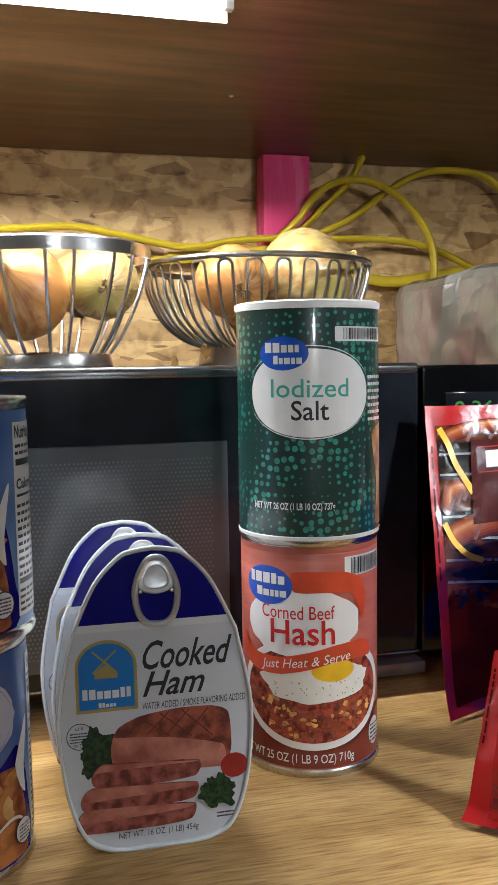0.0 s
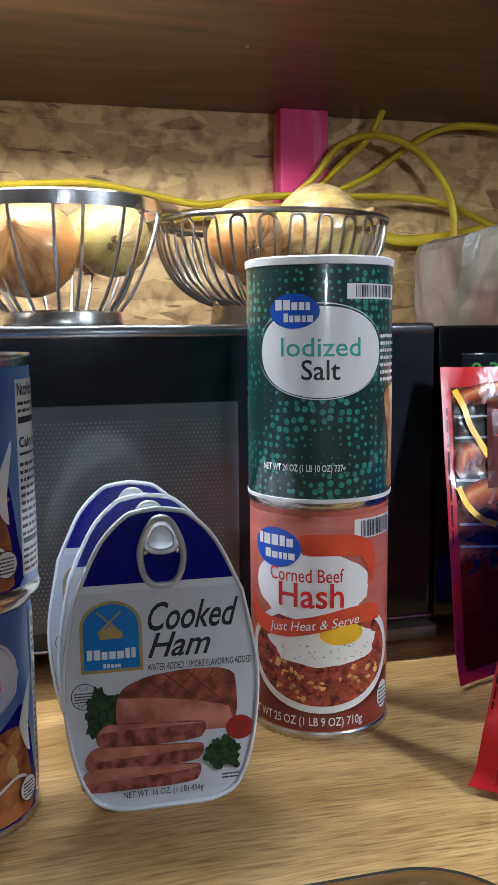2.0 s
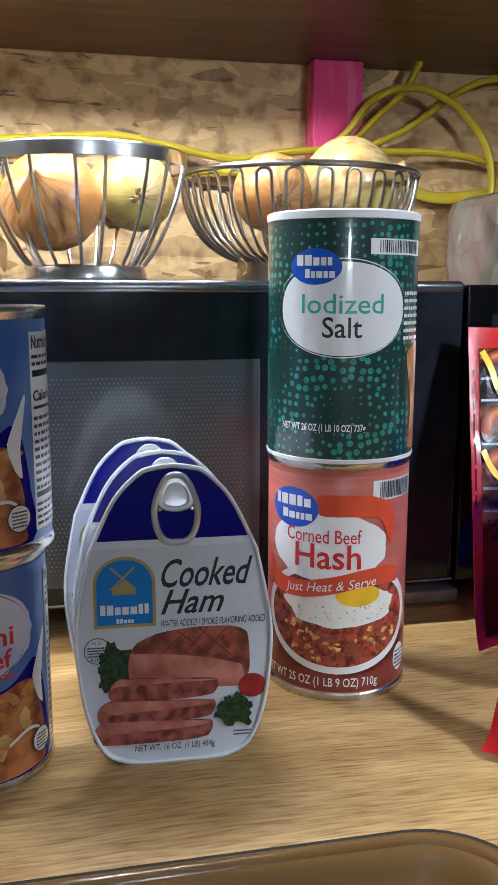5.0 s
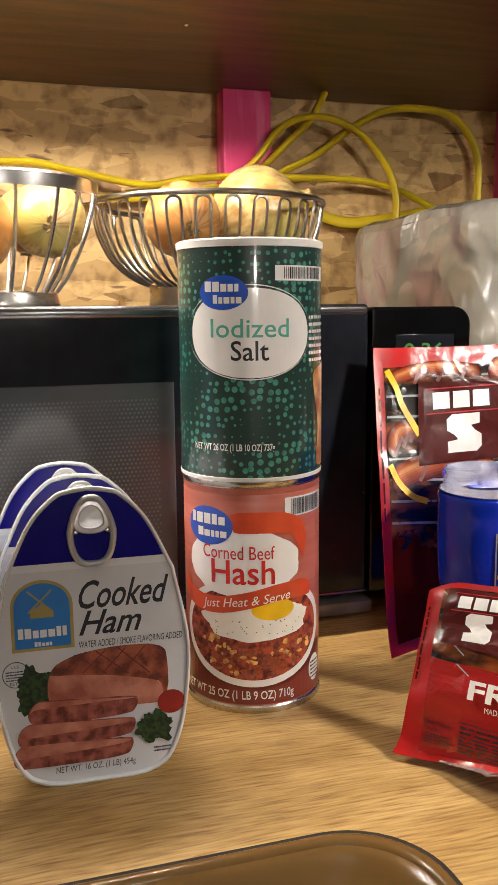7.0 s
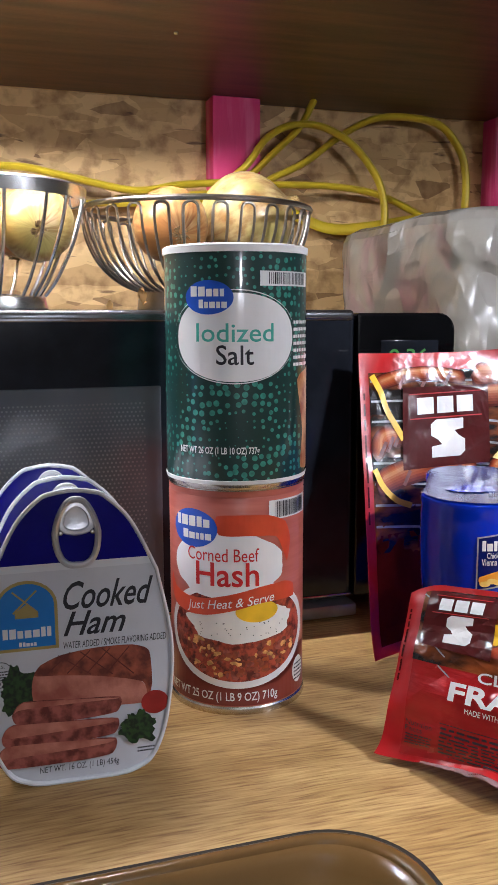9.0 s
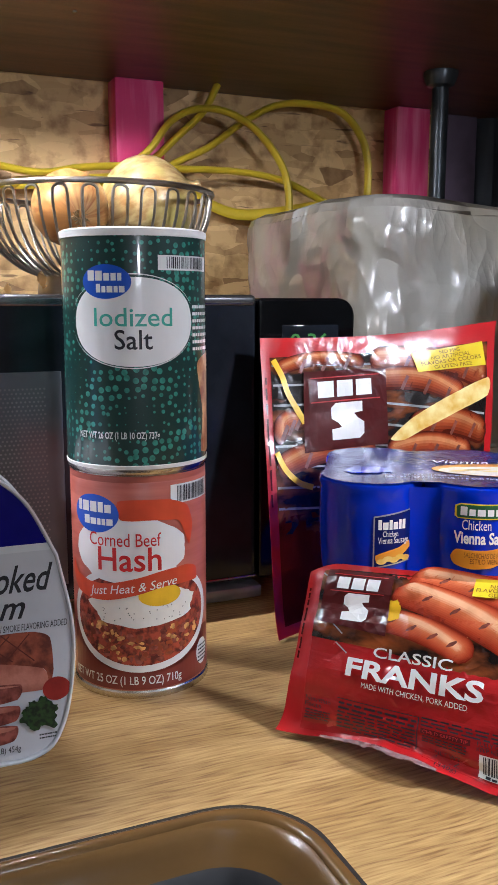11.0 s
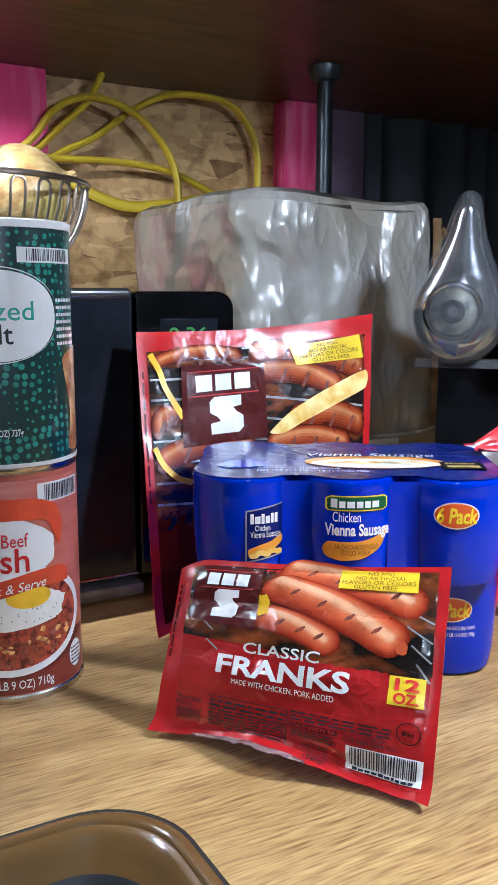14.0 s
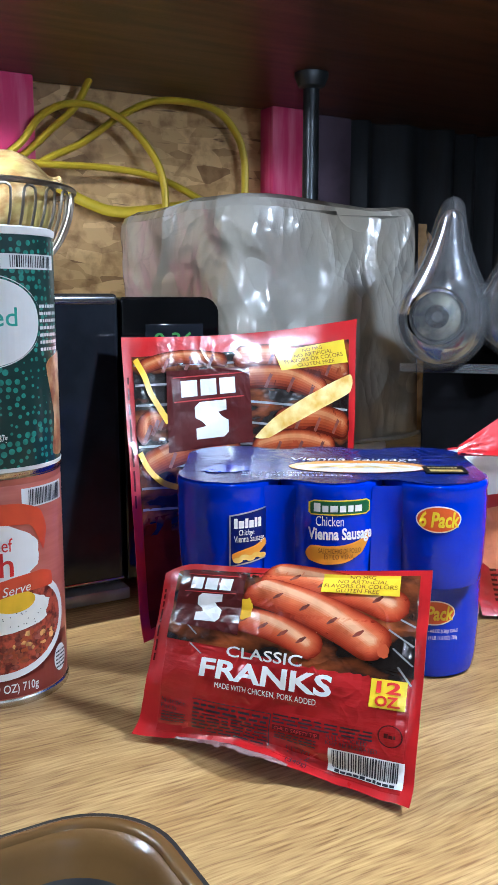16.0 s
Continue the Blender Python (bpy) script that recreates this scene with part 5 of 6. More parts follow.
def ham_can(m, label):
    ob = thing("ham_can", m, label, "ham can", "ham cans in a row")
    part("body", pear([(-0.0022, 0.0022), (-0.0019, 0.0006), (-0.0012, 0.0), (-0.0003, 0.0004), (0.0, 0.0018), (0.0, 0.0034), (-0.0026, 0.0046), (-0.0036, 0.020), (-0.0036, 0.029), (-0.0045, 0.0325), (-0.0065, 0.0335)]), M["hamrim"], ob, "white enamelled tin with a raised rim")
    fn = lambda x, z, o: Vector((x, 0.0022 - o, z))
    hm = lambda n, b, o, mt, lb="": lay(n, b, fn, o, mt, ob, lb)
    pts = ham_outline(-0.0023)
    hm("lid_blue", shape([p for p in pts if p[1] > 0.1105]), 0.0003, M["hamblue"], "dark blue top of the lid")
    hm("lid_white", shape([p for p in pts if p[1] <= 0.1105]), 0.0003, M["hamshaded"], "white lower part of the lid, greyed for shade")
    # sign
    x0, x1, z0, z1 = -0.0400, -0.0094, 0.0702, 0.1058
    arch = lambda k: [(x0 + k, z0 + k), (x1 - k, z0 + k), (x1 - k, z1 - 0.013)] + [((x0 + x1) / 2 + ((x1 - x0) / 2 - k) * math.cos(t), z1 - 0.013 + (0.013 - k) * math.sin(t)) for t in [math.pi * i / 12 for i in range(1, 12)]] + [(x0 + k, z1 - 0.013)]
    hm("sign_border", shape(arch(0)), 0.0004, M["gold"])
    hm("sign", shape(arch(0.0016)), 0.0005, M["signblue"], "bright blue arched sign")
    hm("mill", join(shape([(-0.0305, 0.0868), (-0.0190, 0.0868), (-0.0190, 0.0895), (-0.0222, 0.0918), (-0.0248, 0.0938), (-0.0305, 0.0900)]), band([(-0.0315, 0.1005), (-0.0195, 0.0895)], 0.0009), band([(-0.0195, 0.1005), (-0.0315, 0.0895)], 0.0009)), 0.0006, M["gold"], "gold mill shape")
    hm("brand_mark", join(bars(-0.0368, 0.0768, -0.0122, 0.0820, 7, 3), bars(-0.0290, 0.0725, -0.0200, 0.0748, 5, 4)), 0.0006, M["white"])
    hm("title", words("Cooked", -0.0065, 0.0890, 0.0400, 0.1035, 0.42, 0.012), 0.0005, M["ink"], "black slanted word Cooked")
    hm("title", words("Ham", -0.0070, 0.0755, 0.0250, 0.0880, 0.42, 0.012), 0.0005, M["ink"], "black slanted word Ham")
    hm("subtitle", words("WATER ADDED / SMOKE FLAVORING ADDED", -0.0072, 0.0692, 0.0458, 0.0727, 0.15), 0.0005, M["ink"], "small black words Water Added / Smoke Flavoring Added")
    hm("weight_line", words("NET WT. 16 OZ. (1 LB) 454g", -0.0215, 0.0056, 0.0188, 0.0097, 0.1), 0.0005, M["ink"], "black net weight line")
    hm("stamp", ring_shape(-0.0387, 0.0592, 0.0066, 0.0066, 0.0004), 0.0005, M["ink"])
    hm("stamp_print", join(words("U.S.", -0.0410, 0.0625, -0.0364, 0.0640), words("EST. 5", -0.0418, 0.0540, -0.0356, 0.0556), lines_of(-0.0436, 0.0563, -0.0338, 0.0618, 4, 7)), 0.0005, M["ink"])
    # picture
    hm("parsley", blob(-0.0305, 0.0490, 0.0088, 0.0120, 11, 0.5, 110), 0.0005, M["parsley"], "dark green parsley in the picture")
    hm("ham_face", soft([(-0.0225, 0.0420), (-0.0218, 0.0585), (0.0000, 0.0560), (0.0300, 0.0500), (0.0370, 0.0375), (0.0200, 0.0370), (0.0000, 0.0395)]), 0.0006, M["hammeat"], "pink cut face of the ham")
    hm("ham_crust", soft([(-0.0222, 0.0570), (-0.0190, 0.0622), (-0.0080, 0.0665), (0.0100, 0.0685), (0.0280, 0.0680), (0.0365, 0.0640), (0.0375, 0.0470), (0.0350, 0.0385), (0.0325, 0.0480), (0.0100, 0.0535), (-0.0100, 0.0560)]), 0.0007, M["hamcrust"], "browned scored crust")
    hm("crust_score", join(*[band([(-0.016 + i * 0.010, 0.0575 - i * 0.001), (-0.004 + i * 0.010, 0.0672)], 0.0006) for i in range(4)], *[band([(-0.010 + i * 0.011, 0.0662 + 0.0008 * i), (0.006 + i * 0.011, 0.0548 - 0.001 * i)], 0.0006) for i in range(3)]), 0.0008, M["hamline"])
    for i, (zz, xl, xr) in enumerate(((0.0400, -0.0340, 0.0205), (0.0290, -0.0395, 0.0190), (0.0188, -0.0420, 0.0175))):
        hm("slice_edge", soft([(xl, zz - 0.002), (xl + 0.006, zz + 0.0045), (0.0, zz + 0.0030), (xr, zz + 0.0015), (xr - 0.002, zz - 0.0062), (0.0, zz - 0.0078), (xl + 0.004, zz - 0.0075)]), 0.0009 + i * 0.0002, M["hamedge"], "dark glazed edge of the slice")
        hm("slice", soft([(xl + 0.001, zz - 0.001), (xl + 0.006, zz + 0.0040), (0.0, zz + 0.0026), (xr - 0.001, zz + 0.0010), (xr - 0.004, zz - 0.0006 + 0.0012 * (i == 0)), (0.0, zz - 0.0014 + 0.0022 * (i == 0)), (xl + 0.005, zz - 0.0024 + 0.0030 * (i == 0))]), 0.0010 + i * 0.0002, M["hammeat"], "pink slice of ham")
    hm("tomato", oval(0.0385, 0.0365, 0.0072, 0.0062, 28), 0.0008, M["tomato"], "small tomato in the picture")
    hm("parsley", blob(0.0290, 0.0250, 0.0092, 0.0082, 21, 0.55, 110), 0.0016, M["parsley"], "dark green parsley in the picture")
    hm("small_print", lines_of(0.0285, 0.0110, 0.0375, 0.0145, 2, 8), 0.0005, M["ink"])
    # ring pull
    loop = []
    for i in range(44):
        t = 2 * math.pi * i / 44
        c, q = math.cos(t), math.sin(t)
        loop.append((0.0015 + (0.0108 - 0.0036 * max(0.0, q)) * math.copysign(abs(c) ** 0.7, c), -0.0010, 0.1290 + 0.0168 * math.copysign(abs(q) ** 0.9, q)))
    tab = part("ring_pull", tube(loop, 0.0017, 8, closed=True), M["tab"], ob, "bare metal ring pull")
    up = [(0.0015 + 0.0090 * math.cos(t), 0.1318 + (0.0128 * math.sin(t) if math.sin(t) > 0 else 0.0045 * math.sin(t))) for t in [2 * math.pi * i / 36 for i in range(36)]]
    bm = bmesh.new()
    rings = []
    for k, d in ((1.0, 0.0019), (1.0, -0.0008), (0.93, -0.0018), (0.72, -0.0019), (0.66, -0.0006), (0.35, -0.0003)):
        rings.append([bm.verts.new((0.0015 + (x - 0.0015) * k, d, 0.136 + (z - 0.136) * k)) for x, z in up])
    for a, b in zip(rings, rings[1:]):
        for i in range(36):
            bm.faces.new((a[i], a[(i + 1) % 36], b[(i + 1) % 36], b[i]))
    bm.faces.new(rings[-1])
    bmesh.ops.recalc_face_normals(bm, faces=bm.faces[:])
    part("tab_plate", bm, M["tab"], tab)
    for s in (-1, 1):
        part("rivet", lathe([(0.0, 0.0012), (0.0010, 0.0009), (0.0014, 0.0)], 14), M["tin"], tab).matrix_local = pose(0.0015 + s * 0.0080, -0.0014, 0.1288, 90)
    return ob


first = ham_can(pose(-0.0690, 0.4530, 0, -6.5, 0, -2), "white and blue pear-shaped tin of cooked ham, standing upright")
copy_thing(first, pose(-0.0700, 0.4900, 0, -6.5, 0, -2))["label"] = "white and blue tin of cooked ham behind another tin"
copy_thing(first, pose(-0.0745, 0.5310, 0, -7.0, 0, -3))["label"] = "white and blue tin of cooked ham next to the microwave"


# ---- bags and packs ----
class Sheet:
    """The bulging front of a filled bag between four corners, (0, 0) at its lower left."""
    def __init__(self, bl, br, tr, tl, thick, seed, crease=0.0012, ridges=0, rounding=0.0, swing=(0.0, 0.0, 0.0)):
        self.swing = Vector(swing)
        self.rounding = rounding
        self.c = [Vector(p) for p in (bl, br, tr, tl)]
        self.n = (self.c[1] - self.c[0]).cross(self.c[3] - self.c[0]).normalized()
        self.thick, self.seed, self.crease, self.ridges = thick, seed, crease, ridges

    def flat(self, u, v):
        a, b, c, d = self.c
        return (a * (1 - u) + b * u) * (1 - v) + (d * (1 - u) + c * u) * v

    def bulge(self, u, v):
        s = min(1, max(0, (u - 0.03) / 0.94))
        w = min(1, max(0, (v - 0.10) / 0.84))
        k = (max(0.0, math.sin(math.pi * s)) * max(0.0, math.sin(math.pi * w))) ** 0.55
        x = Vector((u * 5, v * 5, self.seed))
        wr = noise.noise(x) * 1.0 + 0.5 * noise.noise(x * 2.3) + 0.35 * (1 - abs(noise.noise(Vector((u * 9 + v * 3, v * 4 - u * 2, self.seed + 7))))) ** 4
        rd = 0.0012 * abs(math.sin(math.pi * self.ridges * v)) * k if self.ridges else 0
        return self.thick * k + self.crease * wr + rd

    def at(self, u, v, off=0.0):
        curl = 0.009 * (max(0.0, 0.10 - v) / 0.10) ** 2 * (0.6 + 0.8 * noise.noise(Vector((u * 3, 0, self.seed))))
        v = v - 0.07 * max(0.0, 1 - u / 0.13) ** 2 * max(0.0, (v - 0.75) / 0.25) * self.rounding - 0.02 * math.sin(math.pi * u) * max(0.0, (v - 0.8) / 0.2)
        v += (0.13 * math.sin(math.pi * u) ** 2 * (1 - u) + 0.010 * noise.noise(Vector((u * 14, 2, self.seed)))) * max(0.0, (0.2 - v) / 0.2) * self.rounding
        return self.flat(u, v) + self.n * (self.bulge(u, v) + off + curl) + self.swing * (max(0.0, 1 - u / 0.45) ** 2 * max(0.0, 1 - v))

    def build(self, nu=48, nv=36):
        bm = bmesh.new()
        front = [[bm.verts.new(self.at(i / nu, k / nv)) for k in range(nv + 1)] for i in range(nu + 1)]
        back = [[bm.verts.new(self.at(i / nu, k / nv) - self.n * (0.0008 + 2.0 * max(0.0, self.bulge(i / nu, k / nv) - self.crease) * 0.8)) for k in range(nv + 1)] for i in range(nu + 1)]
        for i in range(nu):
            for k in range(nv):
                bm.faces.new((front[i][k], front[i + 1][k], front[i + 1][k + 1], front[i][k + 1]))
                bm.faces.new((back[i][k], back[i][k + 1], back[i + 1][k + 1], back[i + 1][k]))
        rim = [(i, 0) for i in range(nu)] + [(nu, k) for k in range(nv)] + [(i, nv) for i in range(nu, 0, -1)] + [(0, k) for k in range(nv, 0, -1)]
        for (i, k), (p, q) in zip(rim, rim[1:] + rim[:1]):
            bm.faces.new((front[i][k], back[i][k], back[p][q], front[p][q]))
        bmesh.ops.recalc_face_normals(bm, faces=bm.faces[:])
        return bm


def quad_map(p):
    """From the unit square into a quadrilateral of the bag: lower left, lower right, upper right, upper left."""
    def fn(x, y):
        return tuple((p[0][i] * (1 - x) + p[1][i] * x) * (1 - y) + (p[3][i] * (1 - x) + p[2][i] * x) * y for i in (0, 1))
    return fn


def into(bm, p):
    fn = quad_map(p)
    for v in bm.verts:
        x, y = fn(v.co.x, v.co.y)
        v.co = (x, y, 0)
    return bm


BS = (0.03, 0.04)


def mark(x0, y0, x1, y1, sheet, parent, off):
    """The white name shapes on a dark badge: three blocks over one large notched block."""
    q = [(x0, y0), (x1, y0), (x1, y1), (x0, y1)]
    top = join(*[rect(0.17 + 0.23 * i, 0.66, 0.17 + 0.23 * i + 0.19, 0.88) for i in range(3)])
    big = shape([(0.32, 0.10), (0.66, 0.10), (0.72, 0.16), (0.72, 0.31), (0.64, 0.37), (0.60, 0.43), (0.70, 0.45), (0.70, 0.58), (0.38, 0.58), (0.32, 0.52), (0.32, 0.38), (0.40, 0.32), (0.44, 0.26), (0.32, 0.24)])
    lay("name_mark", into(join(top, big), q), sheet.at, off, M["whitefilm"], parent, "plain white shapes on the badge", BS)
    lay("badge_line", into(join(rect(0.08, 0.60, 0.92, 0.615), rect(0.08, 0.925, 0.92, 0.94)), q), sheet.at, off, M["redfilm"], parent, "", BS)


def frank_shape(x0, y0, x1, y1, w, n=44):
    """A sausage outline from end to end."""
    d = Vector((x1 - x0, y1 - y0))
    ln = d.length
    d.normalize()
    s = Vector((-d.y, d.x))
    top, bot = [], []
    for i in range(n + 1):
        t = i / n
        e = min(t, 1 - t) * ln
        k = w * math.sqrt(max(0.0, 1 - max(0.0, 1 - e / (w * 1.1)) ** 2))
        c = Vector((x0, y0)) + d * (t * ln) + s * (0.03 * math.sin(math.pi * t))
        top.append(tuple(c + s * k * 1.25))
        bot.append(tuple(c - s * k * 1.25))
    return shape(top + bot[-2:0:-1])


def franks_front(ob, sh, low):
    L = lambda n, b, o, m, lb="": lay(n, b, sh.at, o, m, ob, lb, BS)
    if low:
        L("lower_print", shape([(0.075, 0.035), (0.962, 0.030), (0.968, 0.53), (0.62, 0.55), (0.066, 0.60)]), 0.0002, M["redlow"], "darker red printed field, partly painted shade")
        L("picture_ground", shape([(0.065, 0.56), (0.34, 0.545), (0.68, 0.50), (0.97, 0.50), (0.962, 0.975), (0.06, 0.965)]), 0.0004, M["grill"], "picture of a dark grill")
        L("grill_bar", join(*[band([(0.06 + 0.028 * i, 0.95 - 0.10 * (i % 5)), (0.10 + 0.03 * i, 0.90 - 0.10 * (i % 5))], 0.006) for i in range(5)], *[band([(0.86 + 0.02 * i, 0.80 - 0.08 * i), (0.965, 0.74 - 0.085 * i)], 0.007) for i in range(4)]), 0.0005, M["grillgrey"])
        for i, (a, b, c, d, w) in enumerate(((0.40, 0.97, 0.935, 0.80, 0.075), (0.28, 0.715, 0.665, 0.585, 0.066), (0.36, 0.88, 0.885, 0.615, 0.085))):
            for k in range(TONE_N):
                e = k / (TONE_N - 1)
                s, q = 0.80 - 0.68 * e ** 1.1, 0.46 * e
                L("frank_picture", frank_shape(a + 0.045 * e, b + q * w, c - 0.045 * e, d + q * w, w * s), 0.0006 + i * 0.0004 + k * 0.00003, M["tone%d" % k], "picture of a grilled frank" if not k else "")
            L("char_mark", join(*[band([(a + (c - a) * t - 0.012, b + (d - b) * t + 0.004), (a + (c - a) * t + 0.004, b + (d - b) * t + 0.020), (a + (c - a) * t + 0.020, b + (d - b) * t + 0.038)], [0.006, 0.018, 0.008]) for t in (0.22, 0.42, 0.62, 0.8)]), 0.0010 + i * 0.0004, M["char"])
        L("frank_tip", blob(0.872, 0.622, 0.020, 0.030, 6, 0.2), 0.0019, M["tone6"])
        L("mustard_spot", blob(0.365, 0.76, 0.030, 0.055, 3, 0.3), 0.0016, M["mustard"])
        L("flame_picture", soft([(0.50, 0.665), (0.535, 0.725), (0.555, 0.76), (0.585, 0.735), (0.65, 0.68), (0.60, 0.665)]), 0.00095, M["bun"], "yellow glow between the franks")
        L("flame_picture", soft([(0.61, 0.75), (0.68, 0.80), (0.74, 0.80), (0.80, 0.755), (0.74, 0.735), (0.66, 0.735)]), 0.00085, M["bun"], "pale yellow glow between the franks")
        L("badge", shape([(0.081, 0.655), (0.358, 0.620), (0.344, 0.955), (0.083, 0.964)]), 0.0018, M["badge"], "dark maroon badge")
        mark(0.09, 0.645, 0.345, 0.958, sh, ob, 0.0021)
        L("yellow_label", shape([(0.631, 0.880), (0.902, 0.874), (0.90, 0.972), (0.627, 0.978)]), 0.0018, M["yellowfilm"], "yellow claim label")
        L("claim", join(words("NO MSG", 0.725, 0.952, 0.815, 0.972), words("NO ARTIFICIAL", 0.685, 0.930, 0.86, 0.949), words("FLAVORS OR COLORS", 0.64, 0.906, 0.893, 0.926), words("GLUTEN FREE", 0.685, 0.882, 0.835, 0.902)), 0.0021, M["brownink"], "brown words No MSG, no artificial flavors or colors, gluten free")
        L("title", words("CLASSIC", 0.325, 0.505, 0.610, 0.560, 0, 0.012), 0.0024, M["whitefilm"], "white word Classic")
        L("title", words("FRANKS", 0.235, 0.385, 0.720, 0.485, 0, 0.030), 0.0024, M["whitefilm"], "large white word Franks")
        L("subtitle", words("MADE WITH CHICKEN, PORK ADDED", 0.300, 0.335, 0.672, 0.367), 0.0024, M["whitefilm"], "small white words Made with chicken, pork added")
        L("weight_label", rect(0.841, 0.375, 0.955, 0.500), 0.0006, M["yellowfilm"], "yellow label")
        L("weight_line", join(words("12", 0.860, 0.440, 0.938, 0.492, 0, 0.03), words("OZ.", 0.860, 0.383, 0.940, 0.430, 0, 0.03)), 0.0009, M["red"], "red words 12 OZ.")
        L("facts_heading", join(words("Nutrition", 0.080, 0.205, 0.185, 0.232), words("Facts", 0.080, 0.172, 0.150, 0.200)), 0.0006, M["ink"], "black words Nutrition Facts")
        L("small_print", join(lines_of(0.218, 0.060, 0.505, 0.255, 8, 5), lines_of(0.085, 0.10, 0.19, 0.165, 4, 6), lines_of(0.52, 0.225, 0.86, 0.275, 3, 9), lines_of(0.53, 0.135, 0.68, 0.185, 3, 10)), 0.0006, M["ink"])
        L("facts_line", join(rect(0.21, 0.257, 0.51, 0.261), rect(0.509, 0.055, 0.513, 0.26)), 0.0006, M["ink"])
        L("tip_box", rect(0.522, 0.188, 0.690, 0.215), 0.0006, M["badge"])
        L("tip", words("CHILD SAFETY TIP", 0.530, 0.192, 0.682, 0.210), 0.0009, M["redfilm"], "red words Child Safety Tip")
        L("storage_line", join(words("FULLY COOKED", 0.712, 0.200, 0.845, 0.220), words("KEEP REFRIGERATED", 0.712, 0.175, 0.878, 0.195)), 0.0006, M["ink"], "black words Fully cooked, keep refrigerated")
        L("weight_line", join(words("NET WT.", 0.575, 0.083, 0.665, 0.108), words("12 OZ", 0.580, 0.050, 0.660, 0.076), words("(340g)", 0.582, 0.016, 0.655, 0.044)), 0.0006, M["ink"], "black words Net Wt. 12 OZ (340g)")
        L("stamp", join(ring_shape(0.915, 0.262, 0.040, 0.048, 0.005), bars(0.895, 0.252, 0.935, 0.272, 3, 2)), 0.0006, M["badge"])
        L("barcode_field", rect(0.722, 0.050, 0.968, 0.160), 0.0006, M["whitefilm"], "white barcode field")
        L("barcode", join(barcode(0.735, 0.072, 0.955, 0.155, 4, 34), bars(0.745, 0.054, 0.945, 0.068, 10, 5)), 0.0009, M["ink"])
    else:
        L("picture_ground", shape([(0.035, 0.30), (0.97, 0.30), (0.966, 0.93), (0.035, 0.93)]), 0.0004, M["grill"], "picture of a dark grill")
        L("grill_bar", join(*[band([(0.04, 0.90 - 0.07 * i), (0.50, 0.885 - 0.075 * i), (0.96, 0.84 - 0.085 * i)], 0.008) for i in range(8)]), 0.0005, M["grillgrey"])
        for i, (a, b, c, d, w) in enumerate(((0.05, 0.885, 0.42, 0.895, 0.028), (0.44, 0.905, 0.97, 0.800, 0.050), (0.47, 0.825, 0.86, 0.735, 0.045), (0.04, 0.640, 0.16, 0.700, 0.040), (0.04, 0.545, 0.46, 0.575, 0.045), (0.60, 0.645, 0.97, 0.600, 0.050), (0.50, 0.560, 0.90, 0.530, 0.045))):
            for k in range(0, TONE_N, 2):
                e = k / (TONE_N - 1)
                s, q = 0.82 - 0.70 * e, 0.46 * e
                L("frank_picture", frank_shape(a + 0.03 * e, b + q * w, c - 0.03 * e, d + q * w, w * s), 0.0006 + 0.0002 * i + 0.000015 * k, M["dusk%d" % k], "picture of a brown grilled frank, darkened for shade" if not k else "")
            L("char_mark", join(*[band([(a + (c - a) * t - 0.012, b + (d - b) * t - 0.02), (a + (c - a) * t + 0.016, b + (d - b) * t + 0.03)], 0.014) for t in (0.3, 0.55, 0.8)]), 0.00078 + 0.0002 * i, M["char"])
        L("bun_picture", soft([(0.52, 0.605), (0.60, 0.665), (0.76, 0.735), (0.968, 0.800), (0.968, 0.735), (0.84, 0.690), (0.68, 0.635), (0.58, 0.598)]), 0.0022, M["bun"], "picture of a toasted bun")
        L("mustard_line", band([p[:2] for p in smooth_line([(0.045, 0.92, 0), (0.075, 0.86, 0), (0.095, 0.80, 0), (0.13, 0.74, 0), (0.16, 0.69, 0)], 6)], 0.022), 0.0022, M["mustard"])
        L("mustard_line", band([p[:2] for p in smooth_line([(0.04, 0.60, 0), (0.07, 0.54, 0), (0.12, 0.49, 0), (0.18, 0.465, 0)], 6)], 0.020), 0.0022, M["mustard"])
        L("badge", shape([(0.152, 0.585), (0.511, 0.590), (0.502, 0.866), (0.162, 0.870)]), 0.0022, M["badge"], "dark maroon badge")
        mark(0.158, 0.592, 0.503, 0.862, sh, ob, 0.0025)
        L("yellow_label", shape([(0.645, 0.838), (0.956, 0.845), (0.934, 0.932), (0.615, 0.914)]), 0.0022, M["yellowfilm"], "yellow claim label")
        q = [(0.645, 0.838), (0.956, 0.845), (0.934, 0.932), (0.615, 0.914)]
        L("claim", into(join(words("NO MSG", 0.38, 0.76, 0.66, 0.92), words("NO ARTIFICIAL", 0.24, 0.52, 0.80, 0.70), words("FLAVORS OR COLORS", 0.08, 0.30, 0.94, 0.48), words("GLUTEN FREE", 0.24, 0.07, 0.80, 0.24)), q), 0.0025, M["brownink"], "brown words No MSG, no artificial flavors or colors, gluten free")
        L("lower_print", rect(0.035, 0.03, 0.97, 0.38), 0.0004, M["darkred"], "dark red lower part, partly painted shadow")
    L("small_print", into(lines_of(0, 0, 1, 1, 1, 13, 0.7), [(0.018, 0.42), (0.018, 0.86), (0.008, 0.86), (0.008, 0.42)]), 0.0004, M["badge"])


sheet_a = Sheet((0.149, 0.576, 0.002), (0.329, 0.560, 0.002), (0.345, 0.580, 0.2205), (0.158, 0.618, 0.2085), 0.006, 3.0, 0.0014, swing=(-0.010, -0.030, 0.0))
bag_a = thing("frank_bag", pose(0, 0, 0), "red plastic bag of franks standing against the microwave", "food bag", "bags of franks")
part("film", sheet_a.build(), M["redfilm"], bag_a, "shiny red film")
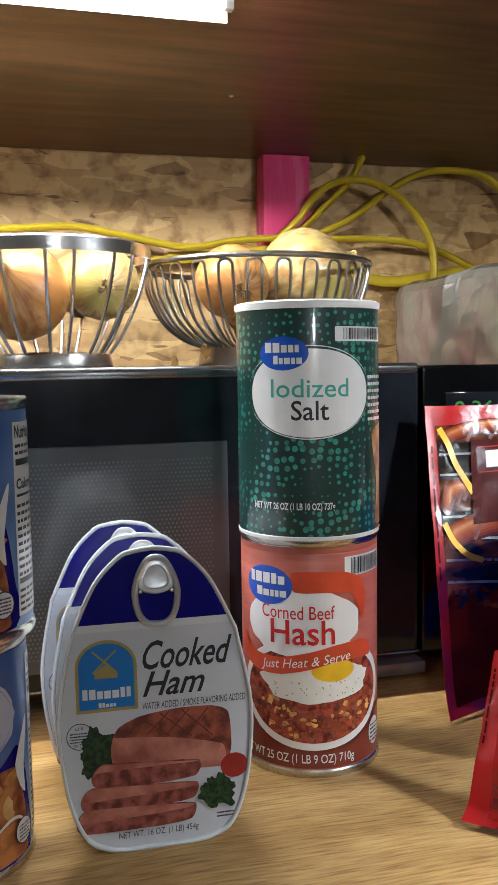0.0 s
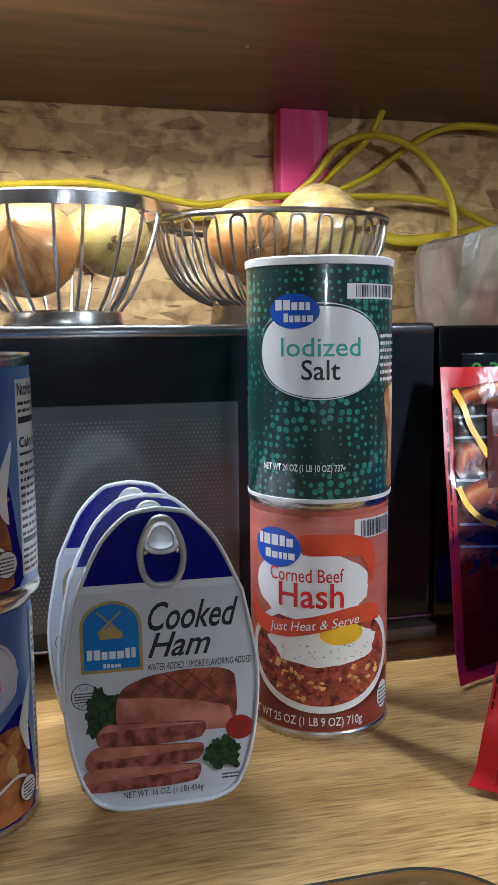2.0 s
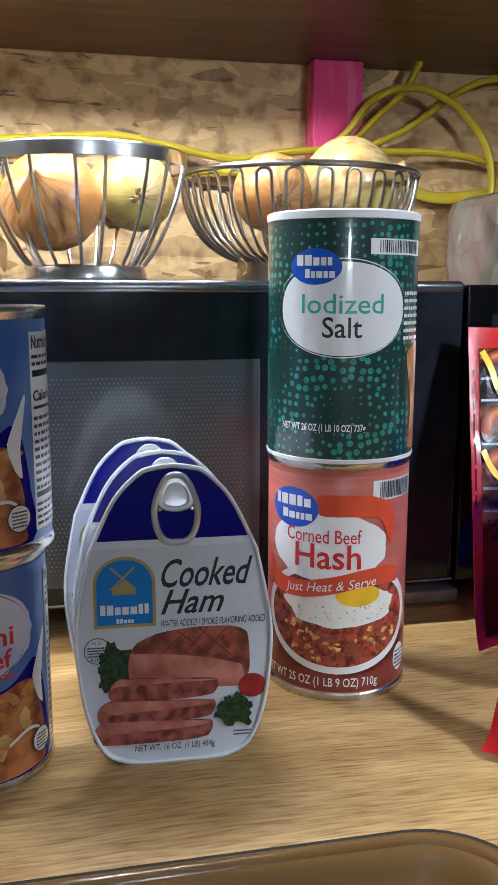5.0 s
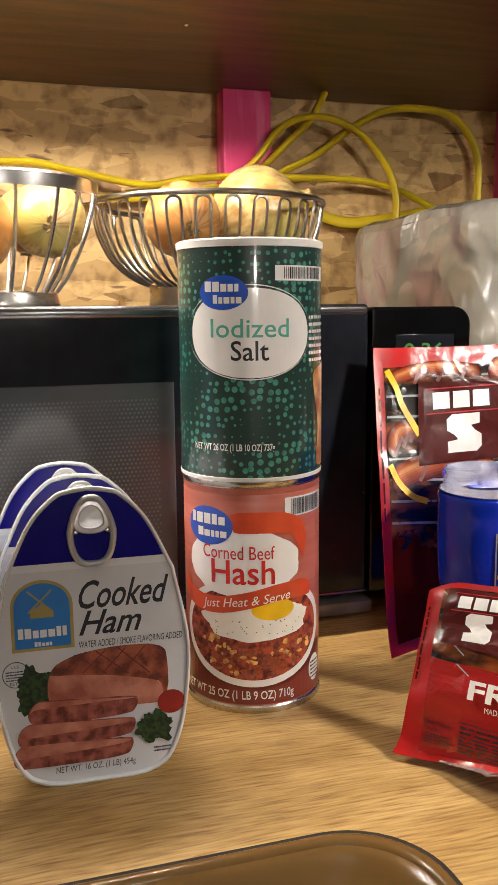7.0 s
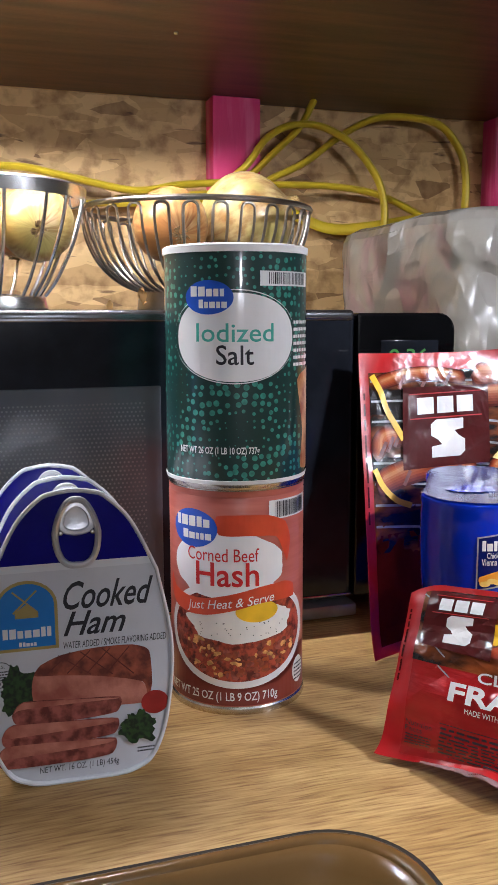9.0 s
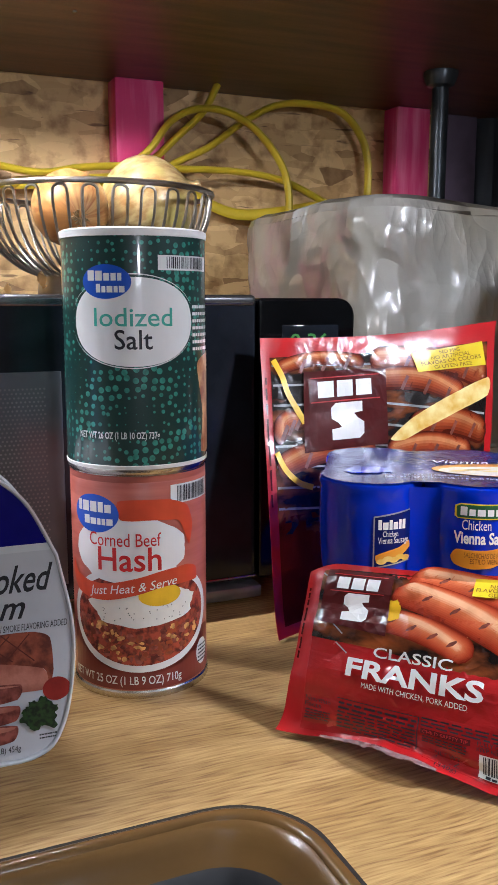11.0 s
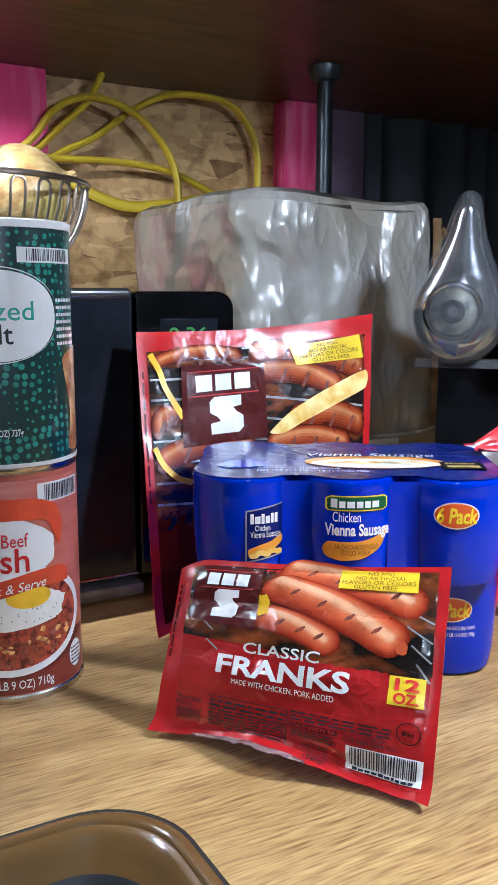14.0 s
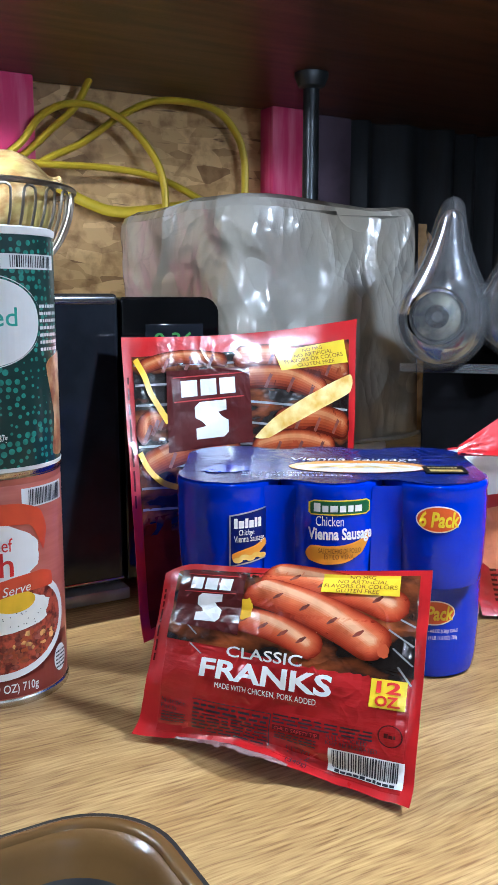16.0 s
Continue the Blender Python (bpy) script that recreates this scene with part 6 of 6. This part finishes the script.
franks_front(bag_a, sheet_a, False)

sheet_b = Sheet((0.086, 0.428, 0.003), (0.170, 0.299, 0.003), (0.206, 0.330, 0.1035), (0.1150, 0.4470, 0.0905), 0.007, 9.0, 0.0014, ridges=4, rounding=1.0)
bag_b = thing("frank_bag", pose(0, 0, 0), "red plastic bag of franks leaning back before the can packs", "food bag", "bags of franks")
part("film", sheet_b.build(), M["redfilm"], bag_b, "shiny red film")
franks_front(bag_b, sheet_b, True)
bm = bmesh.new()
edge = []
for i in range(41):
    u = 0.16 + 0.44 * i / 40
    tip = 0.010 + 0.022 * max(0.0, math.sin(math.pi * i / 40)) * (0.6 + noise.noise(Vector((u * 30, 1, 4))))
    edge.append((bm.verts.new(sheet_b.at(u, 0.012, 0.0006)), bm.verts.new(sheet_b.at(u, 0.012 - tip, 0.0022 + 0.002 * noise.noise(Vector((u * 45, 5, 2)))))))
for (a, b), (c, d) in zip(edge, edge[1:]):
    bm.faces.new((a, b, d, c))
bmesh.ops.solidify(bm, geom=bm.faces[:], thickness=0.0003)
part("seal_edge", bm, M["sealfilm"], bag_b, "torn cloudy edge of the lower seal")

sheet_c = Sheet((0.382, 0.466, 0.003), (0.500, 0.370, 0.003), (0.500, 0.425, 0.150), (0.360, 0.487, 0.128), 0.010, 15.0, 0.0016)
bag_c = thing("frank_bag", pose(0, 0, 0), "red plastic bag of franks beside the blue can packs", "food bag", "bags of franks")
part("film", sheet_c.build(), M["redfilm"], bag_c, "shiny red film")
# White here paints the glare on the bag's clear window.
lay("clear_field", shape([(0.0, 0.70), (0.30, 0.72), (0.98, 0.76), (0.98, 0.99), (0.3, 0.99), (0.0, 0.99)]), sheet_c.at, 0.0004, M["whitefilm"], bag_c, "clear window coloured white for its glare", BS)
lay("frank_picture", blob(0.14, 0.46, 0.16, 0.19, 4, 0.15), sheet_c.at, 0.0005, M["frankhi"], bag_c, "picture of a frank", BS)
sheet_d = Sheet((0.3190, 0.4330, 0.1345), (0.420, 0.405, 0.122), (0.435, 0.440, 0.190), (0.3225, 0.4365, 0.1405), 0.002, 21.0, 0.0010)
part("top_flap", sheet_d.build(24, 14), M["redfilm"], bag_c, "folded red top of the bag")
lay("yellow_label", shape([(0.36, 0.20), (0.95, 0.10), (0.95, 0.72), (0.46, 0.78)]), sheet_d.at, 0.0006, M["yellowfilm"], bag_c, "yellow label", BS)
lay("small_print", lines_of(0.08, 0.08, 0.5, 0.30, 7, 3), sheet_c.at, 0.0005, M["badge"], bag_c, "", BS)

CR, CH = 0.0317, 0.0645


def can_pack(m, label, weight):
    ob = thing("can_pack", m, label, "can pack", "sausage can packs")
    prof = [(0.0, 0.001), (CR - 0.006, 0.001), (CR - 0.0042, 0.0), (CR - 0.0030, 0.0010), (CR - 0.0022, 0.004), (CR - 0.0012, 0.012), (CR - 0.0003, 0.030), (CR - 0.0002, CH - 0.012), (CR - 0.0006, CH - 0.0065), (CR + 0.0002, CH - 0.0035), (CR - 0.0004, CH - 0.0012), (CR - 0.0022, CH), (CR - 0.006, CH - 0.0012)]
    base = None
    tops = None
    for j in range(2):
        for i in range(3):
            p = (2 * CR * (i - 1), 2 * CR * j + CR, 0)
            if base is None:
                base = part("can", lathe(prof, 64), M["bluefilm"], ob, "can in blue film")
                tops = part("can_top", lathe([(0, CH - 0.0012), (CR - 0.006, CH - 0.0012), (CR - 0.003, CH + 0.0003), (CR - 0.001, CH + 0.0002)], 48), M["bluetop"], base, "crinkled dark blue film over the lid")
                base.location = p
            else:
                c = new("can", base.data)
                c.parent, c.location = ob, p
                t = new("can_top", tops.data)
                t.parent = c
    for i in range(2):
        for y, s in ((0.0095, 1), (4 * CR - 0.0095, -1)):
            x = 2 * CR * (i - 0.5)
            bm = bmesh.new()
            cols = [[bm.verts.new((x + u * CR * 0.29, y + s * 0.0012 * (1 - u * u), z)) for z in (0.005, 0.02, 0.04, CH - 0.003)] for u in (-1, -0.5, 0, 0.5, 1)]
            for k in range(4):
                for q in range(3):
                    bm.faces.new((cols[k][q], cols[k + 1][q], cols[k + 1][q + 1], cols[k][q + 1]))
            part("film_web", bm, M["bluefilm"], ob)
    bm = bmesh.new()
    half = []
    for i in range(73):
        x = 3 * CR * (i / 36 - 1)
        dx = abs((x + 3 * CR) % (2 * CR) - CR)
        y = CR - math.sqrt(max(0.0, CR * CR - dx * dx))
        half.append((x * 0.975, min(y, 0.0100) + 0.0012 if abs(x) < 2 * CR else y + 0.0012))
    pts = half + [(x, 4 * CR - y) for x, y in reversed(half)]
    cen = bm.verts.new((0, 2 * CR, CH + 0.0005))
    ringv = [bm.verts.new((x, y, CH + 0.0003)) for x, y in pts]
    for i in range(len(ringv)):
        bm.faces.new((cen, ringv[i], ringv[(i + 1) % len(ringv)]))
    part("top_film", bm, M["bluetop"], ob, "dark blue film over the pack")
    fl = lambda x, y, o: Vector((x, y, CH + 0.0006 + o))
    lay("top_picture", oval(0.018, 0.050, 0.044, 0.020, 40), fl, 0.0002, M["orange"], ob, "orange ring on the top")
    lay("top_picture", oval(0.018, 0.046, 0.040, 0.015, 40), fl, 0.0003, M["whitefilm"], ob, "pale plate on the top")
    lay("top_sausages", join(*[oval(-0.008 + 0.0105 * k, 0.045 + 0.004 * (k % 2), 0.0085, 0.0028, 20, turn=0.5 - 0.2 * k) for k in range(6)]), fl, 0.0005, M["bun"], ob, "sausages on the plate")
    lay("top_line", words("Vienna Sausage", -0.024, 0.064, 0.058, 0.078, 0.2), fl, 0.0006, M["whitefilm"], ob, "white words Vienna Sausage")
    lay("top_line", join(words("SIX - 4.6 OZ (130g) CANS", -0.055, 0.026, -0.005, 0.031), words("NET WT 27.6 OZ (1 LB 11.6 OZ) 780g", -0.055, 0.018, 0.012, 0.023)), fl, 0.0004, M["whitefilm"], ob, "white net weight lines")
    lay("top_patch", rect(0.058, 0.030, 0.084, 0.052), fl, 0.0004, M["velvet"], ob, "small dark label")
    lay("top_patch_mark", join(bars(0.061, 0.044, 0.080, 0.048, 7, 3), rect(0.061, 0.034, 0.081, 0.040)), fl, 0.0006, M["gold"], ob)
    lay("top_can", blob(-0.066, 0.040, 0.014, 0.012, 5, 0.25, 60), fl, 0.0003, M["bluefilm"], ob, "can picture on the top")

    def face(i):
        def fn(a, z, o):
            r = CR + o
            if i == 1:
                a = (a + 88) * 1.05 - 83
            if i == 0:
                a = a + 1
            if i == 2:
                a = a + 5
            return Vector((2 * CR * (i - 1) + r * math.cos(radians(a)), CR + r * math.sin(radians(a)), z + 0.0110))
        return fn

    F = lambda i, n, b, o, mt, lb="": lay(n, b, face(i), o, mt, ob, lb, (5, 0))
    F(1, "brand_plate", shape([(-118, 0.0350), (-60, 0.0350), (-55, 0.0365), (-55, 0.0425), (-60, 0.0440), (-115, 0.0440), (-121, 0.0425), (-121, 0.0365)]), 0.0004, M["yellowfilm"])
    F(1, "brand_field", shape([(-118, 0.0357), (-60, 0.0357), (-56.5, 0.0370), (-56.5, 0.0420), (-60, 0.0433), (-115, 0.0433), (-119, 0.0420), (-119, 0.0370)]), 0.0005, M["green"], "dark green brand plate")
    F(1, "brand_mark", bars(-115, 0.0370, -64, 0.0422, 6, 4), 0.0007, M["whitefilm"])
    F(1, "title", words("Chicken", -113, 0.0285, -85, 0.0345), 0.0005, M["whitefilm"], "white word Chicken")
    F(1, "swoosh", soft([(-124, 0.0120), (-118, 0.0165), (-104, 0.0165), (-85, 0.0170), (-68, 0.0195), (-56, 0.0250), (-55, 0.0205), (-64, 0.0120), (-82, 0.0065), (-104, 0.0052), (-120, 0.0075)]), 0.0004, M["orange"], "orange swoosh")
    F(1, "title", words("Vienna Sausage", -121, 0.0180, -52, 0.0275, 0.0, 0.03), 0.0006, M["whitefilm"], "white words Vienna Sausage")
    F(1, "subtitle", join(words("SALCHICHAS DE POLLO", -110, 0.0120, -66, 0.0150), words("ESTILO VIENA", -104, 0.0085, -74, 0.0115)), 0.0006, M["brownink"], "brown words Salchichas de pollo estilo Viena")
    F(0, "side_label", shape([(-87, 0.003), (-40, 0.007), (-39, 0.0385), (-87, 0.0345)]), 0.0004, M["grillgrey"], "grey rim of the small label")
    F(0, "side_label", shape([(-85.5, 0.004), (-41.5, 0.0078), (-40.5, 0.0375), (-85.5, 0.0337)]), 0.0005, M["bluetop"], "small dark label")
    F(0, "brand_mark", bars(-82, 0.0265, -50, 0.0325, 6, 8), 0.0007, M["whitefilm"])
    F(0, "side_title", words("Chicken", -77, 0.0222, -60, 0.0256), 0.0007, M["whitefilm"], "white word Chicken")
    F(0, "side_title", words("Vienna Sausage", -82, 0.0168, -47, 0.0220), 0.0007, M["whitefilm"], "white words Vienna Sausage")
    F(0, "side_swoosh", soft([(-84, 0.0110), (-72, 0.0135), (-58, 0.0155), (-46, 0.0190), (-44, 0.0150), (-56, 0.0100), (-72, 0.0075), (-83, 0.0070)]), 0.0006, M["orange"], "orange swoosh")
    F(0, "side_picture", join(*[oval(-78 + 7.0 * k, 0.0072 + 0.0012 * (k % 2) + 0.0004 * k, 5.5, 0.0017, 16) for k in range(5)]), 0.0008, M["bun"], "pale sausages in the picture")
    F(2, "pack_oval", oval(-100, 0.0330, 24, 0.0080, 36), 0.0004, M["whitefilm"])
    F(2, "pack_oval", oval(-100, 0.0330, 22.5, 0.0072, 36), 0.0005, M["redorange"], "red orange oval")
    F(2, "pack_count", words("6 Pack", -120, 0.0282, -78, 0.0378, 0.15, 0.03), 0.0007, M["yellowfilm"], "yellow words 6 Pack")
    if weight:
        F(2, "weight_line", join(words("SIX - 4.6 OZ (130g) CANS", -112, 0.0195, -72, 0.0225), words("27.6 OZ (1 LB 11.6 OZ) 780g", -120, 0.0150, -72, 0.0182)), 0.0005, M["whitefilm"], "white net weight lines")
    return ob


def pack_pose(x, y, z, turn):
    """(x, y) is the middle can of the front row."""
    t = radians(turn)
    return pose(x + CR * math.sin(t), y - CR * math.cos(t), z, 0, 0, turn)


can_pack(pack_pose(0.2388, 0.4597, 0.001, -32), "blue shrink-wrapped pack of six sausage cans on the worktop", True)
can_pack(pack_pose(0.2230, 0.4415, 0.0668, -32), "blue shrink-wrapped pack of six sausage cans on another pack", False)


# ---- things beyond the microwave ----
def loft(rows, cx, cy, seed, amp, n=96, power=4.0, crumple=0.0):
    bm = bmesh.new()
    rings = []
    for rx, ry, z, sx in rows:
        ring = []
        for i in range(n):
            t = 2 * math.pi * i / n
            c, s = math.cos(t), math.sin(t)
            x, y = rx * math.copysign(abs(c) ** (2 / power), c), ry * math.copysign(abs(s) ** (2 / power), s)
            p = Vector((x * 14, y * 14, z * 9 + seed))
            k = amp * (noise.noise(p) + 0.5 * noise.noise(p * 2.4) + 0.8 * (1 - abs(noise.noise(p * 1.3 + Vector((3, 1, 5))))) ** 6)
            if crumple:
                q = Vector((x * 20 + z * 9, y * 20, z * 16 - x * 6 + seed))
                q += Vector((noise.noise(q * 0.5), 0, noise.noise(q * 0.5 + Vector((9, 0, 0))))) * 0.9
                here = 0.12 + 0.88 * max(0.0, 1 - ((x + 0.085) / 0.085) ** 2) * (1.0 if y < 0.10 else 0.4)
                k += crumple * here * ((1 - abs(noise.noise(q))) ** 3 + 0.5 * (1 - abs(noise.noise(q * 2.1))) ** 4)
            out = Vector((c, s, 0)).normalized()
            dz = 0.010 * noise.noise(Vector((x * 9, y * 9, seed))) if z > 0.2 else 0
            ring.append(bm.verts.new((cx + x + sx + out.x * k, cy + y + out.y * k, z + dz)))
        rings.append(ring)
    for a, b in zip(rings, rings[1:]):
        for i in range(n):
            j = (i + 1) % n
            bm.faces.new((a[i], a[j], b[j], b[i]))
    bm.faces.new(rings[0][::-1])
    bm.faces.new(rings[-1])
    bmesh.ops.recalc_face_normals(bm, faces=bm.faces[:])
    return bm


cover = thing("plastic_cover", pose(0, 0, 0), "cloudy wrinkled plastic bag pulled over a boxy appliance", "plastic bag")
CVX, CVY = 0.437, 0.885
rows = [(0.122, 0.150, 0.088, 0.008), (0.124, 0.152, 0.094, 0.008)] + [(0.122 - 0.005 * k / 64, 0.151, 0.10 + 0.214 * k / 64, 0.006 - 0.008 * k / 64) for k in range(65)] + [(0.1165, 0.150, 0.322, -0.002), (0.113, 0.146, 0.3300, -0.002), (0.105, 0.136, 0.3345, -0.002), (0.080, 0.105, 0.3360, -0.002), (0.040, 0.050, 0.3365, -0.002)]
part("skirt", loft(rows[:68], CVX, CVY, 4.0, 0.0016, 320, 9.0, 0.0034), M["film"], cover)
part("top", loft(rows[67:], CVX, CVY, 4.0, 0.0016, 320, 9.0, 0.0034), M["film"], cover, "sagging top of the bag")
bm = bmesh.new()
strip = []
for i in range(61):
    z = 0.092 + 0.222 * i / 60
    out = 0.004 + 0.004 * noise.noise(Vector((z * 60, 2, 1))) + 0.014 * math.exp(-((z - 0.300) / 0.010) ** 2) + 0.006 * max(0.0, (0.125 - z) / 0.03)
    x = CVX + 0.1165 + 0.007 * (0.32 - z) / 0.22
    strip.append([bm.verts.new((x - 0.012, CVY - 0.149, z)), bm.verts.new((x - 0.001, CVY - 0.150 + 0.003 * noise.noise(Vector((z * 90, 7, 1))), z)), bm.verts.new((x + out, CVY - 0.138 + 0.006 * noise.noise(Vector((z * 70, 4, 1))), z))])
for p, q in zip(strip, strip[1:]):
    for k in range(2):
        bm.faces.new((p[k], p[k + 1], q[k + 1], q[k]))
bmesh.ops.solidify(bm, geom=bm.faces[:], thickness=0.0005)
part("seam", bm, M["seamfilm"], cover, "puckered amber seam down the corner")
part("hem", tube([(CVX + 0.008 + 0.125 * math.copysign(abs(math.cos(t)) ** 0.22, math.cos(t)), CVY + 0.153 * math.copysign(abs(math.sin(t)) ** 0.22, math.sin(t)), 0.090 + 0.002 * math.sin(5 * t)) for t in [2 * math.pi * i / 120 for i in range(120)]], 0.0022, 8, closed=True), M["film"], cover, "rolled lower hem")
foot = thing("appliance_base", pose(CVX, CVY, 0), "white boxy appliance base under the plastic bag", "appliance")
part("base", box((-0.095, -0.125, 0.0), (0.095, 0.125, 0.0875), 0.012, 3), M["lidwhite"], foot)

rack = thing("display_stand", pose(0.470, 0.622, 0, 0, 0, -43), "slim black display stand on the worktop", "stand")
part("panel", box((-0.012, 0.0, 0.0), (0.07, 0.010, 0.250), 0.003), M["velvet"], rack)
part("foot", box((-0.02, -0.02, 0.0), (0.08, 0.06, 0.006), 0.002), M["velvet"], rack)


def tear(scale, depth, add=0.0):
    bm = bmesh.new()
    zs = [-0.044, -0.043, -0.038, -0.028, -0.014, 0.0, 0.014, 0.028, 0.042, 0.056, 0.068, 0.078, 0.086, 0.0905, 0.092]
    ws = [0.004, 0.012, 0.022, 0.032, 0.038, 0.0395, 0.0370, 0.0305, 0.0235, 0.0180, 0.0140, 0.0118, 0.0095, 0.0060, 0.0010]
    line = smooth_line([(w, 0, z) for w, z in zip(ws, zs)], 4)
    rings = []
    for p in line:
        w, z = p.x * scale + add, p.z * scale
        lean = 0.007 * max(0.0, z) / 0.098
        rings.append([bm.verts.new((lean + w * math.cos(t), -depth * (0.5 + 0.5 * min(1, w / 0.03)) * math.sin(t), z)) for t in [math.pi * i / 20 for i in range(21)]])
    for a, b in zip(rings, rings[1:]):
        for i in range(20):
            bm.faces.new((a[i], a[i + 1], b[i + 1], b[i]))
    bmesh.ops.recalc_face_normals(bm, faces=bm.faces[:])
    return bm


grip = thing("blister_pack", pose(0.4420, 0.588, 0.2225, 0, 0, -43), "chrome bottle opener in a clear plastic blister pack", "blister pack")
opener = part("opener", tear(0.96, 0.016), M["chrome"], grip, "chrome teardrop body")
part("rim", lathe([(0.0195, 0.010), (0.0210, 0.0125), (0.0232, 0.0130), (0.0250, 0.011), (0.0250, 0.0), (0.0195, 0.0)], 64), M["chrome"], opener).matrix_local = pose(-0.003, -0.008, -0.001, 90)
part("disc", lathe([(0.0, 0.0095), (0.009, 0.0095), (0.010, 0.0080), (0.0195, 0.0070), (0.020, 0.0)], 64), M["chromedull"], opener, "stained dull disc").matrix_local = pose(-0.003, -0.010, -0.001, 90)
part("knob", lathe([(0.0, 0.0120), (0.0045, 0.0120), (0.0058, 0.0105), (0.0085, 0.0120), (0.0098, 0.0110), (0.0102, 0.006)], 48), M["chrome"], opener).matrix_local = pose(-0.003, -0.010, -0.001, 90)
shell = part("shell", tear(1.07, 0.024), M["clear"], grip, "clear plastic shell")
part("card_edge", box((-0.034, -0.003, -0.050), (0.062, 0.003, -0.042), 0.0015), M["clear"], grip, "clear plastic edge")
second = part("second_shell", tear(0.9, 0.020), M["clear"], grip, "clear plastic shell")
second.location = (0.062, 0.004, 0.004)
# Darker copy of the chrome: shade is put into its colour.
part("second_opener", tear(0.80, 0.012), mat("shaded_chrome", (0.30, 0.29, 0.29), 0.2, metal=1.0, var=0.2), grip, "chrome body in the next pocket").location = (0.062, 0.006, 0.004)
